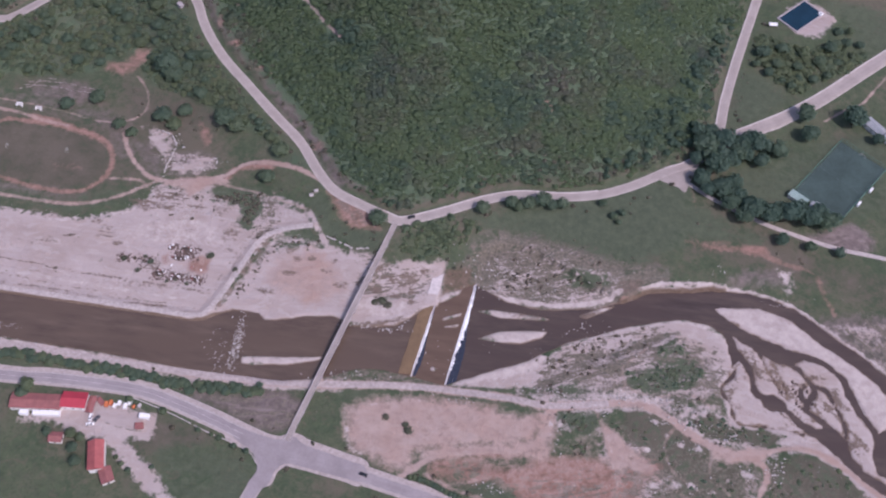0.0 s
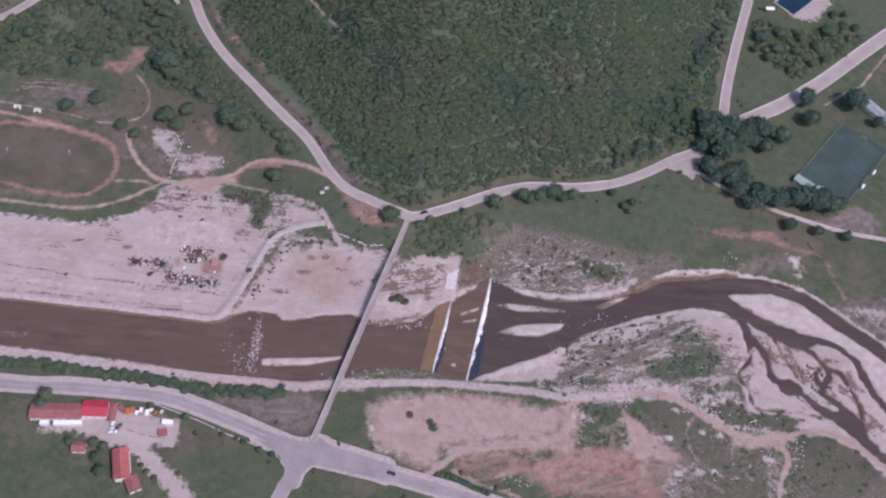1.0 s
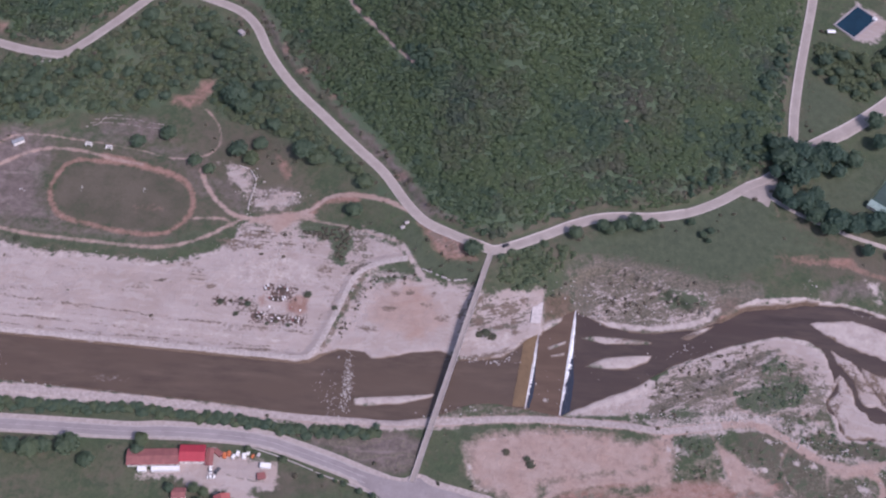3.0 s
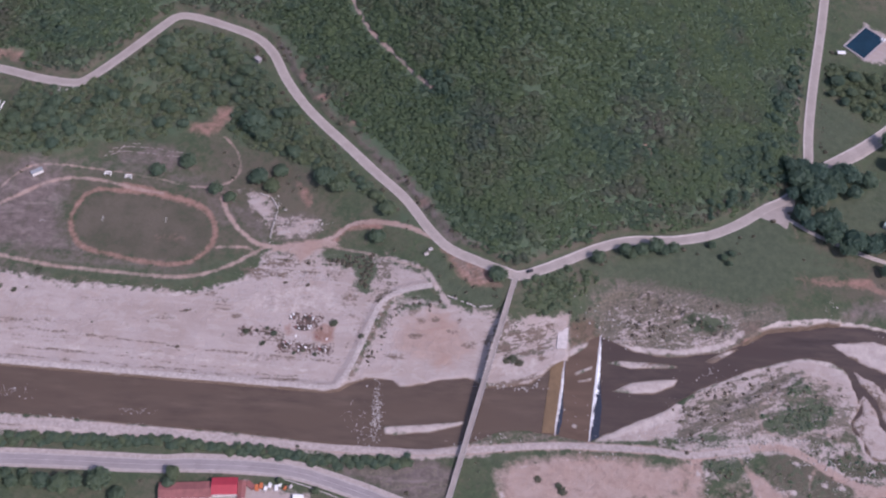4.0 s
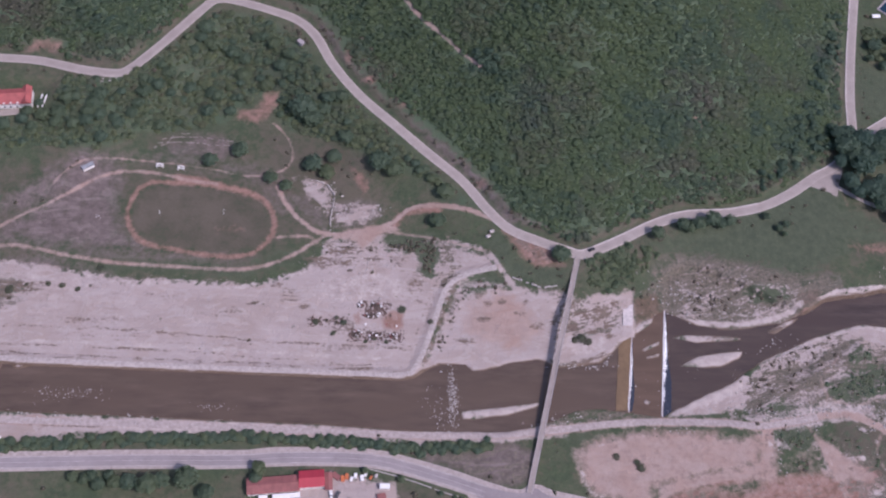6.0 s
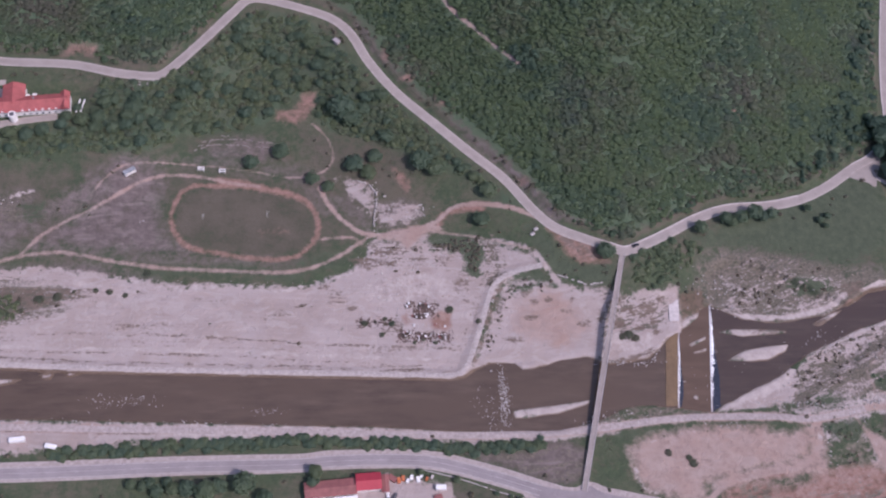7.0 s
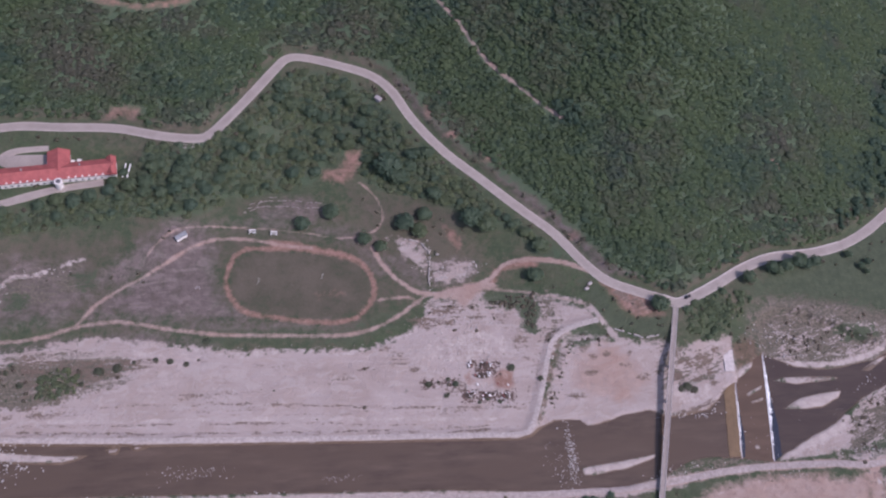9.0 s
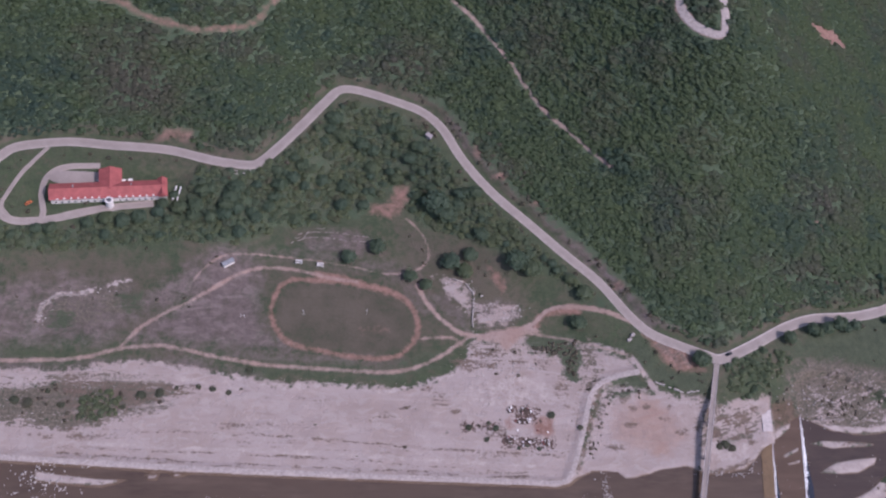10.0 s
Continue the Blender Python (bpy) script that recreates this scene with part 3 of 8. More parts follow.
def leaf_material(name, dark, light, tint, dull=(0.17, 0.15, 0.115), cool=(0.1, 0.165, 0.14), patchy=0.5):
    """Leaves: each spray a little different, each tree by its tint, dull (dry) and cool shares, and slow patches over all."""
    n = Nodes(name)
    g = n.add("ShaderNodeNewGeometry")
    at = n.add("ShaderNodeAttribute", attribute_name="tint")
    dry = n.add("ShaderNodeAttribute", attribute_name="dull")
    wet = n.add("ShaderNodeAttribute", attribute_name="cool")
    ob = n.add("ShaderNodeObjectInfo")
    c = n.mix(g.outputs["Random Per Island"], dark, light)
    c = n.mix(n.math("MULTIPLY", n.sharp(ob.outputs["Random"], 0.55, 1.0), 0.6), c, tint)
    c = n.mix(n.math("MULTIPLY", n.sharp(ob.outputs["Random"], 0.4, 0.0), 0.6), c, cool)
    clumps = n.noise(0.11, 4, 0.6)
    c = n.mix(n.math("MULTIPLY", n.sharp(clumps, 0.5, 0.68), patchy), c, tint)
    c = n.mix(n.math("MULTIPLY", n.sharp(clumps, 0.46, 0.34), patchy), c, cool)
    big = n.noise(0.016, 5)
    c = n.mix(n.math("MULTIPLY", n.sharp(big, 0.45, 0.62), 0.5), c, tint)
    c = n.mix(n.math("MULTIPLY", wet.outputs["Fac"], 0.85), c, cool)
    c = n.mix(n.math("MULTIPLY", at.outputs["Fac"], 0.8), c, tint)
    c = n.mix(n.math("MULTIPLY", dry.outputs["Fac"], 0.85), c, dull)
    mat = n.done(c, 0.6)
    n.bsdf.inputs["Specular IOR Level"].default_value = 0.25
    thin = n.add("ShaderNodeBsdfTranslucent")
    both = n.add("ShaderNodeMixShader")
    both.inputs[0].default_value = 0.62
    n.link(c, thin.inputs[0])
    n.link(n.bsdf.outputs[0], both.inputs[1])
    n.link(thin.outputs[0], both.inputs[2])
    n.link(both.outputs[0], n.tree.nodes["Material Output"].inputs[0])
    return mat


def asphalt_material(name, dark, pale, patch, dust):
    """Asphalt with paler wheel tracks and dusty edges; across runs from edge to edge."""
    n = Nodes(name)
    a, b, long = n.noise(0.09, 5, 0.6), n.noise(1.1, 5, 0.7), n.noise(0.3, 5, 0.65)
    o = n.math("ABSOLUTE", n.add("ShaderNodeAttribute", attribute_name="across").outputs["Fac"])
    c = n.mix(n.sharp(a, 0.35, 0.65), dark, pale)
    c = n.mix(n.sharp(b, 0.5, 0.75), c, patch)
    track = n.math("SUBTRACT", 1.0, n.sharp(n.math("ABSOLUTE", n.math("SUBTRACT", o, 0.45)), 0.05, 0.3), clamp=True)
    c = n.mix(n.math("MULTIPLY", track, 0.35), c, pale)
    edge = n.math("ADD", n.math("SUBTRACT", o, 0.72), n.math("MULTIPLY", n.math("SUBTRACT", long, 0.5), 0.9))
    c = n.mix(n.math("MULTIPLY", n.sharp(edge, 0.0, 0.16), 0.75), c, dust)
    return n.done(c, 0.85, b, 0.03)


M_GROUND = ground_material()
M_WATER = water_material("muddy_water", (0.066, 0.045, 0.034), (0.138, 0.099, 0.075), (0.105, 0.073, 0.054))
M_WATER_MID = water_material("shallow_muddy_water", (0.094, 0.06, 0.041), (0.15, 0.1, 0.072), (0.11, 0.072, 0.05))
M_WATER_EAST = water_material("dark_muddy_water", (0.05, 0.036, 0.031), (0.106, 0.076, 0.061), (0.068, 0.047, 0.039))
M_ASPHALT = asphalt_material("worn_asphalt", (0.285, 0.242, 0.226), (0.36, 0.31, 0.288), (0.235, 0.2, 0.188), (0.42, 0.355, 0.322))
M_SHOULDER = plain("chalky_gravel_shoulder", (0.425, 0.368, 0.35), 0.95, 0.3, 0.6)
M_PATH = plain("dusty_path", (0.395, 0.333, 0.317), 0.95, 0.3, 0.5)
M_MARKING = plain("faded_road_paint", (0.42, 0.385, 0.38), 0.9, 0.3, 0.4)
M_DARKROAD = asphalt_material("grey_asphalt", (0.24, 0.207, 0.213), (0.315, 0.274, 0.28), (0.212, 0.184, 0.19), (0.4, 0.345, 0.33))
M_FOREST = leaf_material("forest_leaves", (0.096, 0.158, 0.102), (0.119, 0.182, 0.112), (0.166, 0.222, 0.112), (0.182, 0.172, 0.138), (0.084, 0.142, 0.118))
M_LEAF = leaf_material("tree_leaves", (0.128, 0.19, 0.134), (0.178, 0.24, 0.156), (0.222, 0.258, 0.14), (0.2, 0.18, 0.13), (0.125, 0.195, 0.15), 0.35)
M_SHRUB = leaf_material("shrub_leaves", (0.12, 0.145, 0.1), (0.175, 0.19, 0.13), (0.235, 0.2, 0.16), (0.22, 0.185, 0.15), (0.11, 0.16, 0.115), 0.3)
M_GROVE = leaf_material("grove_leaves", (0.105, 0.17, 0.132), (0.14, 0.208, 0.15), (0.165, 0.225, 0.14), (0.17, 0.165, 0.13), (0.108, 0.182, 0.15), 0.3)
M_BARK = plain("bark", (0.12, 0.085, 0.06), 0.9, 0.4, 1.5)
M_CONCRETE = plain("weathered_concrete", (0.36, 0.32, 0.325), 0.9, 0.25, 0.4)
M_PALE = plain("pale_concrete", (0.55, 0.49, 0.48), 0.9, 0.25, 0.5)
M_DARKMETAL = plain("grey_steel", (0.16, 0.15, 0.16), 0.5, 0.2, 1.0, 0.5)
M_WHITE = plain("white_plaster", (0.78, 0.74, 0.72), 0.8, 0.1, 0.4)
M_WHITEPAINT = plain("white_paint", (0.80, 0.78, 0.78), 0.5, 0.08, 0.8)
M_REDROOF = plain("red_roof_tiles", (0.37, 0.1, 0.096), 0.75, 0.28, 0.25)
M_DULLRED = plain("faded_red_sheet_roof", (0.27, 0.10, 0.095), 0.75, 0.25, 0.3)
M_CRIMSON = plain("crimson_sheet_roof", (0.40, 0.04, 0.06), 0.6, 0.15, 0.3)
M_GREENROOF = plain("pale_green_sheet_roof", (0.27, 0.36, 0.33), 0.6, 0.3, 0.5)
M_GREYROOF = plain("grey_sheet_roof", (0.30, 0.31, 0.33), 0.6, 0.3, 0.5)
M_GLASS = plain("dark_window_glass", (0.03, 0.035, 0.045), 0.15, 0.1, 1.0)
M_POOL = plain("deep_blue_water", (0.008, 0.03, 0.05), 0.1, 0.3, 0.08, bump=0.01)
M_TURF = plain("artificial_turf", (0.055, 0.082, 0.075), 0.9, 0.3, 0.06)
M_TURFLINE = plain("worn_line_paint", (0.13, 0.16, 0.155), 0.9, 0.3, 0.5)
M_FOAM = plain("white_water", (0.80, 0.81, 0.84), 0.7, 0.15, 0.8)
# the dark blue carries shade and mirrored sky in the base colour
M_CHUTE = plain("dark_sliding_water", (0.032, 0.036, 0.052), 0.12, 0.3, 0.5, bump=0.02)
M_SILT = plain("silt_over_sill", (0.18, 0.115, 0.062), 0.5, 0.3, 0.15)
M_ROCK = plain("limestone", (0.44, 0.395, 0.378), 0.95, 0.3, 0.9)
M_DULLROCK = plain("grey_limestone", (0.31, 0.27, 0.25), 0.95, 0.35, 0.9)
M_ORANGE = plain("orange_paint", (0.55, 0.16, 0.06), 0.6, 0.2, 0.9)
M_DARKCAR = plain("dark_car_paint", (0.03, 0.03, 0.035), 0.3, 0.1, 1.0, 0.2)
M_DARKHEAP = plain("dark_rubbish", (0.1, 0.075, 0.065), 0.95, 0.5, 0.8)
M_TYRE = plain("tyre_rubber", (0.02, 0.02, 0.02), 0.9, 0.1, 2.0)
M_NET = plain("green_fence_mesh", (0.10, 0.22, 0.18), 0.8, 0.2, 0.5)


# ---- mesh helpers ----
def obj(name, verts, faces, material, parent=None, label=""):
    me = bpy.data.meshes.new(name)
    me.from_pydata(verts, [], faces)
    me.materials.append(material)
    ob = new(name, me)
    if parent is not None:
        ob.parent = parent
    if label:
        ob["label"] = label
    return ob


def part(name, bm, material, parent, label=""):
    me = bpy.data.meshes.new(name)
    bm.to_mesh(me)
    bm.free()
    me.materials.append(material)
    ob = new(name, me)
    ob.parent = parent
    if label:
        ob["label"] = label
    return ob


def thing(name, m, label, category, group="", kind=""):
    ob = new(name)
    ob.empty_display_size = 0.5
    ob.matrix_basis = m
    return tagged(ob, label, category, group, kind)


def box(bm, cx, cy, cz, sx, sy, sz, bevel=0.0, turn=0.0):
    """A box of that centre and size."""
    r = bmesh.ops.create_cube(bm, size=1.0, matrix=Matrix.Translation((cx, cy, cz)) @ Matrix.Rotation(turn, 4, "Z") @ Matrix.Diagonal((sx, sy, sz, 1)))
    if bevel:
        edges = list({e for v in r["verts"] for e in v.link_edges})
        bmesh.ops.bevel(bm, geom=edges, offset=bevel, segments=1, affect="EDGES")
    return bm


def cylinder(bm, cx, cy, z0, z1, r0, r1, sides=10):
    bmesh.ops.create_cone(bm, cap_ends=True, segments=sides, radius1=r0, radius2=r1, depth=z1 - z0, matrix=Matrix.Translation((cx, cy, (z0 + z1) / 2)))
    return bm


def ribbon(name, pts, half, material, lift, label, category="road", kind="structure", parent=None, step=3.0, thick=0.25):
    """A draped strip of that half width, with a crown and side faces."""
    P = spline(pts, step)[:, :2]
    tan = np.gradient(P, axis=0)
    nor = np.stack([-tan[:, 1], tan[:, 0]], 1) / np.linalg.norm(tan, axis=1)[:, None]
    rng = np.random.RandomState(len(P))
    wob = half + (np.convolve(rng.rand(len(P) + 4), np.ones(5) / 5, "valid") - 0.5) * half * 0.1
    verts, faces = [], []
    offs = (-1, -1, -0.5, 0, 0.5, 1, 1)
    for k, o in enumerate(offs):
        q = P + nor * (wob * o)[:, None]
        z = ground_z(q[:, 0], q[:, 1]) + lift + 0.05 * (1 - abs(o))
        if k in (0, len(offs) - 1):
            z = z - thick
        verts.append(np.column_stack([q, z]))
    n, w = len(P), len(offs)
    verts = np.stack(verts, 1).reshape(-1, 3)
    for i in range(n - 1):
        for k in range(w - 1):
            a = i * w + k
            faces.append((a, a + w, a + w + 1, a + 1))
    ob = obj(name, verts.tolist(), [f[::-1] for f in faces], material, parent)
    at = ob.data.attributes.new("across", "FLOAT", "POINT")
    at.data.foreach_set("value", np.tile(np.array(offs, np.float32), n))
    return tagged(ob, label, category, kind=kind)


def slab(name, outline, material, lift, label, category, kind="structure"):
    """A draped flat patch with a rounded outline and a skirt."""
    P = spline(outline + outline[:1], 2.0)[:-1, :2]
    lo, hi = P.min(axis=0), P.max(axis=0)
    gx, gy = np.meshgrid(np.arange(lo[0], hi[0], 2.5), np.arange(lo[1], hi[1], 2.5))
    inside = area(gx, gy, [tuple(p) for p in P], 40) > 0.8
    pts = [Vector(p) for p in P] + [Vector((a, b)) for a, b in zip(gx[inside], gy[inside])]
    n = len(P)
    flat, _, tris, *_ = delaunay_2d_cdt(pts, [], [list(range(n))], 1, 1e-4)
    verts = [(p.x, p.y, float(ground_z(p.x, p.y)) + lift) for p in flat]
    faces = [tuple(t) for t in tris]
    base = len(verts)
    verts += [(x, y, z - 0.4) for x, y, z in verts[:n]]
    faces += [(i, base + i, base + (i + 1) % n, (i + 1) % n) for i in range(n)]
    return tagged(obj(name, verts, faces, material), label, category, kind=kind)


# ---- ground ----
def build_ground():
    ny, nx = MX.shape
    idx = np.arange(nx * ny).reshape(ny, nx)
    quads = np.stack([idx[:-1, :-1], idx[:-1, 1:], idx[1:, 1:], idx[1:, :-1]], -1).reshape(-1, 4)
    me = bpy.data.meshes.new("ground")
    me.vertices.add(nx * ny)
    me.vertices.foreach_set("co", np.stack([MX, MY, MZ], -1).astype(np.float32).ravel())
    me.loops.add(quads.size)
    me.loops.foreach_set("vertex_index", quads.astype(np.int32).ravel())
    me.polygons.add(len(quads))
    me.polygons.foreach_set("loop_start", np.arange(0, quads.size, 4, dtype=np.int32))
    me.polygons.foreach_set("use_smooth", np.ones(len(quads), bool))
    me.update(calc_edges=True)
    x, y = MX, MY

    def soft(s, w=9.0):
        return np.clip(0.5 + s / w, 0, 1)

    d, side, _ = nearest(x, y, MAIN_LINE)
    sd, sside, su = nearest(x, y, STREAM)
    at = me.attributes.new("stream", "FLOAT_VECTOR", "POINT")
    at.data.foreach_set("vector", np.stack([su, sd * sside, np.zeros(x.shape)], -1).astype(np.float32).ravel())
    mask = {c: np.zeros(x.shape) for c in ("gravel", "red", "dirt", "dry", "wood", "mud", "scrub", "lush", "sand", "mauve", "stain_shade", "litter")}

    def lay(cover, poly, weight=1.0, blur=9.0, grow=0.0):
        """A patch of that cover, its edge blurred over so many metres."""
        mask[cover] = np.maximum(mask[cover], weight * soft(area(x, y, poly, 16) + grow, blur))

    def trail(cover, pts, half, weight=1.0, blur=3.0):
        mask[cover] = np.maximum(mask[cover], weight * soft(stroke(x, y, pts, half), blur))

    lay("gravel", BRAID, 1.0, 5, -1.5)
    for poly in (GRAVEL_W, GRAVEL_M, YARD, [(-520, 2), (-405, 0), (-250, -5), (-130, -12), (-135, -17), (-240, -11.5), (-370, -17), (-420, -25), (-520, -27)],
                 [(200, 317), (222, 341), (243, 322), (228, 300), (214, 303)], *BARS):
        lay("gravel", poly)
    lay("gravel", SCRUB_E, 0.62, 10, 3)
    lay("gravel", GRAVEL_E, 0.8, 20, -2)
    lay("sand", [(-307, -6), (-290, -6), (-262, -8), (-236, -7), (-236, -12), (-256, -11), (-268, -13), (-287, -14), (-302, -10)], 0.9, 6)
    trail("stain_shade", [(-420, -6), (-392, -6), (-372, -6), (-346, -8), (-312, -8)], 0.8, 0.75, 4)
    lay("gravel", [(219, 69), (252, 76), (270, 60), (262, 32), (248, 45), (231, 54)], 0.46, 12, 1)
    lay("mauve", [(219, 69), (252, 76), (270, 60), (262, 32), (248, 45), (231, 54)], 0.8, 10, 4)
    lay("gravel", [(40, 1), (58, -9), (66, -20), (84, -12), (98, -3), (116, -3), (140, -14), (165, -25), (183, -16), (205, -15), (240, -42), (262, -44), (206, -10), (150, 6), (100, 9), (60, 5)], 0.6, 9, 2)
    lay("gravel", [(84, -14), (140, -22), (172, -30), (180, -48), (150, -70), (110, -60), (88, -40)], 0.62, 12)
    trail("gravel", PATH_S[:9], 3.8, 1.0, 6)
    trail("gravel", PATH_S[8:13], 2.4, 0.8, 6)
    lay("gravel", [(4, 1), (14, 11), (39, 24), (57, 28), (60, 14), (40, 4), (10, 0)], 1.0, 6)
    lay("scrub", [(-67, -4), (-48, 2), (-20, 3), (1, -1), (-27, -3), (-57, -5)], 0.8, 4)
    trail("gravel", TRACK_E2[2:], 1.6, 0.9, 4)
    lay("gravel", RUIN_WEST, 0.66, 8, 1)
    lay("gravel", RUIN_EAST, 0.52, 9, 1)
    lay("mauve", RUIN_EAST, 0.7, 9)
    # bare earths
    lay("red", RED_S, 0.85, 10, 2)
    lay("dirt", [(-12, -42), (4, -38), (60, -30), (66, -18), (84, -13), (108, -25), (118, -30), (117, -40), (100, -62), (40, -62), (20, -54), (-4, -54)], 0.34, 10)
    lay("dirt", [(-20, -50), (-5, -38), (20, -30), (50, -24), (60, -12), (64, -20), (56, -32), (20, -40), (0, -46)], 0.72, 8)
    lay("red", [(-5.9, -44.9), (6.4, -37.7), (20.6, -35.7), (39, -34.7), (52, -32.9), (49.7, -36.7), (32.9, -40.3), (15.9, -40.5), (4.4, -43.5)], 0.8, 5)
    trail("dirt", [(-4.7, -53.8), (6.2, -58.4), (15.6, -61.2), (24.8, -63.1), (40, -70)], 1.0, 0.9, 4)
    trail("dirt", [(6.2, -58.4), (17.5, -55.5), (30, -51.1)], 0.6, 0.8, 4)
    lay("red", RED_PATCH, 0.68, 7)
    lay("red", RED_JUNCTION, 0.72, 7, 1)
    trail("red", RED_TRAIL, 1.0, 0.72, 6)
    trail("red", RED_TRAIL_2, 0.6, 0.72, 3.5)
    lay("red", [(125, 118), (134, 112), (146, 109), (162, 111), (176, 110), (185, 111), (183, 119), (167, 117), (158, 115), (140, 114)], 0.72, 6)
    lay("red", [(89, 71), (95, 75), (107, 75), (108, 72), (96, 67), (84, 65)], 0.75, 5)
    lay("red", [(-2, -46), (8, -43), (22, -41), (25, -45), (20, -50), (-2, -49)], 0.9, 6)
    trail("dirt", [(61, -7.5), (60, -17), (56, -25), (50, -31), (38, -34.5), (24, -36), (15, -36.5), (2, -41), (-5.5, -47), (-14, -52)], 1.5, 1.0, 3)
    trail("stain_shade", [(59, -10), (58, -14), (57, -19)], 0.5, 0.7, 2.5)
    trail("sand", [(-50, -33), (-48.5, -41), (-43.5, -45.5), (-38, -47.5)], 1.0, 0.75, 4)
    lay("red", [(89, -38), (100, -37), (112, -44), (106, -55), (85, -57), (70, -50), (60, -44), (76, -41)], 0.72, 7)
    for pts in ([(90, -16), (93, -26), (95, -38), (97, -46)], [(92, -18), (98, -28), (104, -36)], [(-30, -20), (-18, -22), (-8, -28), (-4, -36)], [(-40, -18), (-28, -14), (-10, -12), (2, -14)], [(-10, -24), (-6, -34), (-8, -44)]):
        trail("sand", pts, 0.3, 0.6, 3)
    for pts, half in (([(84, -4), (92, -20), (104, -32), (118, -40), (140, -52)], 0.8), ([(92, -14), (98, -26), (100, -40), (92, -56)], 0.8), ([(60, -38), (86, -42), (112, -40)], 0.9), ([(30, -40), (52, -46), (76, -50), (96, -62)], 0.8),
                      ([(128, -8), (122, -20), (126, -34), (140, -44)], 0.6), ([(150, -20), (146, -32), (156, -44)], 0.6), ([(96, 3), (100, 14), (98, 24), (112, 38)], 0.5), ([(100, 12), (114, 8), (136, 12), (150, 4)], 0.5)):
        trail("dirt", pts, half, 0.75, 4)
    # shadow lines on the red earth, painted into the ground colour
    for cx, cy, rx, ry in ((48, -42, 9, 2.5), (70, -46, 8, 2), (24, -48, 10, 2.5), (96, -48, 8, 2.5), (104, -28, 3, 5), (40, -52, 12, 2), (80, -40, 7, 1.6), (14, -44, 6, 1.6), (62, -54, 8, 2), (110, -46, 6, 3)):
        mask["stain_shade"] = np.maximum(mask["stain_shade"], 0.4 * np.exp(-((x - cx) / rx) ** 2 - ((y - cy) / ry) ** 2))

    trail("dirt", [(243, 239), (255, 247), (265, 261), (280, 282)], 0.8, 0.9, 2.5)
    trail("dirt", [(255, 247), (243, 239), (228, 226)], 0.8, 0.8, 2.5)
    trail("red", HILL_CUT, 2.0, 0.74, 6)
    trail("red", [(-70, 345), (-60, 335), (-50, 325)], 0.8, 0.7, 4)
    lay("red", [(56, 358), (67, 357), (86, 359), (99, 347), (88, 342), (69, 344)], 0.8, 6)
    for pts in GULLIES:
        trail("mauve", pts, 1.6, 0.8, 5)
    slope = [(-198, 271), (-183.5, 247), (-169, 229), (-148, 210), (-125, 180), (-108, 162), (-92.5, 141), (-80, 125)]
    trail("mauve", slope, 3.5, 0.75, 9)
    for cx, cy, rx, ry, w in ((-184, 247, 4, 7, 0.6), (-170, 228, 6, 4, 0.7), (-149, 207, 5, 3, 0.5), (-100, 150, 7, 4, 0.5)):
        mask["red"] = np.maximum(mask["red"], w * np.exp(-((x - cx) / rx) ** 2 - ((y - cy) / ry) ** 2))
    trail("red", [(-154, 122), (-149, 131), (-139, 134), (-126, 133)], 2.4, 0.8, 4)
    lay("red", [(-392, 243), (-372, 242), (-366, 250), (-388, 252)], 0.6, 6)
    lay("red", [(-159.7, 57.7), (-155.9, 62.7), (-149.3, 62.5), (-148.6, 55.5), (-152.2, 52.2), (-158.6, 53.3)], 1.0, 5, 1)
    lay("dirt", [(-179.3, 63.8), (-171.6, 67), (-145.4, 67.6), (-146, 50.3), (-157.7, 47.3), (-179.4, 55.1)], 0.36, 7)
    lay("red", [(-178, 60), (-174, 64), (-171, 56), (-175, 54)], 0.7, 4)
    lay("red", [(-263, 118), (-251, 121), (-244, 118), (-249, 115), (-261, 115)], 0.52, 9)
    lay("red", [(-292, 156), (-276, 155), (-260, 151), (-243, 146), (-234, 138), (-243, 142), (-262, 147), (-285, 150)], 0.85, 4.5, 0.6)
    lay("red", [(-181, 166), (-173, 161), (-169, 150), (-173, 146), (-179, 158)], 0.66, 6)
    for cx, cy, r in ((117, 296, 5), (42, 195, 4)):
        mask["red"] = np.maximum(mask["red"], 0.8 * soft(r - np.hypot(x - cx, y - cy), 7))
    for pts, w in ((TRACK_S, 1.3), (TRACK_N, 1.2), (TRACK_B, 0.4), (TRACK_E, 1.4), (TRACK_E2[:4], 0.7), (PATH_S2, 1.9), (PATH_S3, 1.6), (PATH_S4, 1.5), (HILL_TRACK, 1.1), (PATH_S, 2.4), (HAIRPIN, 3.0)):
        trail("dirt", pts, w, 0.82 if pts in (TRACK_S, TRACK_N) else 1.0)
    trail("red", OVAL, 1.75, 0.8, 3.4)
    trail("dirt", [(-224, 113), (-213.8, 113.9), (-205.5, 113.9), (-200, 110)], 0.9, 0.9)
    lay("dirt", [(-192, 116), (-181, 120), (-158, 124), (-148, 121), (-157, 117.5), (-164, 115.7), (-173, 105), (-177, 112), (-191, 112)], 0.85, 4)
    lay("gravel", [(-195, 111.5), (-184, 112.4), (-172, 114.6), (-159, 117), (-165, 109), (-174, 96), (-184, 89), (-197, 92), (-197, 104)], 1.0, 6)
    lay("dry", TAN, 1.0, 5, 1)
    lay("scrub", TAN, 0.36, 6)
    lay("mauve", TAN, 0.85, 7)
    lay("dirt", RED_JUNCTION, 0.4, 9)
    lay("stain_shade", RED_JUNCTION, 0.48, 8)
    lay("dirt", PINK, 0.88, 12)
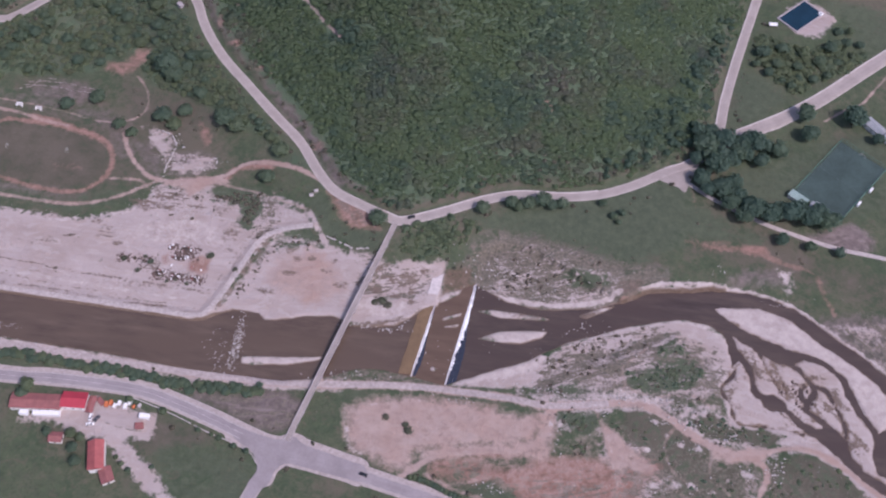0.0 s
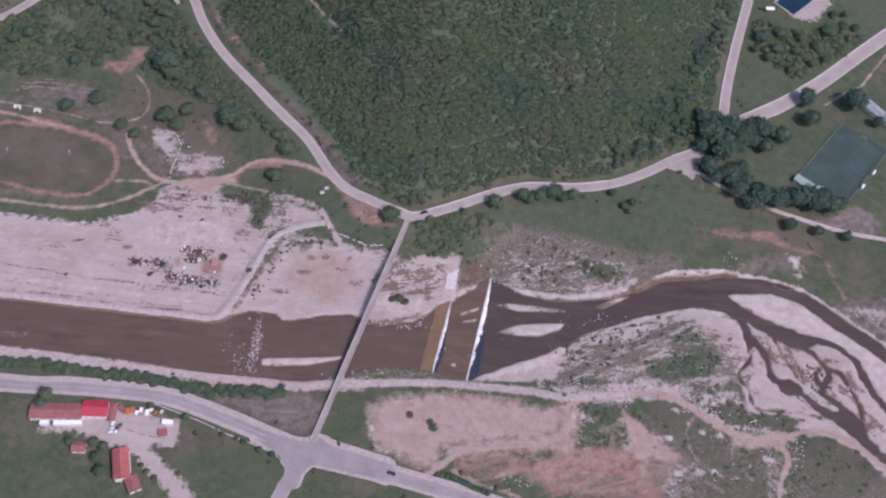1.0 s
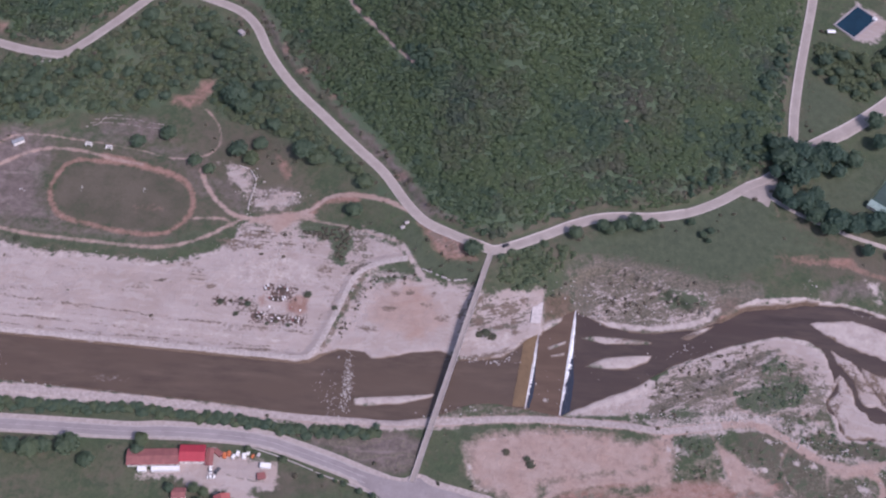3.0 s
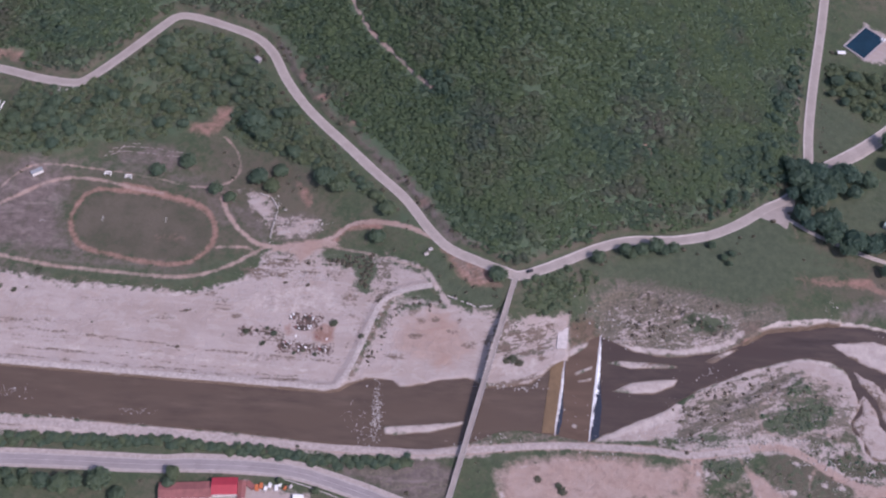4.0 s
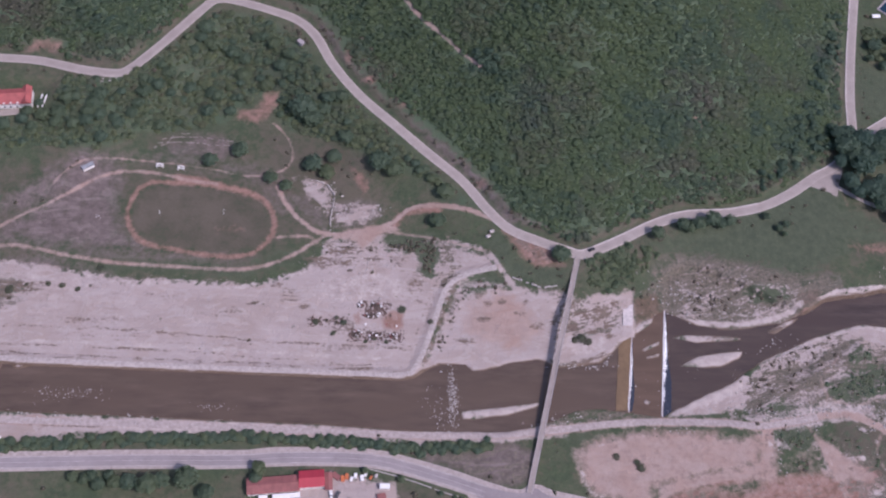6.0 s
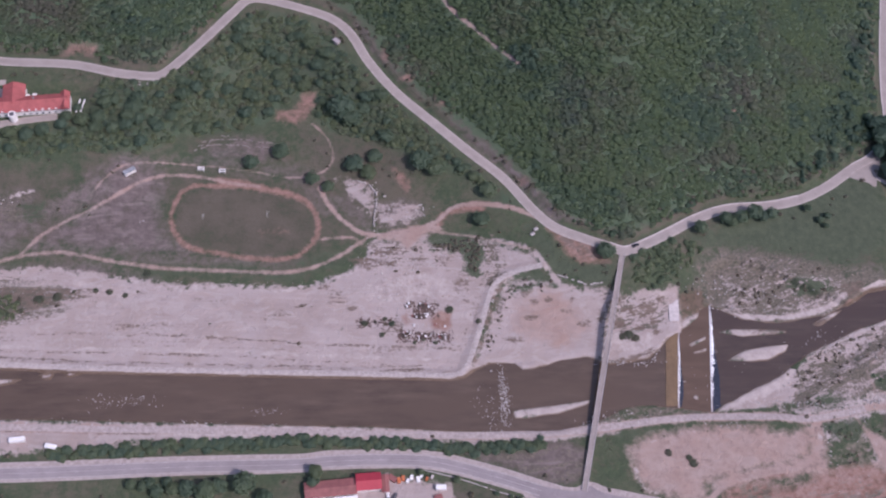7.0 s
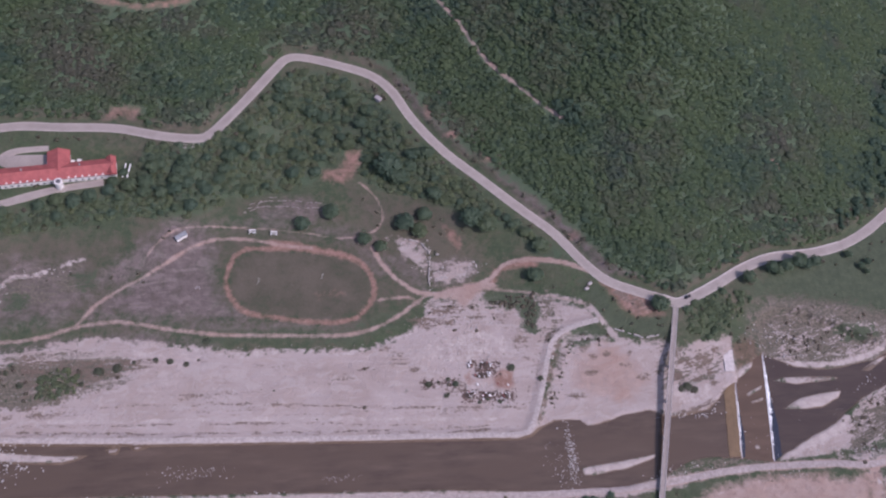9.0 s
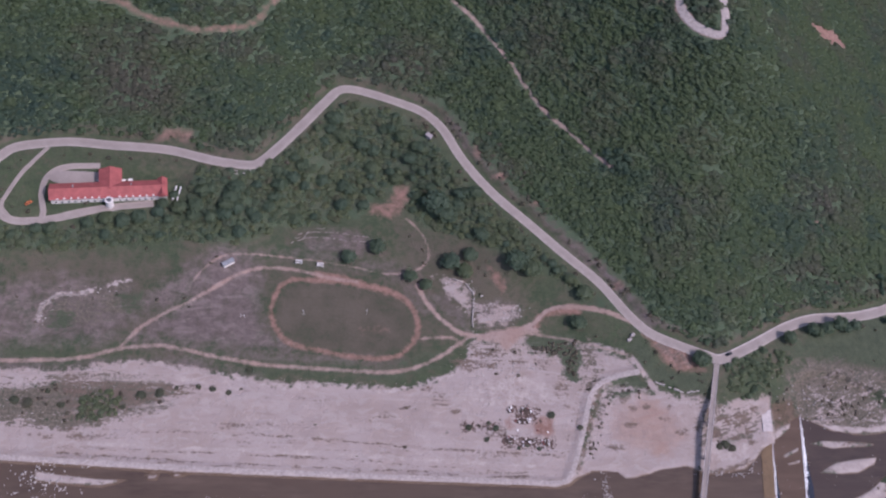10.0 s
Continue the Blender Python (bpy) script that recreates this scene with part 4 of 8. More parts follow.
    lay("dirt", [(88, -12), (94, -14), (103, -24), (108, -27), (117, -34), (115, -38), (102, -37), (93, -38), (91, -29), (88, -20)], 0.9, 5)
    lay("dirt", [(57, -8), (66, -20), (60, -38), (30, -40), (48, -30)], 0.7, 7)
    lay("mauve", [(203, 128), (221, 135), (238, 143), (250, 135), (250, 126), (238, 122), (221, 125)], 1.0, 5)
    lay("mauve", [(160, 92), (175, 101), (191, 100), (197, 93), (176, 89), (160, 88)], 0.7, 7)
    lay("dirt", [(-112, 71), (-91, 80), (-72, 68), (-63, 53), (-79, 38), (-104, 42), (-116, 50)], 0.74, 14)
    lay("mauve", DRY_FIELD, 1.0, 14)
    lay("mauve", [(-400, 104), (-330, 98), (-250, 93), (-236, 98), (-262, 98), (-305, 101), (-325, 125), (-322, 150), (-345, 150), (-385, 120)], 0.56, 12)
    lay("mauve", [(-330, 168), (-262, 160), (-236, 150), (-222, 128), (-212, 132), (-226, 160), (-290, 176)], 0.42, 12)
    lay("mauve", [(-380, 126), (-358, 136), (-341, 165), (-350, 164), (-364, 158), (-381, 142), (-395, 129)], 0.75, 12)
    lay("mauve", [(-218, 141), (-208, 144), (-195, 130), (-196, 119), (-205, 126)], 0.7, 9)
    lay("mauve", [(-299, 177), (-277, 188), (-252, 186), (-250, 172), (-294, 168)], 0.6, 10)
    lay("mauve", [(-500, 100), (-410, 104), (-392, 122), (-400, 142), (-440, 146), (-500, 130)], 0.68, 14)
    lay("mauve", [(-500, 96), (-430, 90), (-360, 96), (-320, 86), (-360, 84), (-430, 84), (-500, 84)], 0.7, 10)
    lay("mauve", [(26, 100), (41, 109), (50, 102), (61, 97), (55, 92), (30, 90)], 0.55, 10)
    lay("dry", OVAL, 0.95, 12)
    lay("dry", [(-445, 104), (-350, 100), (-230, 92), (-200, 112), (-200, 150), (-240, 168), (-330, 170), (-445, 150)], 0.58, 24)
    lay("dry", [(-166, -56), (-152, -41), (-137, -42.5), (-120, -48), (-126, -54), (-146, -58), (-156, -64)], 0.75, 10)
    lay("lush", [(-140, -72), (-150, -60), (-130, -54), (-98, -56), (-93, -62), (-97, -90), (-130, -90)], 0.62, 10)
    lay("dry", [(26, 96), (60, 106), (110, 108), (130, 96), (100, 88), (60, 92)], 0.5, 16)
    lay("dry", [(-500, 150), (-420, 160), (-350, 168), (-345, 150), (-400, 108), (-500, 98)], 0.55, 24)
    lay("dry", [(-330, 196), (-262, 190), (-240, 168), (-320, 170)], 0.6, 20)
    lay("dry", [(-245, 196), (-183, 184), (-166, 168), (-186, 150), (-196, 140), (-226, 152)], 0.66, 18)
    lay("dry", [(150, 130), (280, 110), (300, 70), (220, 92), (170, 104)], 0.55, 20)
    lay("dry", [(130, 120), (225, 108), (224, 92), (170, 100), (134, 104)], 0.66, 18)
    mask["dry"] = np.maximum(mask["dry"], np.where((side > 0) & (d > 6), soft(10 - np.abs(d - 16 - 8 * step01(0, 60, x)), 24), 0))
    mask["wood"] = np.where((side > 0) & (d > 6), np.clip((d - 6) / (10 + 6 * step01(0, 60, x)), 0, 1), soft(area(x, y, WOODS), 8))
    # scrub, grass and stains
    lay("scrub", SCRUB_W, 0.9, 14, 2)
    lay("scrub", GRAVEL_E, 0.85, 12, 3)
    lay("mauve", GRAVEL_E, 0.6, 14, 5)
    lay("scrub", [(66, 31), (119, 51), (124, 39), (101, 25), (93, 14), (84, 18), (73, 19)], 0.7, 14, 3)
    lay("scrub", [(49, 12), (59, 25), (75, 18), (86, 11), (69, 6), (52, 4)], 0.7, 8)
    lay("scrub", SCRUB_E, 0.62, 12)
    lay("mauve", SCRUB_E, 0.85, 12)
    lay("scrub", [(-135, 110), (-120, 60), (-112, 84), (-120, 116)], 0.5, 12)
    lay("scrub", [(-200, 112), (-170, 116), (-150, 106), (-176, 92)], 0.42, 16)
    lay("scrub", [(-60, 78), (-16, 74), (-22, 44), (-58, 40)], 0.42, 18)
    lay("scrub", [(85, -10), (240, -40), (180, -90), (100, -60)], 0.6, 14)
    lay("scrub", [(40, -52), (60, -44), (112, -40), (116, -60), (60, -64)], 0.4, 12)
    lay("scrub", [(222, 70), (255, 74), (262, 36), (240, 52)], 0.5, 14)
    lay("scrub", [(-440, 142), (-400, 142), (-388, 126), (-420, 116), (-444, 112)], 0.5, 14)
    for poly, w in ((GREEN_M, 1.15), ([(-150, 116), (-131, 117), (-126, 105), (-129, 90), (-136, 93), (-138, 105), (-154, 108)], 1.1), ([(101, 21), (119, 29), (137, 34), (146, 28), (132, 15), (115, 10), (104, 13)], 0.85),
            ([(119, 36), (123, 45), (132, 44), (135, 39), (128, 35)], 0.8), ([(62.4, -8.3), (70.3, -5.9), (78.5, -7.6), (90.6, -7.5), (84.1, -13.5), (74.9, -17), (66.8, -15.1)], 0.85), ([(74.9, -16.2), (82.8, -15.8), (84.4, -21.3), (77.9, -22.1)], 0.85),
            ([(9.7, -44.1), (21.5, -43.9), (32.2, -46.7), (22.2, -50.8), (7.2, -55.5), (-0.8, -53.9)], 0.55), ([(60.6, 6.3), (68.5, 10.9), (81.1, 8.1), (74.3, 1.8), (62.7, 1.6)], 0.66), ([(-57.7, -12.2), (-44.3, -11.2), (-33.3, -11.8), (-48.5, -18.4), (-56.3, -20.2)], 0.6),
            ([(67, -29), (77, -26), (86, -28), (82, -33), (71, -33)], 0.74),):
        lay("lush", poly, w, 7, 0.8)
    for poly in ([(100, -4), (110.8, -1.4), (127.3, -10.6), (143.4, -18.4), (145.4, -29.3), (161.6, -25.8), (163.4, -34.2), (164, -60), (126, -60), (127, -38), (116.9, -33), (113.4, -23.8), (103, -20.2), (97, -13.4)],
                 [(178.7, -23.6), (196.8, -15.7), (214.9, -19.3), (227.8, -35.7), (200, -60), (178.8, -42.7)], [(136.6, -5.5), (148.4, 1.2), (160.4, -4.2), (177.1, -2.7), (189.5, -5.3), (178.4, -13.4), (164.4, -12.4), (148.1, -12.8)]):
        mask["gravel"] = mask["gravel"] * (1 - 0.85 * soft(area(x, y, poly), 4))
        lay("dry", poly, 0.95, 6)
        lay("lush", poly, 0.33, 8)
    for cx, cy, rx, ry, w in ((150, -13.8, 3, 1.5, 0.9), (116.7, -7, 2, 1.6, 0.9), (130.7, -19, 2.6, 2.2, 0.8), (140, -19.6, 2.4, 2.2, 0.8), (127, -42.6, 4, 3, 0.75), (136, -41.4, 2.6, 2, 0.8), (166, -31.4, 4, 3, 0.8), (147, -43.5, 4, 1.6, 0.7), (116, -44, 3, 2, 0.7),
            (112, -24, 2.6, 1.6, 0.7), (123, -14, 1.8, 1.4, 0.8), (156, -36, 2, 3, 0.6), (65, -16, 2, 2.4, 0.8), (60, -16, 1.4, 3, 0.8), (86, -4, 3, 1.4, 0.9), (111, 6, 8, 3, 0.7)):
        mask["sand"] = np.maximum(mask["sand"], w * np.exp(-((x - cx) / rx) ** 2 - ((y - cy) / ry) ** 2))
    lay("dirt", [(146.8, -18), (157, -15.4), (161.8, -17.3), (176, -13.8), (177.8, -20), (173, -23), (166, -24), (154.7, -26.8), (146.7, -25.4)], 0.85, 5)
    for poly, w in (([(17, -60), (31, -52), (43, -55), (46, -62), (18, -66)], 0.85),):
        lay("lush", poly, w, 7, 0.8)
    for poly, w in (([(-99, 118), (-86, 108), (-82, 97), (-69, 94), (-50, 92), (-50, 78), (-75, 84), (-86, 90), (-94, 103)], 0.9), ([(-112, 81), (-105, 88), (-93, 92), (-86, 86), (-84, 80), (-92, 83), (-102, 76), (-110, 75)], 0.8),
            ([(-48, 48), (-38, 51), (-34, 48), (-39, 43), (-47, 44)], 0.75), ([(63, 85), (88, 84), (90, 74), (67, 74), (61, 80)], 0.62), ([(-405, 137), (-391, 137), (-391, 127), (-397, 124), (-404, 130)], 0.7),
            ([(-441, 122), (-429, 121), (-427, 113), (-434, 112), (-440, 114)], 0.75),):
        lay("lush", poly, w, 7, 0.8)
    for poly, w in (([(-419, 69), (-410, 76), (-399, 68), (-396, 62), (-410, 56), (-418, 60)], 0.8),):
        lay("lush", poly, w, 7, 0.8)
    lay("lush", [(4, 110), (60, 130), (128, 158), (136, 150), (134, 112), (100, 94), (60, 104), (24, 108)], 1.25, 14)
    mask["gravel"] = mask["gravel"] * (1 - 0.7 * soft(area(x, y, SCRUB_W) - 1, 9))
    lay("mauve", SCRUB_W, 0.5, 9)
    trail("sand", [(-447, 119), (-445.6, 127), (-438, 134), (-427, 134.6), (-420, 138)], 1.5, 0.85, 4)
    trail("sand", [(-411, 141.5), (-405, 144), (-399, 145)], 1.3, 0.7, 4)
    lay("lush", WOODS, 0.62, 14)
    lay("lush", [(166, 172), (188, 186), (209, 201), (240, 214), (300, 250), (330, 200), (262, 160), (240, 148), (205, 150), (172, 152)], 0.72, 10)
    lay("lush", [(134, 146), (162, 132), (182, 127), (183, 120), (149, 117), (127, 119)], 0.85, 8)
    lay("stain_shade", [(-429, 85), (-401, 80), (-377, 80), (-351, 80), (-348, 76), (-362, 72.5), (-376, 68), (-390, 62), (-405, 54.5), (-425, 55.5)], 0.5, 8)
    mask["lush"] = mask["lush"] * (1 - soft(area(x, y, RED_PATCH) + 1, 4))
    lay("lush", [(-330, 88), (-240, 84), (-205, 98), (-215, 108), (-240, 96), (-320, 94)], 0.55, 9)
    lay("lush", [(228, 346), (310, 335), (310, 265), (262, 288), (250, 318)], 0.7, 12)
    lay("lush", [(160, 205), (186, 220), (204, 240), (190, 256), (172, 262)], 0.8, 10)
    for cx, cy, rx, ry, w in ((-330, 55, 40, 4, 0.33), (-250, 62, 20, 6, 0.33), (-215, 74, 10, 8, 0.38), (-290, 72, 20, 4, 0.3), (-420, 48, 40, 4, 0.42), (-185, 40, 40, 3, 0.35), (-300, 46, 60, 1.5, 0.42), (-140, 80, 8, 14, 0.4), (-180, 104, 14, 6, 0.5), (-150, 98, 9, 8, 0.4)):
        mask["stain_shade"] = np.maximum(mask["stain_shade"], w * np.exp(-((x - cx) / rx) ** 2 - ((y - cy) / ry) ** 2))
    for cx, cy, rx, ry, w in ((-69, 56.4, 4.5, 2.6, 0.85), (-47.7, 55.5, 3.6, 2.4, 0.85), (-36.5, 53.6, 3.6, 2.4, 0.85), (-89, 71.5, 3, 2, 0.75), (-97.7, 70, 3, 2, 0.75),
            (-75, 71.5, 3, 2, 0.75), (-40, 63, 6, 2.2, 0.75), (-58.8, 58, 3, 2, 0.75), (-182, 96, 5, 3.4, 0.8), (-167, 99.5, 5, 2.6, 0.8), (-27, 57, 3, 2, 0.8), (-22, 71, 3, 3, 0.8),
            (-112, 46, 7, 3, 0.7), (-100, 60, 6, 2.6, 0.7), (-52, 69, 7, 2, 0.85), (-30, 66, 6, 2, 0.85), (-104, 76, 4, 2, 0.8),):
        mask["stain_shade"] = np.maximum(mask["stain_shade"], w * np.exp(-((x - cx) / rx) ** 2 - ((y - cy) / ry) ** 2))
    for cx, cy, rx, ry, w in ((-78, 64, 5, 2, 0.6), (-26, 50, 4, 2.4, 0.8), (-190, 104, 4, 2.4, 0.8), (-150, 96, 4, 2.4, 0.6), (-206, 66, 4, 2, 0.7), (-222, 80, 5, 2, 0.6),
            (-236, 68, 5, 1.8, 0.6), (-166, 82, 3, 2, 0.8),):
        mask["stain_shade"] = np.maximum(mask["stain_shade"], w * np.exp(-((x - cx) / rx) ** 2 - ((y - cy) / ry) ** 2))
    for pts in ([(-425, 37.6), (-350, 33.6), (-283, 31), (-192, 28), (-150, 26.6)], [(-425, 41), (-283, 36.6), (-237, 33.5), (-191, 30.6), (-149, 28)], [(-420, 52), (-350, 50.4), (-283, 47.9), (-237, 44.2), (-182, 41.7), (-149, 40.1)]):
        trail("stain_shade", pts, 0.4, 0.74, 3)
    for pts in ([(-425, 35.4), (-350, 31.4), (-283, 29), (-192, 26.2), (-150, 25)], [(-330, 43.5), (-283, 42), (-237, 39.6), (-191, 37), (-160, 35.8)]):
        trail("stain_shade", pts, 0.25, 0.6, 2.5)
    for off in (4.5, 7.5):
        trail("stain_shade", [(-146 - off + 5, 38), (-134.8 - off, 44), (-129.2 - off, 61), (-123.3 - off, 79), (-116 - off, 89)], 0.3, 0.6, 3)
    for pts in ([(-54.6, 31.4), (-47.7, 32.1), (-39.5, 34), (-31.2, 37.3), (-26.4, 40)], [(-136.5, 31), (-131.5, 43), (-126, 60), (-120, 77), (-114, 83)]):
        trail("stain_shade", pts, 1.2, 0.8, 5)
    for poly, w in ( ([(13, 58), (55, 56), (72, 60), (89, 60), (79, 51), (53, 47), (17, 54)], 0.7),
                    ([(-190, 62), (-178, 60), (-172, 46), (-190, 48)], 0.45), ([(-210, 100), (-186, 108), (-178, 96), (-200, 90)], 0.45), ([(90, 78), (108, 84), (112, 76), (98, 70)], 0.6), ([(-40, 70), (-22, 72), (-24, 58), (-42, 56)], 0.4)):
        lay("stain_shade", poly, w, 7)
    for poly, w in (([(-171, 70), (-156, 70), (-156, 60), (-172, 61)], 0.8), ([(-204, 60), (-194, 60), (-194, 53), (-203, 53)], 0.5), ([(-192, 61), (-181, 59), (-183, 53), (-191, 52)], 0.5), ([(-181, 53), (-148, 51), (-148, 43), (-180, 44)], 0.6)):
        lay("litter", poly, w, 5)
    flats = soft(area(x, y, [(163, 48), (178, 43), (200, 41), (215, 34), (226, 20), (238, 0), (228, -20), (205, -4), (178, 2), (160, 4), (157, 24)]), 6)
    silt = np.abs(value_noise(x * 0.8 + y * 0.9, y * 0.45 - x * 0.4, 9, 57, 3) - 0.5)
    mask["stain_shade"] = np.maximum(mask["stain_shade"], flats * (0.68 * step01(0.08, 0.0, silt) + 0.36 * value_noise(x, y, 9, 59)))
    lay("stain_shade", [(174, 57), (188, 52), (202, 49), (199, 41), (189, 35), (183, 43), (176, 50)], 0.62, 6)
    trail("lush", [(0, -6.6), (17.5, -5.9), (29.7, -5.7), (39.5, -8.9)], 1.1, 1.0, 3)
    trail("lush", [(6, -0.8), (20, 0.2), (36, 1.2)], 0.7, 0.8, 3)
    trail("lush", [(-58, -10.7), (-33.9, -8.2), (-17.8, -6.4), (0, -6)], 0.5, 0.8, 3)
    lay("mud", [(-11, 54), (-10.5, 76), (2, 78), (10, 80), (9, 64), (-2, 60)], 0.62, 6)
    mask["mud"] = np.maximum.reduce([mask["mud"], soft(RIVER + 0.6, 2.5), soft(RIVER + 1.2, 5.0) * step01(140, 165, x) * 0.6])
    for poly in (*BARS, [(149, 71), (156, 73.5), (175, 74.5), (191, 71), (203, 64.5), (217, 55.5), (230, 46), (243, 34), (262, 6), (262, -16), (244, 0), (229, 26), (221, 38), (205, 49), (190, 53), (170, 60)], [(4, 1), (14, 11), (39, 24), (57, 28), (47, 14), (29, 8), (10, 1)]):
        lay("sand", poly, 1.0, 6)
    for poly, w in (([(-202, 73), (-196, 86), (-169, 93), (-145, 86), (-143, 73), (-163, 72), (-190, 67)], 0.5), ([(-60, 42), (-40, 36), (-24, 42), (-30, 50), (-52, 52)], 0.7), ([(189, 103), (199, 102), (200, 89), (195, 86), (191, 96)], 0.6),
                    ([(80, 5), (95, 10), (119, 8), (119, 5), (100, 3), (82, 2)], 0.66), ([(-440, 86), (-412, 83), (-371, 86), (-330, 82), (-334, 78), (-370, 79), (-398, 79), (-427, 80)], 0.5), ([(-330, -2), (-236, -4.5), (-135, -10.5), (-128, -15), (-236, -9.5), (-330, -10)], 0.62)):
        lay("sand", poly, w, 7)
    for pts, half, w in (([(60, 35), (100, 50), (130, 60), (150, 57), (158, 46)], 1.6, 0.8), ([(106, 76.5), (125, 82.6), (150, 85), (176, 85), (197, 79), (210.5, 70), (222, 59.8), (237, 51), (250, 41)], 1.2, 1.1),
            ([(-305, -7), (-280, -9), (-255, -10)], 2.2, 0.8), ([(12, 63), (26, 61), (46, 60), (67, 62), (84, 67), (96, 74)], 1.8, 0.9), ([(20, 88), (33, 78), (46, 68), (62, 66)], 1.0, 0.6),
            ([(40, 99), (62, 88), (84, 84)], 0.8, 0.5), ([(-425, 44), (-350, 41), (-283, 39.1), (-237, 36.9), (-191, 34.7), (-162, 33.6)], 0.9, 0.85),):
        trail("sand", pts, half, w, 3.5)
    for pts, half, w in (([(-343, 87), (-320, 80.5), (-297, 78.5), (-277, 82), (-251, 77.5), (-231, 82), (-208, 89), (-197, 100)], 1.0, 0.75), ([(-430, 60), (-376, 67), (-350, 74), (-322, 79.5), (-289, 80)], 0.9, 0.75), ([(-404, 57), (-376, 64.5), (-350, 71.5), (-330, 76)], 0.5, 0.6),):
        trail("sand", pts, half, w, 3.5)
    mask["lush"] = mask["lush"] * (1 - 0.95 * soft(area(x, y, RED_JUNCTION) + 2, 4)) * (1 - 0.9 * soft(stroke(x, y, TRACK_E2[2:], 1.6), 3))
    mask["lush"] = mask["lush"] * (1 - 0.9 * soft(stroke(x, y, PATH_S, 2.6), 3))
    for name, chans in (("cover_a", ("gravel", "red", "dirt", "dry")), ("cover_b", ("wood", "mud", "scrub", "lush")), ("cover_c", ("sand", "mauve", "stain_shade", "litter"))):
        at = me.color_attributes.new(name, "FLOAT_COLOR", "POINT")
        at.data.foreach_set("color", np.stack([mask[c] for c in chans], -1).astype(np.float32).ravel())
    me.materials.append(M_GROUND)
    return tagged(new("ground", me), "grassy valley floor with gravel flats and a wooded hillside", "ground", kind="structure")


build_ground()


def water_sheet(xs, west, east, level, label, material):
    """A level sheet between two slanted edges."""
    ys = np.linspace(-95, 100, 40)
    verts, faces = [], []
    for y in ys:
        a, b = west(y), east(y)
        for k in range(xs + 1):
            verts.append((a + (b - a) * k / xs, y, level))
    for j in range(len(ys) - 1):
        for k in range(xs):
            i = j * (xs + 1) + k
            faces.append((i, i + 1, i + xs + 2, i + xs + 1))
    tagged(obj("water", verts, faces, material), label, "river", kind="structure")


def weir_x(k):
    (ax, ay), (bx, by) = WEIRS[k]
    return lambda y: ax + (y - ay) * (bx - ax) / (by - ay)


water_sheet(30, lambda y: -720.0, weir_x(0), -0.7, "muddy brown river in a straight channel", M_WATER)
water_sheet(4, weir_x(0), weir_x(1), -1.4, "shallow brown water between two weirs", M_WATER_MID)
water_sheet(20, weir_x(1), lambda y: 345.0, -2.1, "brown river braiding round gravel bars", M_WATER_EAST)

# ---- roads ----
ribbon("road_shoulder", [p[:2] for p in MAIN[1:-1]], 3.3, M_SHOULDER, 0.06, "pale gravel shoulder of the hillside road", "shoulder")
ribbon("road", [p[:2] for p in MAIN[1:-1]], 2.7, M_ASPHALT, 0.16, "worn grey-pink asphalt road along the hill foot")
ribbon("road_shoulder", ROAD_E, 5.0, M_SHOULDER, 0.06, "pale verge of the road past the pitch", "shoulder")
ribbon("road", ROAD_E, 4.3, M_ASPHALT, 0.2, "wide worn asphalt road past the sports pitch")
ribbon("road_shoulder", [(x, y + 0.7) for x, y in ROAD_S], 5.4, M_PATH, 0.08, "pale gravel shoulder of the valley road", "shoulder")
ribbon("road", ROAD_S, 3.5, M_DARKROAD, 0.16, "grey asphalt valley road south of the river")
slab("road_shoulder", [(-116, -38), (-96, -41.6), (-84, -42.9), (-80, -40), (-73.5, -40.5), (-68, -43), (-48, -47.6), (-35, -51.8), (-37, -64.6), (-47.6, -63.4), (-70, -60), (-77.4, -59.6), (-81.4, -63), (-84, -71), (-94, -71.5), (-90.5, -64), (-92.2, -58.8), (-97, -54.2), (-112, -49)], M_PATH, 0.12, "wide pale dusty verge at the road crossing", "shoulder")
slab("road", [(-112, -39.5), (-96, -43.4), (-84, -45), (-79.5, -42.5), (-75.5, -42.5), (-70, -46), (-48, -51.2), (-36, -54.5), (-37, -62.5), (-48, -61.5), (-70, -58.4), (-78, -58), (-82.6, -62), (-86, -72), (-95.6, -72.5), (-92.4, -64), (-94.2, -58.2), (-98.5, -52.6), (-108, -47.6)], M_DARKROAD, 0.2, "flared grey asphalt of the road crossing", "road")
ribbon("road", ROAD_S2, 3.9, M_DARKROAD, 0.16, "side road leaving the valley road crossing")
for line, shift in ((ROAD_E, 4.75), ([p[:2] for p in MAIN[-9:-1]], 3.1), ([p[:2] for p in MAIN[28:36]], 3.1)):
    P = spline(line, 6.0)
    tan = np.gradient(P, axis=0)
    P = P + np.stack([-tan[:, 1], tan[:, 0]], 1) / np.linalg.norm(tan, axis=1)[:, None] * shift
    ribbon("kerb", [tuple(p) for p in P], 0.34, M_PALE, 0.3, "pale concrete kerb along the uphill road edge", "kerb", thick=0.4)
for shift, half in ((-2.9, 0.16), (0.0, 0.14), (2.9, 0.16)):
    P = spline(ROAD_S[:11], 6.0)
    tan = np.gradient(P, axis=0)
    P = P + np.stack([-tan[:, 1], tan[:, 0]], 1) / np.linalg.norm(tan, axis=1)[:, None] * shift
    ribbon("road_marking", [tuple(p) for p in P], half, M_MARKING, 0.21, "faded pale line along the valley road", "road marking", thick=0.02)
ribbon("pavement", DYKE, 1.55, M_SHOULDER, 0.14, "pale gravel crest of the river dyke", "dyke path")
ribbon("pavement", PATH_S[:15], 2.0, M_PATH, 0.1, "pale dusty path along the river bank", "path")
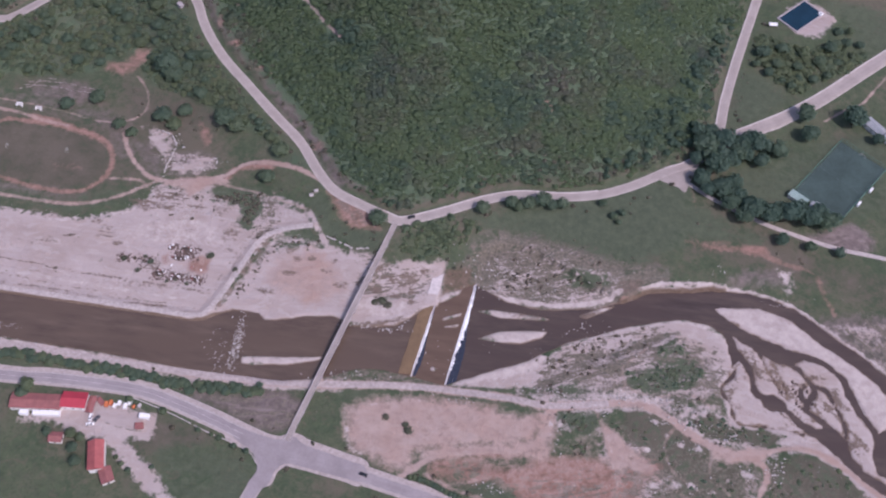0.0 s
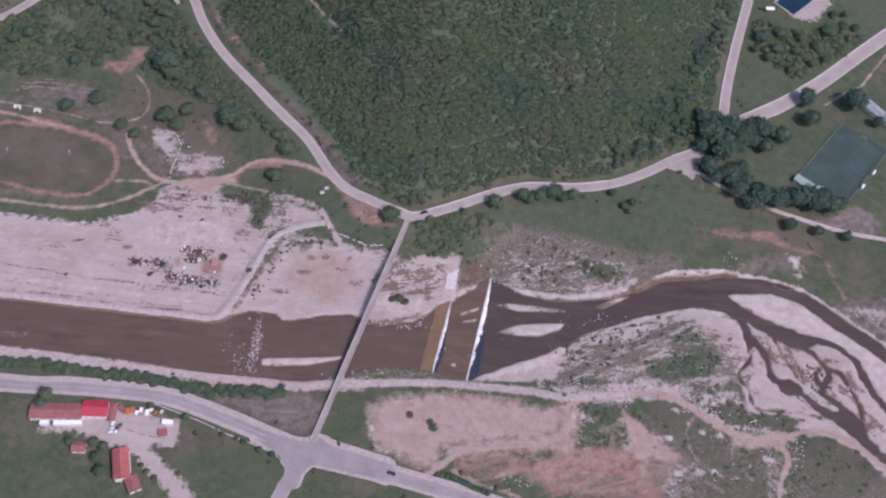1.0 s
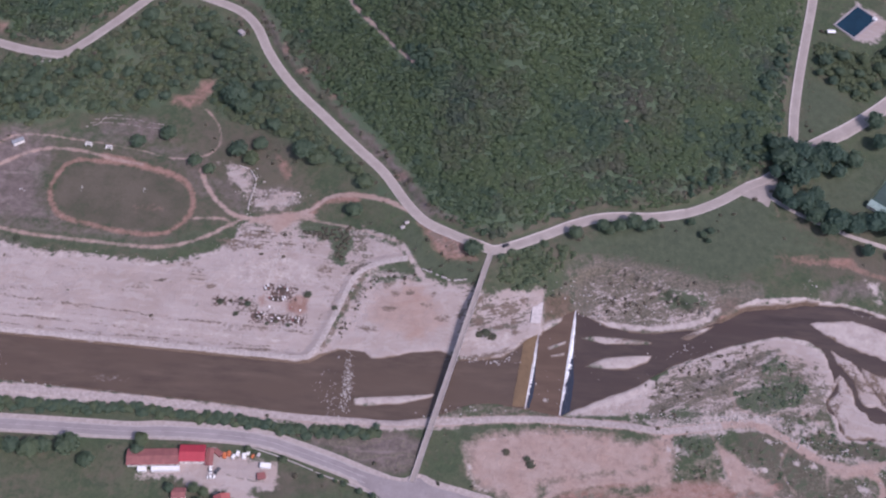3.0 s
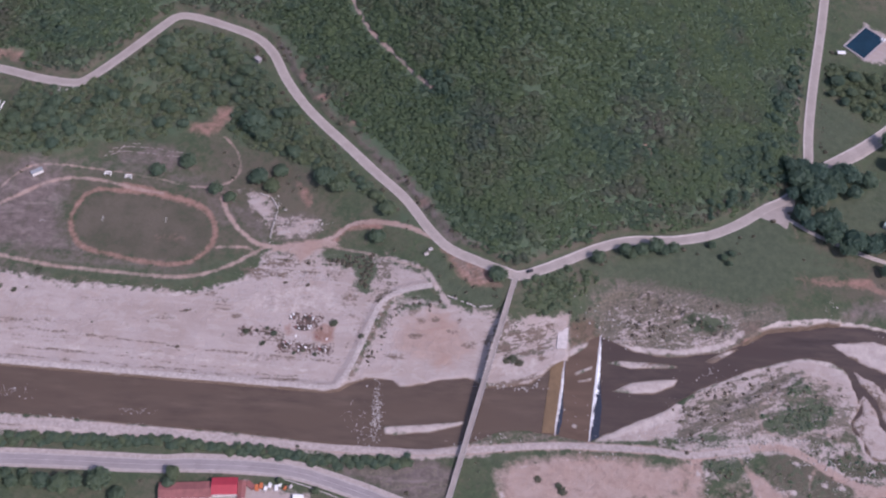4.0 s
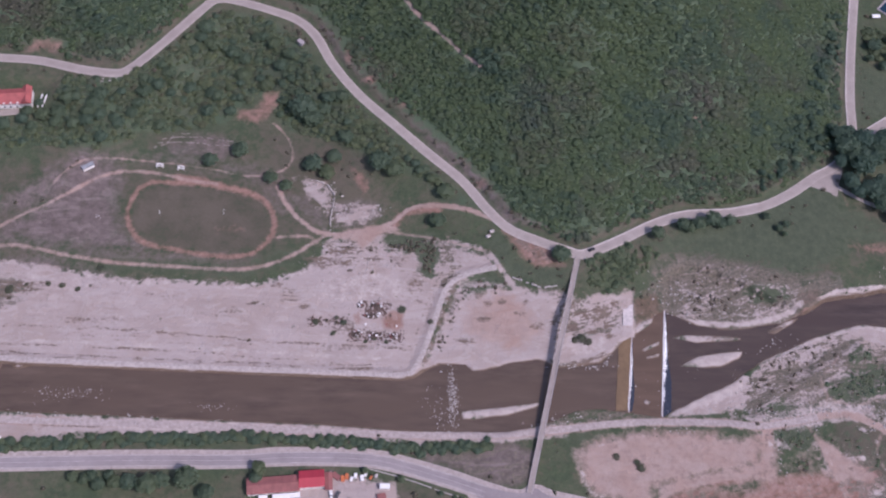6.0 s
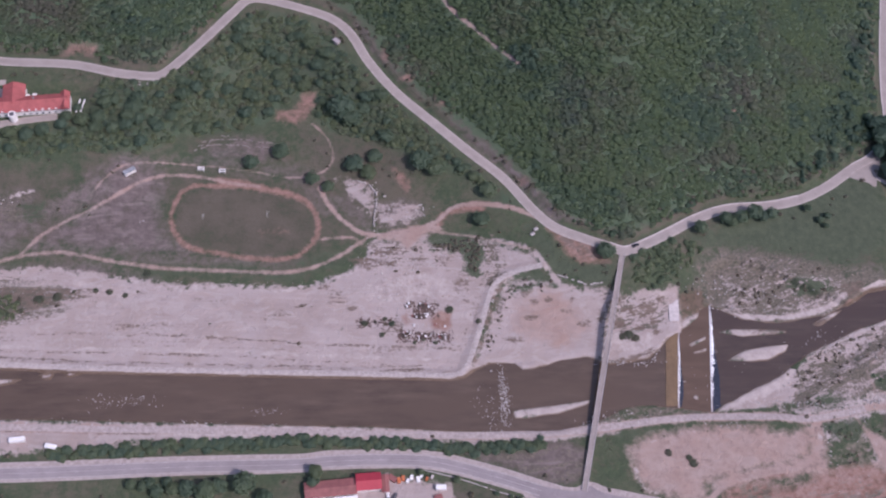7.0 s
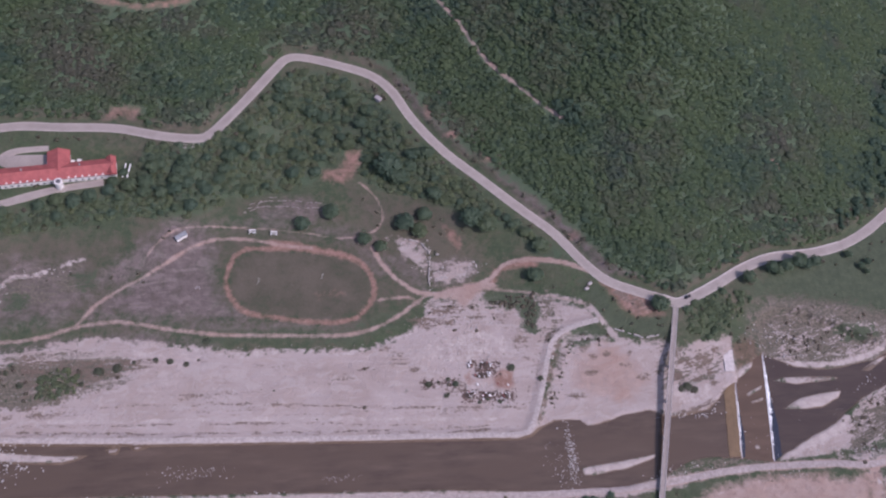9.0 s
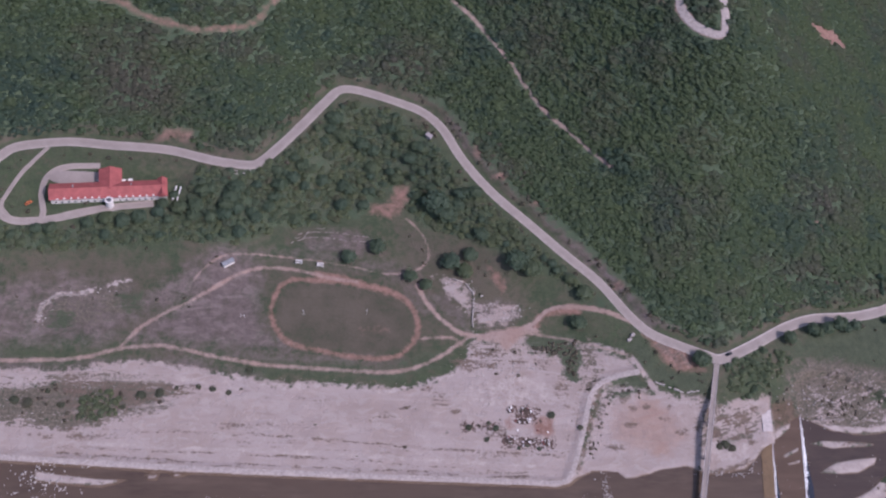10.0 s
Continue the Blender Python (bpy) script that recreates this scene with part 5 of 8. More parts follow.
ribbon("pavement", FIELD_PATH, 1.5, M_SHOULDER, 0.12, "pale concrete farm path below the grove", "path")
slab("pavement", [(115.9, 158.0), (123.3, 155.3), (129.4, 153.4), (133.5, 150.4), (137.2, 160.7), (142.0, 171.3), (140.5, 180.4), (126.9, 170.4)], M_ASPHALT, 0.12, "pale paved apron at the road fork", "apron")
ribbon("road", HAIRPIN, 2.6, M_SHOULDER, 0.25, "pale gravel hairpin on the wooded hillside")
ribbon("road", LANE, 2.4, M_ASPHALT, 0.16, "narrow paved lane in front of the long building")
ribbon("road", LANE_2, 1.2, M_ASPHALT, 0.18, "narrow paved path down to the long building")
ribbon("road", LOOP, 1.7, M_ASPHALT, 0.2, "paved drive round the end of the long building")

# ---- trees ----
ICO = bmesh.new()
bmesh.ops.create_icosphere(ICO, subdivisions=1, radius=1.0)
ICO_V = np.array([v.co[:] for v in ICO.verts])
ICO_F = [tuple(v.index for v in f.verts) for f in ICO.faces]
ICO.free()


def leaf_cards(rng, centre, radius, count, size, flat=0.8, up=0.4):
    """Small bent leaf sprays over a lobe: four-cornered, turned roughly outwards."""
    d = rng.normal(size=(count, 3))
    d[:, 2] = np.abs(d[:, 2]) * 0.9 - 0.25
    d /= np.linalg.norm(d, axis=1)[:, None]
    c = centre + d * (radius * rng.uniform(0.82, 1.08, (count, 1))) * np.array([1, 1, flat])
    n = d * (1 - 0.5 * up) + np.array([0, 0, up]) + rng.normal(scale=0.34, size=d.shape)
    n /= np.linalg.norm(n, axis=1)[:, None]
    a = np.cross(n, rng.normal(size=d.shape))
    a /= np.linalg.norm(a, axis=1)[:, None]
    b = np.cross(n, a)
    s = size * rng.uniform(0.6, 1.25, (count, 1))
    quad = np.stack([c + a * s, c + b * s * 0.7 - n * s * 0.2, c - a * s * 0.9, c - b * s * 0.75 + n * s * 0.15], 1)
    return quad.reshape(-1, 3)


def crown_shape(seed, lobes, cards, size, spread=0.5, flat=0.85, up=0.45, heart_size=0.82):
    """Crown of unit radius round the origin: a dark heart in each lobe and leaf sprays on it."""
    rng = np.random.RandomState(seed)
    verts, faces = [], []
    for k in range(lobes):
        ang = rng.uniform(0, 6.283)
        r = spread * math.sqrt(rng.rand()) if k else 0.0
        c = np.array([r * math.cos(ang), r * math.sin(ang), rng.uniform(-0.2, 0.25) * (k > 0)])
        rad = (1.0 - r) * rng.uniform(0.85, 1.05)
        heart = c + ICO_V * rad * heart_size * np.array([1, 1, flat]) * rng.uniform(0.85, 1.1, (len(ICO_V), 1))
        base = sum(len(v) for v in verts)
        verts.append(heart)
        faces += [tuple(i + base for i in f) for f in ICO_F]
        quads = leaf_cards(rng, c, rad, cards, size, flat, up)
        base += len(heart)
        verts.append(quads)
        faces += [(base + i, base + i + 1, base + i + 2, base + i + 3) for i in range(0, len(quads), 4)]
    return np.vstack(verts), faces


def joined(name, shapes, places, material, label, category, seed=0):
    """One object of kind stuff: many copies of the shapes, at rows of x, y, z, radius, height factor, tint, and perhaps dull and cool."""
    rng = np.random.RandomState(seed)
    V, F, S, hues, base = [], [], [], [], 0
    packed = [(v, np.array([i for f in fs for i in f]), np.array([len(f) for f in fs])) for v, fs in shapes]
    for x, y, z, r, hf, *hue in places:
        v, fi, fl = packed[rng.randint(len(packed))]
        a = rng.uniform(0, 6.283)
        ca, sa, wide = math.cos(a) * r, math.sin(a) * r, rng.uniform(0.75, 1.25)
        p, q = v[:, 0] * wide, v[:, 1] / wide
        V.append(np.column_stack([p * ca - q * sa + x, p * sa + q * ca + y, v[:, 2] * r * hf + z]))
        F.append(fi + base)
        S.append(fl)
        hues.append(np.tile((*hue, 0.0, 0.0)[:3], (len(v), 1)))
        base += len(v)
    V, F, S, hues = np.vstack(V), np.concatenate(F), np.concatenate(S), np.vstack(hues)
    me = bpy.data.meshes.new(name)
    me.vertices.add(len(V))
    me.vertices.foreach_set("co", V.astype(np.float32).ravel())
    me.loops.add(len(F))
    me.loops.foreach_set("vertex_index", F.astype(np.int32))
    me.polygons.add(len(S))
    me.polygons.foreach_set("loop_start", np.concatenate([[0], np.cumsum(S)[:-1]]).astype(np.int32))
    me.update(calc_edges=True)
    me.polygons.foreach_set("use_smooth", np.ones(len(S), bool))
    for k, hue in enumerate(("tint", "dull", "cool")):
        at = me.attributes.new(hue, "FLOAT", "POINT")
        at.data.foreach_set("value", np.ascontiguousarray(hues[:, k]).astype(np.float32))
    me.materials.append(material)
    return tagged(new(name, me), label, category, kind="stuff")


def scatter(x0, x1, y0, y1, gap, seed):
    """Jittered points of a field."""
    rng = np.random.RandomState(seed)
    gx, gy = np.meshgrid(np.arange(x0, x1, gap), np.arange(y0, y1, gap))
    gx = gx + rng.uniform(-0.5, 0.5, gx.shape) * gap
    gy = gy + rng.uniform(-0.5, 0.5, gy.shape) * gap
    return gx.ravel(), gy.ravel(), rng


DRY_WOOD = [(-405, 279, 36, 24, 0.6), (-379, 312, 40, 14, 0.5), (-227, 322, 26, 18, 0.6), (-239, 287, 26, 10, 0.55), (-165, 233, 26, 9, 0.4), (49, 214, 8, 12, 0.6), (76, 156, 22, 7, 0.7), (26, 164, 22, 8, 0.55),
            (0, 169, 12, 6, 0.5), (115, 302, 9, 6, 0.5), (57, 182, 12, 8, 0.4), (-142, 338, 26, 16, 0.45), (110, 172, 20, 9, 0.55), (-30, 330, 30, 20, 0.2)]
COOL_WOOD = [(-477, 273, 36, 50, 0.6), (-184, 330, 24, 26, 0.75), (-309, 329, 60, 24, 0.35), (-175, 259, 14, 20, 0.5), (-95, 232, 12, 8, 0.8), (60, 250, 50, 60, 0.25), (150, 262, 14, 34, 0.6), (122, 200, 14, 26, 0.6), (-70, 200, 40, 30, 0.25)]
BIG_TREES = [(164, 302), (158, 280), (148, 260), (136, 240), (126, 218), (119, 199), (126, 183), (109, 177), (132, 192), (154, 270), (142, 250), (97, 168), (86, 161), (-96, 232), (-92, 236), (-90, 229), (-99, 238), (104, 186), (128, 206)]


def spots(x, y, rows):
    """Strongest of some soft oval spots at each point."""
    out = np.zeros(x.shape)
    for cx, cy, rx, ry, w in rows:
        out = np.maximum(out, w * np.exp(-((x - cx) / rx) ** 2 - ((y - cy) / ry) ** 2))
    return out


def build_forest():
    x, y, rng = scatter(-545, 205, 95, 420, 2.75, 11)
    d, side, _ = nearest(x, y, MAIN_LINE)
    clear = np.maximum.reduce([stroke(x, y, GULLIES[0], 1.2), stroke(x, y, GULLIES[1], 1.6) - 0.6, stroke(x, y, GULLIES[2], 0.8), stroke(x, y, HILL_TRACK, 2.2), stroke(x, y, HAIRPIN, 4.0), area(x, y, [(56, 358), (67, 357), (86, 359), (99, 347), (88, 342), (69, 344)]) - 1, stroke(x, y, HILL_CUT, 3.5), area(x, y, [(-392, 243), (-370, 242), (-364, 250), (-388, 251)])])
    thin = value_noise(x, y, 26, 31)
    edge = step01(7, 20 + 6 * step01(0, 60, x), d + 8 * (value_noise(x, y, 14, 33) - 0.5))
    bare = 7.5 + 7 * step01(-240, -215, x) * step01(-60, -100, x) * (0.5 + value_noise(x, y, 17, 35))
    dry = spots(x, y, DRY_WOOD) + 0.35 * step01(0.58, 0.7, value_noise(x, y, 34, 47))
    keep = (side > 0) & (d > bare) & (clear < 0) & (rng.rand(len(x)) < (0.68 + 0.32 * edge) * (1 - 0.3 * np.clip(dry, 0, 1))) & (thin > 0.08 + 0.2 * (1 - edge))
    x, y, d, dry = x[keep], y[keep], d[keep], dry[keep]
    z = ground_z(x, y)
    patch = value_noise(x, y, 60, 41)
    fleck = value_noise(x, y, 7.5, 43, 2)
    cool = spots(x, y, COOL_WOOD) + 0.55 * step01(0.52, 0.68, value_noise(x, y, 22, 49))
    rows = []
    for i in range(len(x)):
        r = (1.35 + 2.4 * rng.rand() ** 2.0) * (0.85 + 0.25 * min(d[i] / 40, 1))
        high = rng.uniform(0.16, 0.27)
        if rng.rand() < 0.03:
            r, high = r * 1.4, high * 1.15
        yellow = max(0.0, (fleck[i] - 0.56) * 4.0) * rng.rand() + (patch[i] - 0.42) * 1.0 + rng.uniform(-0.2, 0.22)
        rows.append((x[i], y[i], z[i] + r * rng.uniform(0.0, 0.16), r, high, min(1.0, max(0.0, yellow)), min(1.0, max(0.0, dry[i] * 1.2 + rng.uniform(-0.25, 0.12))), min(1.0, max(0.0, cool[i] + rng.uniform(-0.3, 0.2)))))
    for u, v in BIG_TREES:
        for _ in range(4):
            p, q, r = u + rng.normal() * 3, v + rng.normal() * 4, rng.uniform(2.0, 3.4)
            rows.append((p, q, float(ground_z(p, q)) + r * 0.5, r, rng.uniform(0.7, 0.9), 0.1, 0.0, 0.8))
    joined("forest", [crown_shape(100 + k, 3, 9, 0.4, 0.85, 0.85, 1.1, 0.9) for k in range(16)], rows, M_FOREST, "dense green broadleaf forest on the hillside", "forest")


build_forest()


def tree_proto(seed, crown_mat, name, label, category, group, lobes=6, cards=60, size=0.16):
    """A tree of unit crown radius: tapered trunk with limbs, and a crown of leaf sprays."""
    t = thing(name, pose(0, 0, -500), label, category, group)
    rng = random.Random(seed)
    bm = bmesh.new()
    cylinder(bm, 0, 0, -0.15, 0.9, 0.085, 0.05, 7)
    for k in range(4):
        a, lean = k * 1.57 + rng.uniform(-0.5, 0.5), rng.uniform(0.5, 0.9)
        m = Matrix.Translation((0, 0, 0.55 + 0.07 * k)) @ Matrix.Rotation(a, 4, "Z") @ Matrix.Rotation(lean, 4, "Y") @ Matrix.Translation((0, 0, 0.3))
        bmesh.ops.create_cone(bm, cap_ends=False, segments=5, radius1=0.04, radius2=0.015, depth=0.6, matrix=m)
    part("trunk", bm, M_BARK, t)
    v, f = crown_shape(seed, lobes, cards, size, 0.6, 0.8)
    v = v + np.array([0, 0, 1.05])
    obj("crown", v.tolist(), f, crown_mat, t)
    return t


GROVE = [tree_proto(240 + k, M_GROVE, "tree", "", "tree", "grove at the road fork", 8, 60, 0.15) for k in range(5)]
PROTOS = [tree_proto(200 + k, M_LEAF, "tree", "", "tree", "trees of the valley") for k in range(6)]
DRY_BUSHES = [tree_proto(320 + k, M_SHRUB, "bush", "", "bush", "bushes on the gravel", 4, 45, 0.2) for k in range(2)]
BUSHES = [tree_proto(300 + k, M_LEAF, "bush", "", "bush", "roadside hedge bushes", 4, 45, 0.2) for k in range(3)]
USED = set()


def plant(protos, k, x, y, r, label, group, tall=1.0, sink=0.0):
    p = protos[k % len(protos)]
    m = Matrix.Translation((x, y, float(ground_z(x, y)) - sink * r)) @ Matrix.Rotation(k * 2.4, 4, "Z") @ Matrix.Diagonal((r, r, r * tall, 1))
    if p.name in USED:
        o = copy_thing(p, m @ Matrix.Diagonal((1 / p.scale.x, 1 / p.scale.y, 1 / p.scale.z, 1)))
    else:
        USED.add(p.name)
        p.matrix_basis = m
        o = p
    return tagged(o, label, group=group)


k = 0
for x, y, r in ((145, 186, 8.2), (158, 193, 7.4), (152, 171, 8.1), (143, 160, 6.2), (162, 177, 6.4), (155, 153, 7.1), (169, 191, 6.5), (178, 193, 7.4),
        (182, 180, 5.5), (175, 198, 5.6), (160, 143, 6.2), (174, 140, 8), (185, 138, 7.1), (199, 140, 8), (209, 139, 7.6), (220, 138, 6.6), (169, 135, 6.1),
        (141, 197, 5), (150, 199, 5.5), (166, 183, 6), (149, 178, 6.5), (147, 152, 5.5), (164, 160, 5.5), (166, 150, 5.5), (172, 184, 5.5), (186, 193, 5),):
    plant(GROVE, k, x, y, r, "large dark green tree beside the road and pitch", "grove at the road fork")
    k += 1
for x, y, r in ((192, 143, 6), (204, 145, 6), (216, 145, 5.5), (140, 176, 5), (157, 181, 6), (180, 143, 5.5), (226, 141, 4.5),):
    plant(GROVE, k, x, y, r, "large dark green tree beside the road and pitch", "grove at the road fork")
    k += 1
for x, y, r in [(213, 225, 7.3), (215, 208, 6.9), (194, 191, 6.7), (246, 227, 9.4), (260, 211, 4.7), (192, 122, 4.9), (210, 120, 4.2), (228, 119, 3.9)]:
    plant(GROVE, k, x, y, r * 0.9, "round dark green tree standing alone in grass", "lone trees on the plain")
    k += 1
for x, y, r in [(188, 279, 8), (202, 284, 8), (216, 283, 7), (227, 277, 7), (206, 252, 5.2), (191, 261, 6), (236, 292, 7.3), (222, 260, 6), (248, 299, 7), (197, 270, 6), (211, 270, 6), (183, 268, 5), (232, 266, 5),
                (240, 280, 5), (212, 260, 4.5), (200, 256, 4), (243, 308, 6), (252, 312, 5), (258, 300, 5)]:
    plant(PROTOS, k, x, y, r * 0.62, "green broadleaf tree in the thicket below the reservoir", "thicket below the reservoir", 0.8)
    k += 1
for x, y, r in [(9, 116, 4.6), (26, 123, 4.4), (31, 121, 3.6), (36, 124, 4.8), (45, 127, 5.2), (51, 125, 3.5), (57, 127, 4), (82, 132, 2.7), (89, 124, 2.4), (94, 127, 2.4), (92, 120, 2)]:
    plant(PROTOS, k, x, y, r, "leafy tree in the row below the hillside road", "row below the road")
    k += 1
for x, y, r in [(-53, 99, 5.6), (-269, 167, 5), (-251, 175, 5.6), (-231, 155, 4.6), (-221, 149, 4.2), (-205, 166, 6.5), (-196, 160, 5), (-192, 172, 5.1), (-163, 166, 7.5), (-154, 160, 6), (-127, 125, 5.2), (-213, 208, 9), (-206, 200, 6),
                (-122, 143, 5.6), (-417, 184, 4.6), (-397, 186, 4.6), (-407, 183, 5), (-427, 181, 4), (-384, 196, 3.6), (-386, 190, 4.2), (-374, 193, 5), (-378, 203, 3), (-361, 205, 4.6), (-364, 196, 4.2), (-448, 176, 4), (-456, 175, 3.6)]:
    plant(PROTOS, k, x, y, r, "dark green broadleaf tree with a round crown", "scattered valley trees", 0.75, 0.15)
    k += 1
for x, y, r in [(-30, -24.2, 2.1), (-16.6, -30.2, 2.6), (-18.6, -27.2, 1.8), (-132, 57, 1.8), (-199, 56, 1.9), (-187, 59, 1.5), (-183, 56, 1.9), (-189, 49, 1.6), (-175, 48, 1.5), (-165, 46, 1.4), (-149, 65, 2.5), (-170, 44, 1.2), (-158, 44, 1.4),
                (-43, 48, 3.0), (-47, 47, 2.2), (-39, 46, 2.2), (-354, 78, 1.6), (-346, 77, 1.9), (-337, 75, 1.7), (-366, 77, 1.3), (-325.8, 89, 2.2), (-385, 72, 2.8), (-375, 73.6, 2.6), (-445, 66, 3), (-452, 67.5, 2.6), (-427, 65.5, 2), (-394, 65, 1.6), (-435, 73.5, 1.6)]:
    plant(DRY_BUSHES, k, x, y, r, "low dark bush on bare pale ground", "bushes on the gravel", 0.4, 0.3)
    k += 1
for p in spline([(-12, -57), (-4.3, -57.6), (5.3, -61.5), (14.7, -64.8)], 2.0):
    plant(BUSHES, k, p[0], p[1], 1.7, "dark green hedge bush beside a dirt lane", "lane hedge bushes", 0.8, 0.3)
    k += 1
rng = random.Random(5)
for p in spline([(-367, -20), (-300, -16.5), (-236, -14.5), (-175, -16.5), (-140, -20), (-112, -18.5), (-100, -16)], 1.55):
    plant(BUSHES, k, p[0] + rng.uniform(-0.7, 0.7), p[1] - 0.6 + rng.uniform(-2.7, 2.7), rng.uniform(2.0, 3.1), "dense green hedge bush along the valley road", "roadside hedge bushes", 0.62, 0.3)
    k += 1
for x, y, r in [(-283, -42, 6), (-276, -40, 4.5), (-263, -39, 6), (-227, -38.5, 3.6), (-300, -41, 4), (-308, -42, 3.5), (-226, -33, 4.2), (-206.4, -58, 2.8), (-193.6, -57.2, 3), (-188.4, -58.6, 2.8), (-190.5, -65, 3.2), (-187, -72, 3.2), (-163, -70, 1.6), (-158.6, -72.8, 1.6), (-166.8, -66.6, 1.4), (-147, -69.6, 1.4), (-169, -33.2, 2.0), (-149.5, -38, 2.2), (-128.2, -45.6, 1.5), (-120.5, -47.4, 1.3), (-116, -49, 1.5), (-107.3, -52.4, 1.8), (-100, -54.4, 1.8), (-292.7, -41, 4.5), (-316, -39, 3), (-322, -38, 3), (-312, -37.5, 3), (-303, -37, 3), (-252, -46.5, 4.5)]:
    plant(PROTOS, k, x, y, r, "leafy tree beside the valley road", "trees south of the road")
    k += 1
wx, wy, wr = scatter(-496, -95, 150, 290, 7.4, 17)
inside = area(wx, wy, WOODS)
for x, y, v in zip(wx, wy, inside):
    if v > 1.0 and float(area(np.array([x]), np.array([y]), RED_PATCH)[0]) < -3 and wr.rand() < 0.14 + 0.55 * step01(0.35, 0.62, value_noise(x, y, 22, 91)):
        plant(PROTOS, k, x, y, wr.uniform(1.9, 3.0) + 3.4 * wr.rand() ** 2, "green broadleaf tree in the wood below the road", "wood below the road", wr.uniform(0.55, 0.85), 0.2)
        k += 1


def build_wood_fill():
    x, y, rng = scatter(-496, -95, 150, 290, 3.2, 19)
    ok = (area(x, y, WOODS) > 0) & (area(x, y, RED_PATCH) < -2) & (rng.rand(len(x)) < 0.5 + 0.5 * step01(0.38, 0.5, value_noise(x, y, 17, 93)))
    rows = []
    for u, v in zip(x[ok], y[ok]):
        r = 1.2 + 1.9 * rng.rand() ** 1.4
        rows.append((u, v, float(ground_z(u, v)) + r * rng.uniform(0.1, 0.5), r, rng.uniform(0.28, 0.45), min(1, max(0, rng.normal(0.45, 0.35))), max(0, rng.normal(0, 0.25)), max(0, rng.normal(0.1, 0.35))))
    x, y, _ = scatter(-44, 12, 76, 112, 3.0, 27)
    ok = (area(x, y, [(-39, 80), (-37, 96), (-24, 104), (-6, 109), (9, 106), (4, 94), (-6, 86), (-14, 79), (-28, 77)]) + (value_noise(x, y, 9, 71) - 0.5) * 9 > 0.5) & (rng.rand(len(x)) < 0.8)
    for u, v in zip(x[ok], y[ok]):
        r = 1.0 + 1.7 * rng.rand() ** 1.5
        rows.append((u, v, float(ground_z(u, v)) + r * rng.uniform(0.1, 0.5), r, rng.uniform(0.5, 0.8), min(1, max(0, rng.normal(0.2, 0.25)))))
    x, y, _ = scatter(180, 264, 240, 310, 3.4, 29)
    ok = area(x, y, [(183, 296), (196, 298), (207, 292), (226, 290), (240, 300), (262, 291), (248, 275), (225, 261), (210, 245), (197, 251), (186, 277)]) + (value_noise(x, y, 9, 73) - 0.5) * 7 > 0
    for u, v in zip(x[ok], y[ok]):
        r = 1.5 + 2.0 * rng.rand() ** 1.5
        rows.append((u, v, float(ground_z(u, v)) + r * rng.uniform(0.1, 0.6), r, rng.uniform(0.5, 0.75), min(1, max(0, rng.normal(0.3, 0.3)))))
    x, y, _ = scatter(-460, -370, 54, 80, 2.4, 37)
    ok = (area(x, y, [(-418, 58), (-414, 72), (-404, 75), (-397, 69), (-392, 62), (-402, 58), (-412, 56)]) + (value_noise(x, y, 6, 75) - 0.5) * 8 > 0) & (rng.rand(len(x)) < 0.85)
    for u, v in zip(x[ok], y[ok]):
        r = 0.9 + 1.3 * rng.rand() ** 1.5
        rows.append((u, v, float(ground_z(u, v)) + r * rng.uniform(0.0, 0.3), r, rng.uniform(0.4, 0.6), min(1, max(0, rng.normal(0.5, 0.3))), 0.35 * rng.rand()))
    for poly, gap, thick in (([(101, 21), (119, 29), (137, 34), (146, 28), (132, 15), (115, 10), (104, 13)], 1.9, 0.62), ([(119, 36), (123, 45), (132, 44), (135, 39), (128, 35)], 1.8, 0.7),
            ([(62, -8), (70, -6), (79, -8), (91, -7), (84, -13), (75, -17), (67, -15)], 2.0, 0.5), ([(68, -25), (78, -23), (86, -26), (82, -32), (71, -31)], 1.9, 0.55), ([(136, -6), (148, 1), (160, -4), (177, -3), (189, -5), (178, -12), (164, -12), (148, -12)], 2.2, 0.42),
            ([(179, -24), (197, -16), (215, -19), (228, -36), (200, -60), (179, -43)], 2.8, 0.25), ([(100, -4), (111, -2), (127, -11), (143, -19), (145, -29), (164, -34), (164, -60), (126, -60), (127, -38), (113, -24), (97, -13)], 3.2, 0.16)):
        P = np.array(poly)
        x, y, _ = scatter(P[:, 0].min(), P[:, 0].max(), P[:, 1].min(), P[:, 1].max(), gap, 61)
        ok = (area(x, y, poly) + (value_noise(x, y, 7, 77) - 0.5) * 9 > 0.5) & (value_noise(x, y, 5, 79) > 0.38) & (rng.rand(len(x)) < thick)
        for u, v in zip(x[ok], y[ok]):
            r = 0.7 + 1.0 * rng.rand() ** 1.6
            rows.append((u, v, float(ground_z(u, v)) + r * 0.05, r, rng.uniform(0.3, 0.45), min(1, max(0, rng.normal(0.1, 0.25))), max(0, rng.normal(0.1, 0.3)), max(0, rng.normal(0.2, 0.3))))
    joined("undergrowth", [crown_shape(500 + i, 2, 26, 0.32, 0.45, 0.85, 0.8) for i in range(6)], rows, M_LEAF, "dense green young trees filling the wood", "undergrowth", 8)


build_wood_fill()


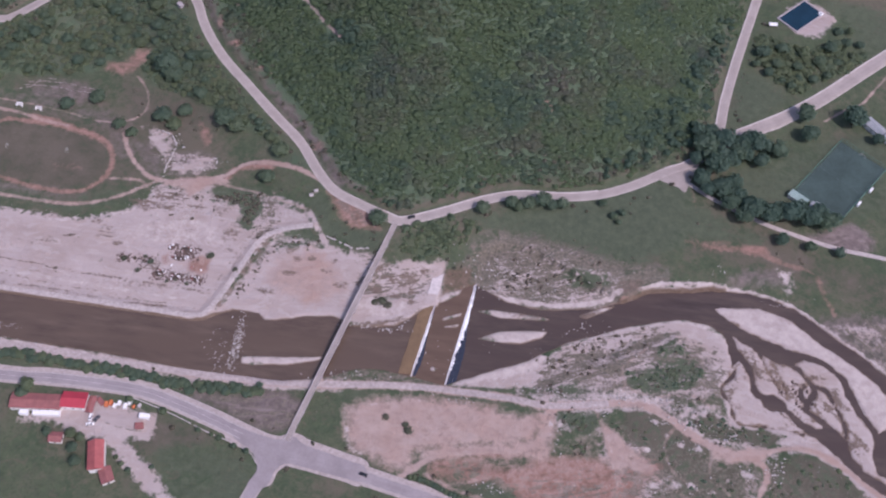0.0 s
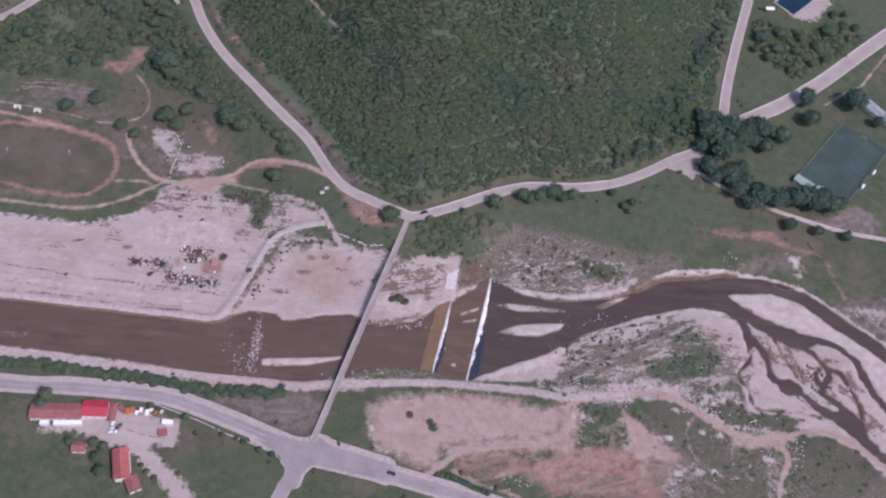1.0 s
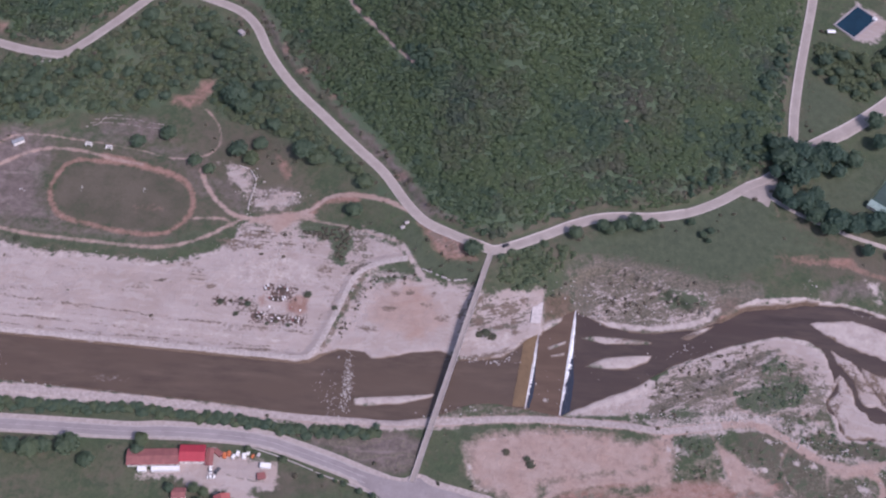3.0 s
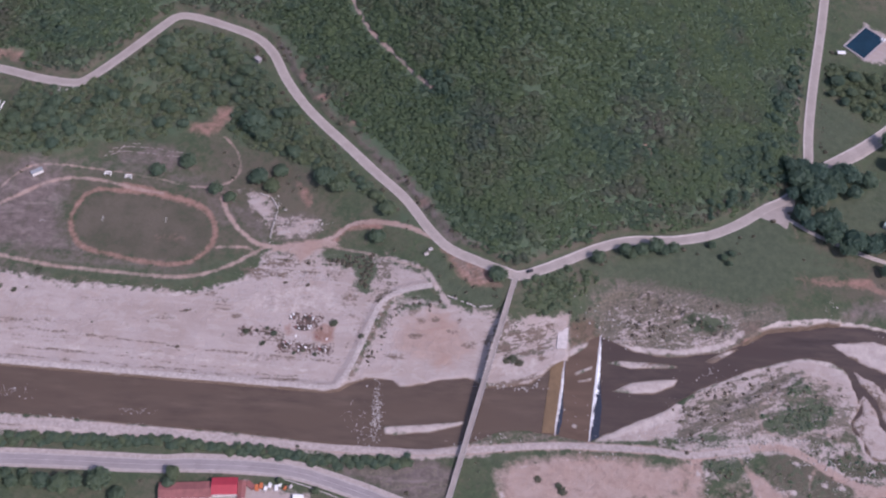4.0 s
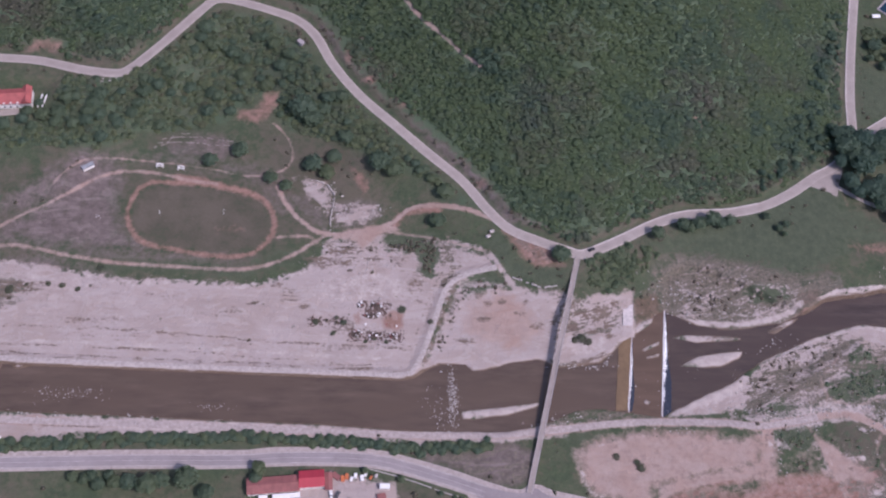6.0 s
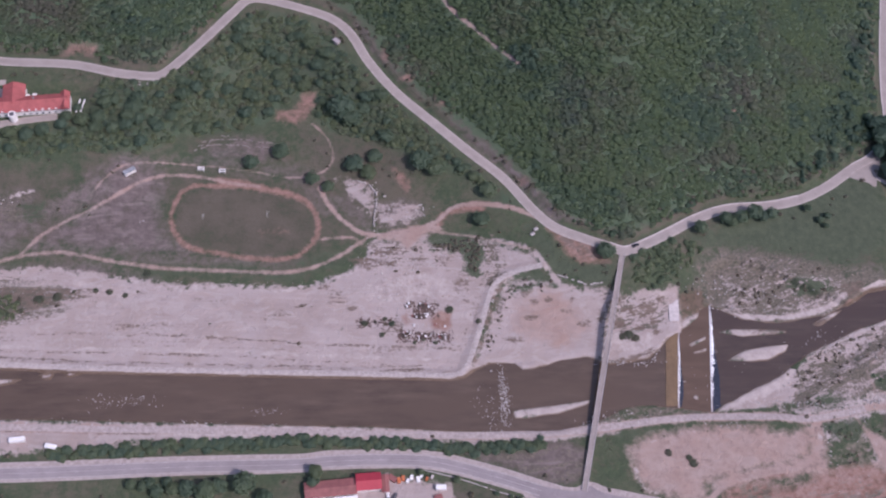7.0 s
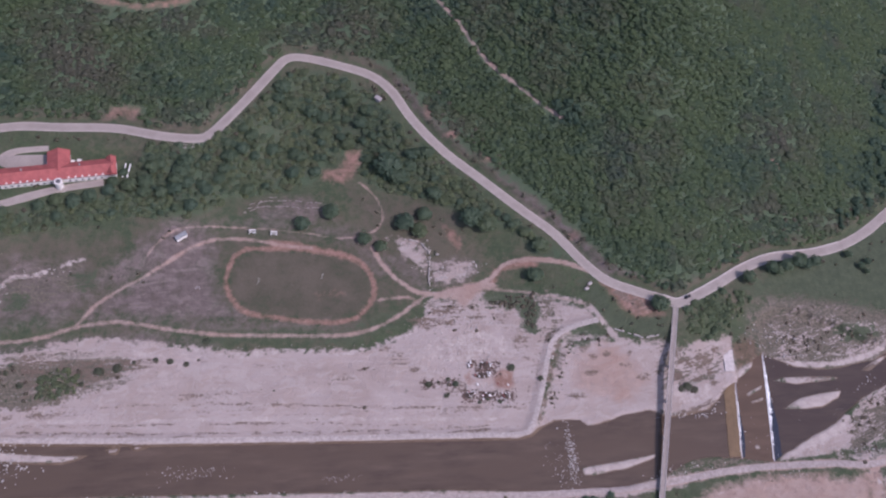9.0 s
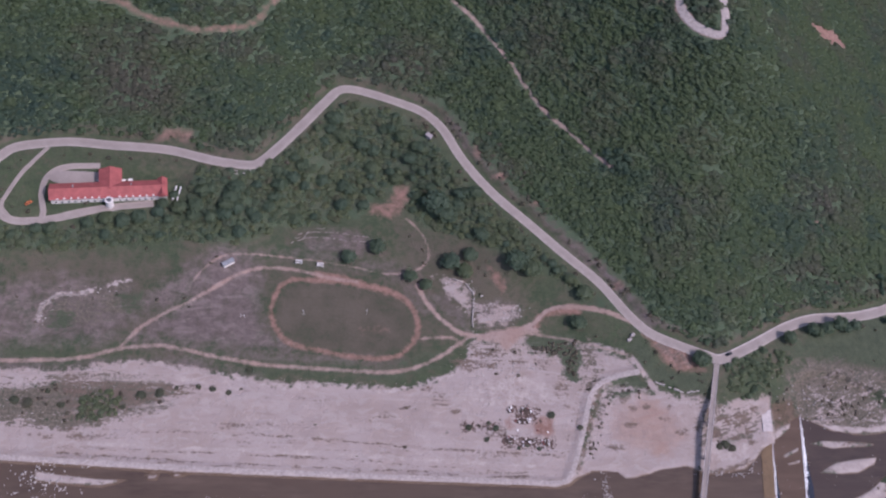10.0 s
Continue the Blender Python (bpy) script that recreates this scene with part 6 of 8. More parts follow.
def build_shrubs():
    rows, rng = [], np.random.RandomState(23)

    def field(poly, gap, r0, r1, chance, tint, seed, inset=1.0, clump=0.0):
        P = np.array(poly)
        x, y, _ = scatter(P[:, 0].min(), P[:, 0].max(), P[:, 1].min(), P[:, 1].max(), gap, seed)
        n = value_noise(x, y, 11, seed)
        ok = (area(x, y, list(poly)) > inset) & (rng.rand(len(x)) < chance) & (n > clump) & (river(x, y) < -1)
        for u, v in zip(x[ok], y[ok]):
            r = rng.uniform(r0, r1)
            rows.append((u, v, float(ground_z(u, v)) + r * 0.15, r, rng.uniform(0.35, 0.6), min(1, max(0, tint + rng.uniform(-0.3, 0.3)))))

    field([(-16, 80), (0, 84), (26, 100), (10, 92), (4, 76), (-4, 70)], 3.5, 0.6, 1.5, 0.5, 0.3, 5)
    field(SCRUB_W, 4.5, 0.5, 1.6, 0.25, 0.6, 6, 0, 0.42)
    field(SCRUB_E, 6, 0.3, 0.7, 0.16, 0.9, 7, 0, 0.52)
    field(GRAVEL_E, 4.5, 0.3, 0.7, 0.2, 0.8, 8, 2, 0.52)
    field(GREEN_E, 3.4, 0.4, 1.1, 0.45, 0.25, 9, 1, 0.4)
    field(GREEN_M, 2.6, 0.8, 1.7, 0.7, 0.2, 10, 0.3)
    field([(-157, 122), (-90, 118), (-86, 104), (-122, 104), (-140, 112)], 6, 0.5, 1.2, 0.15, 0.4, 12)
    field([(-116, 26), (-104, 86), (-60, 82), (-20, 72), (-20, 46), (-60, 40)], 8, 0.3, 0.8, 0.08, 0.8, 13, 0, 0.5)
    field([(-330, 60), (-160, 108), (-130, 108), (-140, 34), (-330, 36)], 11, 0.3, 0.8, 0.3, 0.8, 14, 0, 0.5)
    field([(-480, 168), (-350, 168), (-340, 140), (-400, 110), (-490, 104)], 6.0, 0.6, 1.5, 0.16, 0.4, 15, 0, 0.4)
    field([(-240, 200), (-180, 185), (-140, 160), (-140, 140), (-215, 140)], 8, 0.7, 1.6, 0.2, 0.3, 16, 0, 0.4)
    field([(60, -4), (160, 5), (240, -36), (200, -80), (100, -70), (70, -30)], 5.5, 0.4, 1.0, 0.1, 0.5, 18, 0, 0.52)
    field([(-60, -9), (60, -6), (60, -11), (-40, -15), (-55, -24), (-75, -38)], 4.4, 0.4, 0.9, 0.25, 0.4, 19, 0)
    field([(-131, 42), (-127, 42), (-113, 80), (-104, 87), (-100, 85), (-111, 76), (-123, 42)], 2.2, 0.4, 1.1, 0.6, 0.7, 22, 0)
    field([(-107, 120), (-86, 118), (-63, 92), (-48, 90), (-50, 77), (-73, 79), (-88, 97), (-101, 110)], 3.4, 0.5, 1.4, 0.3, 0.2, 24, 0)
    field([(20, 100), (130, 150), (135, 100), (100, 84), (60, 96)], 9, 0.4, 1.1, 0.12, 0.4, 20, 0, 0.45)
    field([(135, 100), (140, 140), (250, 118), (290, 60), (240, 70), (200, 92)], 8, 0.4, 1.2, 0.18, 0.5, 21, 0, 0.45)
    field([(-200, 284), (-186, 283), (-158, 236), (-118, 179), (-83, 133), (-63, 120), (-75, 116), (-110, 158), (-150, 205), (-190, 245), (-205, 268)], 3.6, 0.7, 1.9, 0.42, 0.15, 25, 0, 0.4)
    field([(-20, 128), (30, 142), (80, 148), (120, 172), (112, 182), (70, 168), (20, 166), (-20, 150)], 4.2, 0.7, 1.8, 0.4, 0.5, 26, 0, 0.4)
    def tufts(cx, cy, sx, sy, n, r0, r1, tint=0.1, dull=0.3):
        for _ in range(n):
            u, v, r = cx + rng.normal() * sx, cy + rng.normal() * sy, rng.uniform(r0, r1)
            if river(np.array([u]), np.array([v]))[0] < -0.6:
                rows.append((u, v, float(ground_z(u, v)) + r * 0.02, r, rng.uniform(0.2, 0.4), max(0, tint + rng.uniform(-0.2, 0.2)), max(0, dull + rng.uniform(-0.3, 0.3))))

    for cx, cy, sx, sy, n in ((29.5, 80, 4, 1.6, 26), (35, 75, 5, 1.4, 30), (33, 67, 4, 1, 22), (41, 70, 5, 1.6, 30), (48, 74, 5, 2, 26), (62, 79, 6, 2, 26), (74, 77, 5, 2, 22), (52, 88, 10, 4, 40), (83, 35, 5, 2, 26), (76, 33, 4, 1.6, 22),
            (94, 43, 5, 2, 22), (103, 47, 5, 1.6, 20), (63, 20, 5, 2, 26), (70, 19, 5, 2, 26), (57, 23, 4, 2, 20), (115, 46, 4, 2, 16), (94, 32, 5, 2, 20), (104, 39, 4, 2, 16), (84, 25, 6, 2.4, 26), (66, 6, 5, 2, 22),
            (135, 3, 4, 4, 26), (150, -5, 6, 4, 30), (-22, 70, 2, 3, 14), 
            (-43, 47.5, 4, 1.6, 26), (-128, 50, 1.6, 8, 26), (-121, 72, 1.4, 6, 22), (-100, 82, 6, 2, 30), (-385, 71, 5, 2, 26), (-430, 66, 10, 4, 50), (-350, 78, 12, 1.4, 18), (-184, 105, 7, 4, 24), (-168, 98, 6, 3, 22),
            (-199, 57, 2, 1, 12), (-189, 58, 3, 1.2, 18), (-189.5, 49.6, 2, 1, 10), (-239, 42, 6, 1, 12), (-290, 49, 10, 1.2, 14), (-228, 68, 9, 5, 12), (70, -10, 5, 3, 30), (80, -19, 3, 2, 16), (76, -31, 5, 2, 22)):
        tufts(cx, cy, sx * 1.3, sy * 1.3, n // 5, 0.5, 1.6, 0.8, 0.7)
    for line, half, gap in ((MAIN, 7.5, 3.4), (ROAD_S, 9, 7), (LANE, 5.5, 5)):
        P = spline([p[:2] for p in line], gap)
        tan = np.gradient(P, axis=0)
        for p, t in zip(P, tan):
            for sgn in (-1, 1):
                if rng.rand() < 0.3 and -545 < p[0] < 220:
                    o = half * rng.uniform(0.9, 1.6) * sgn / np.linalg.norm(t)
                    u, v, r = p[0] - t[1] * o, p[1] + t[0] * o, rng.uniform(0.5, 1.7)
                    rows.append((u, v, float(ground_z(u, v)) + r * 0.35, r, 0.9, rng.uniform(0.2, 0.9)))
    joined("shrubs", [crown_shape(400 + k, 1, 17, 0.42, 0.3) for k in range(6)], rows, M_SHRUB, "low green and brown shrubs scattered over the valley", "shrubs", 3)


build_shrubs()


# ---- stones ----
def build_stones():
    rng = np.random.RandomState(31)
    shapes = []
    for k in range(5):
        v = ICO_V * rng.uniform(0.65, 1.25, (len(ICO_V), 1)) * np.array([1.2, 0.9, 0.6])
        shapes.append((v, ICO_F))
    rows = []

    def strew(cx, cy, sx, sy, n, r0, r1, on_water=None):
        for _ in range(n):
            x, y, r = cx + rng.normal() * sx, cy + rng.normal() * sy, r0 + (r1 - r0) * rng.rand() ** 2
            z = float(ground_z(x, y)) if on_water is None else max(on_water, float(ground_z(x, y)))
            rows.append((x, y, z + r * 0.2, r, 1.0, 0.0))

    strew(-120, 10, 1.5, 8.5, 260, 0.2, 0.6, -0.78)
    strew(-128, 2, 4.5, 7, 60, 0.2, 0.5, -0.72)
    # these stones at the west end stand in for river foam
    strew(-430, 22, 9, 6, 130, 0.3, 0.9, -0.72)
    strew(-330, 10.5, 10, 2.2, 110, 0.15, 0.5, -0.74)
    strew(-252, 3, 6, 1.2, 40, 0.15, 0.4, -0.76)
    strew(76, 46, 5, 2, 9, 0.3, 0.7, -2.1)
    strew(188, 79, 5, 2, 12, 0.2, 0.5, -2.1)
    strew(30, 25, 14, 9, 10, 0.2, 0.4, -2.12)
    strew(-4, 20, 5, 14, 14, 0.2, 0.6, -1.42)
    strew(80, 58, 18, 8, 7, 0.2, 0.4, -2.12)
    for cx, cy, sx, sy, n in ((46, 5, 10, 2.2, 40), (70, 1, 8, 1.6, 20), (62, -26, 2.5, 5, 10), (154, 96, 3, 3, 14), (-250, -5, 4, 0.8, 20), (-49, 0, 2, 1.2, 12),
            (110, 7, 9, 1.5, 40), (95, 5, 6, 1.5, 30), (134, -6, 8, 2, 40), (125, 4, 6, 2, 40), (160, -8, 8, 3, 25), (-166, 68, 5, 2, 36), (-162, 47, 7, 2.5, 70),
            (-174, 60, 2, 4, 15), (-155, 46, 2, 2, 40), (155, -12, 8, 4, 30),):
        strew(cx, cy, sx, sy, n, 0.15, 0.75)
    for cx, cy, sx, sy, n in ((182, -25, 3, 4, 45), (82, -10, 8, 6, 10), (33, -58, 5, 2, 16), (-191.5, 136, 0.9, 9, 60), (-178, 131, 8, 4, 30), (-203, 152, 4, 3, 20),
            (-445, 124, 2, 4, 20), (-424, 137, 8, 1.5, 20), (-45, -4, 8, 2, 16), (12, 80, 9, 5, 60), (-338, 222, 4, 2.5, 30), (120, -36, 16, 8, 14), (-320, -4, 40, 2.5, 120),
            (-180, 90, 14, 12, 120),):
        strew(cx, cy, sx, sy, n, 0.15, 0.75)
    for cx, cy, sx, sy, n in ((44, 3.5, 8, 2, 30), (60, 1.5, 8, 2.4, 40), (78, 1, 8, 2.2, 36), (96, 5, 9, 2.4, 50), (114, 7, 6, 2.6, 40), (62, -16, 2, 5, 24), (85, -4, 4, 2, 30), (9, -8.5, 4, 1, 30), (-5, -4.3, 5, 0.7, 25),
            (117, -7, 2, 1.5, 25), (131, -19, 3, 2, 30), (140, -20, 2.5, 1.5, 25), (150, -14, 3, 1.2, 30), (181, -28, 2.4, 3, 60), (127, -42, 4, 3, 40), (137, -41, 3, 2, 30), (166, -31, 3, 3, 30), (116, -44, 3, 3, 30),
            (30, -56.5, 6, 1.4, 40), (26, 66, 12, 2, 60), (40, 72, 14, 6, 90), (62, 74, 16, 5, 70), (30, 82, 10, 6, 60), (84, 40, 18, 5, 70), (66, 22, 10, 5, 60), (-45, 31, 10, 1.2, 90), (-30, 37, 4, 2, 40), (-130, 46, 2, 12, 60), (-124, 66, 2, 8, 50),
            (24, 40, 10, 8, 6), (60, 46, 12, 5, 5), (-186, 104, 9, 5, 70), (-172, 96, 8, 4, 60), (-182, 132, 8, 5, 40), (-168, 131, 6, 4, 30), (-60, -1, 6, 1.6, 24), (-72, -6, 5, 1, 20)):
        strew(cx, cy, sx, sy, n // 2, 0.15, 0.7, float(water_level(cx, cy)))
    for _ in range(900):
        x, y = rng.uniform(-480, -140), rng.uniform(30, 85)
        rows.append((x, y, float(ground_z(x, y)) + 0.05, rng.uniform(0.12, 0.35), 1.0, 0.0))
    for _ in range(260):
        x, y = rng.uniform(60, 260), rng.uniform(-50, 90)
        if river(np.array([x]), np.array([y]))[0] < -1:
            rows.append((x, y, float(ground_z(x, y)) + 0.05, rng.uniform(0.12, 0.35), 1.0, 0.0))
    joined("stones", shapes, rows, M_ROCK, "pale limestone boulders and rubble on the river flats, some standing in for foam", "stones", 5)


build_stones()


# ---- bridge ----
def build_bridge():
    a, b = Vector((-80.2, -45.0, 0.3)), Vector((-42.4, 98.5, 8.45))
    flat = Vector((b.x - a.x, b.y - a.y, 0))
    length = flat.length
    turn = math.atan2(flat.y, flat.x)
    rise = b.z - a.z
    t = thing("bridge", pose(a.x, a.y, 0, 0, 0, math.degrees(turn)), "long narrow grey concrete road bridge over the river", "bridge")

    def deck_z(u):
        return a.z + rise * (u / length) + 0.25

    def sweep(name, y0, y1, lo, hi, mat, lab=""):
        verts, faces = [], []
        n = 48
        for i in range(n + 1):
            u = length * i / n
            z = deck_z(u)
            verts += [(u, y0, z + lo), (u, y1, z + lo), (u, y1, z + hi), (u, y0, z + hi)]
        for i in range(n):
            for k in range(4):
                p, q = i * 4 + k, i * 4 + (k + 1) % 4
                faces.append((p, p + 4, q + 4, q))
        faces += [(0, 1, 2, 3), (n * 4 + 3, n * 4 + 2, n * 4 + 1, n * 4)]
        return obj(name, verts, faces, mat, t, lab)

    sweep("deck", -1.62, 1.62, -0.4, 0.0, M_CONCRETE)
    sweep("roadway", -1.28, 1.28, 0.003, 0.06, M_ASPHALT, "worn grey asphalt surface")
    for y0, y1 in ((-1.62, -1.34), (1.34, 1.62)):
        sweep("kerb", y0, y1, 0.003, 0.22, M_PALE, "pale concrete kerb")
    for y in (-1.0, 1.0):
        sweep("girder", y - 0.25, y + 0.25, -1.1, -0.403, M_CONCRETE)
    for y in (-1.55, 1.55):
        rail = sweep("railing", y - 0.04, y + 0.04, 1.0, 1.1, M_DARKMETAL, "grey steel railing")
        bm = bmesh.new()
        box(bm, 0, y, 0.6, 0.1, 0.08, 0.8)
        first = part("post", bm, M_DARKMETAL, rail)
        for i in range(50):
            u = 1 + i * (length - 2) / 49
            post = first if i == 0 else new("post", first.data)
            post.parent = rail
            post.location = (u, 0, deck_z(u))
    for u in np.linspace(18, length - 16, 6):
        w = t.matrix_basis @ Vector((u, 0, 0))
        g = min(float(ground_z(w.x, w.y)), -1.0) - 1.0
        top = deck_z(u) - 1.1
        if top - g < 1:
            continue
        bm = bmesh.new()
        box(bm, u, 0, top - 0.35, 1.3, 3.3, 0.7, 0.05)
        box(bm, u, 0, (g + top - 0.7) / 2, 0.9, 2.4, top - 0.7 - g, 0.25)
        part("pier", bm, M_CONCRETE, t)
    for u in (1.0, length - 1.0):
        bm = bmesh.new()
        box(bm, u, 0, deck_z(u) - 1.85, 2.6, 4.0, 2.7, 0.06)
        part("abutment", bm, M_CONCRETE, t)


build_bridge()


# ---- weirs ----
def build_weir(k, south, north, level, drop, foam_from, foam_to, wide):
    (ax, ay), (bx, by) = south, north
    length = math.hypot(bx - ax, by - ay)
    turn = math.atan2(by - ay, bx - ax)
    t = thing("weir", pose(ax, ay, 0, 0, 0, math.degrees(turn)), "low concrete weir with white water along its crest", "weir", "river weirs")
    bm = bmesh.new()
    n = int(length / 5)
    for i in range(n):
        u = (i + 0.5) * length / n
        box(bm, u, 0, level - 0.65, length / n, 0.9, 1.45, 0.04)
    part("crest_wall", bm, M_CONCRETE, t)
    rng = np.random.RandomState(60 + k)
    steps = int((foam_to - foam_from) / 0.35)
    u = np.linspace(foam_from, foam_to, steps)
    w = wide * (0.45 + 0.9 * np.convolve(rng.rand(steps + 6), np.ones(7) / 7, "valid") * 1.1 - 0.45 + 0.5 * rng.rand(steps)) * np.clip(np.sin(np.pi * (u - foam_from) / (foam_to - foam_from)) * 1.6, 0.15, 1) * (1 - 0.6 * (u - foam_from) / (foam_to - foam_from)) + 0.25
    verts, faces = [], []
    for i in range(steps):
        for f in (0.0, 0.25, 0.6, 1.0):
            verts.append((u[i], 0.45 - f * (0.6 + w[i]), level + 0.13 + 0.05 * rng.rand() - drop * 0.92 * f ** 1.3))
    for i in range(steps - 1):
        for j in range(3):
            p = i * 4 + j
            faces.append((p, p + 4, p + 5, p + 1))
    obj("white_water", verts, faces, M_FOAM, t, "white foaming water spilling over")
    # sheet below the crest, coloured dark blue for shade and sky reflection
    verts, faces = [], []
    dark = wide * 1.4
    for i in range(0, steps, 3):
        share = (u[i] - foam_from) / (foam_to - foam_from)
        taper = min(1.0, (1.0 if k else 0.55) + 2.4 * share) * max(0.02, 1 - max(0.0, share - 0.32) / 0.42) + 0.08 * rng.rand()
        for f in (0.0, 0.3, 0.65, 1.0):
            verts.append((u[i], 0.4 - f * (1.2 + dark * taper), level + 0.07 - drop * f ** 0.9 - 0.03))
    m = len(verts) // 4
    for i in range(m - 1):
        for j in range(3):
            p = i * 4 + j
            faces.append((p, p + 4, p + 5, p + 1))
    obj("water_chute", verts, faces, M_CHUTE, t, "smooth water sliding down, shade and sky reflection put into its dark blue")
    return t


build_weir(0, WEIRS[0][0], WEIRS[0][1], -0.7, 0.72, 1.0, 44.5, 1.5)
build_weir(1, WEIRS[1][0], WEIRS[1][1], -1.4, 0.72, 1.0, 69.0, 3.0)


def build_sill():
    verts, faces = [], []
    f = weir_x(0)
    ys = np.linspace(3.5, 56, 22)
    for y in ys:
        w = 7.2 if y < 44 else 5.4
        for g in (0, 0.5, 1):
            verts.append((f(y) - 0.5 - g * w + 0.15 * math.sin(y * 2.1 + g), y, -0.66))
    for i in range(len(ys) - 1):
        for j in range(2):
            p = i * 3 + j
            faces.append((p, p + 3, p + 4, p + 1))
    ob = obj("weir_apron", verts, faces, M_SILT)
    so = ob.modifiers.new("thick", "SOLIDIFY")
    so.thickness, so.offset = 0.4, 0
    tagged(ob, "silted ochre concrete apron just under the water", "apron")
    bm = bmesh.new()
    P = [(-15.5, 71), (-9.2, 74), (-11.2, 57), (-17.2, 57)]
    vs = [bm.verts.new((x, y, z)) for z in (-0.8, 0.55) for x, y in P]
    bm.faces.new(vs[:4])
    bm.faces.new(vs[4:][::-1])
    for i in range(4):
        bm.faces.new((vs[i], vs[(i + 1) % 4], vs[4 + (i + 1) % 4], vs[4 + i]))
    bmesh.ops.recalc_face_normals(bm, faces=bm.faces)
    ob = new("weir_slab", bpy.data.meshes.new("weir_slab"))
    bm.to_mesh(ob.data)
    bm.free()
    ob.data.materials.append(M_PALE)
    tagged(ob, "dry pale concrete slab at the weir's end", "slab")


build_sill()


# ---- buildings ----
def gable(bm, cx, cy, sx, sy, z, rise, over=0.5, along="x", thick=0.25):
    """A solid gabled roof over a block of that centre and size."""
    hx, hy = sx / 2 + over, sy / 2 + over
    if along == "x":
        pts = [(-hx, -hy, 0), (hx, -hy, 0), (hx, hy, 0), (-hx, hy, 0), (-hx, 0, rise), (hx, 0, rise)]
    else:
        pts = [(hx, -hy, 0), (hx, hy, 0), (-hx, hy, 0), (-hx, -hy, 0), (0, -hy, rise), (0, hy, rise)]
    lo = [bm.verts.new((cx + p[0], cy + p[1], z + p[2] - (thick if i < 4 else 0))) for i, p in enumerate(pts)]
    up = [bm.verts.new((cx + p[0], cy + p[1], z + p[2])) for i, p in enumerate(pts[:4])]
    a, b, c, d, e, f = lo
    A, B, C, D = up
    for face in ((A, B, f, e), (C, D, e, f), (D, A, e), (B, C, f), (a, b, B, A), (b, c, C, B), (c, d, D, C), (d, a, A, D), (d, c, b, a)):
        bm.faces.new(face)
    return bm


def window_on(parent, x, y, z, w, h, face):
    """A framed pane on a wall that faces south, north, east or west."""
    win = bmesh.new()
    t = 0.12
    flat = face in "ns"
    out = {"s": (0, -1), "n": (0, 1), "e": (1, 0), "w": (-1, 0)}[face]
    for du, dz, su, sz in ((0, h / 2, w + t, t), (0, -h / 2, w + t, t), (-w / 2, 0, t, h), (w / 2, 0, t, h)):
        if flat:
            box(win, x + du, y + out[1] * 0.05, z + dz, su, 0.14, sz)
        else:
            box(win, x + out[0] * 0.05, y + du, z + dz, 0.14, su, sz)
    win = part("window", win, M_WHITEPAINT, parent, "white window frame")
    pane = bmesh.new()
    if flat:
        box(pane, x, y + out[1] * 0.03, z, w - t, 0.05, h - t)
    else:
        box(pane, x + out[0] * 0.03, y, z, 0.05, w - t, h - t)
    part("pane", pane, M_GLASS, win)


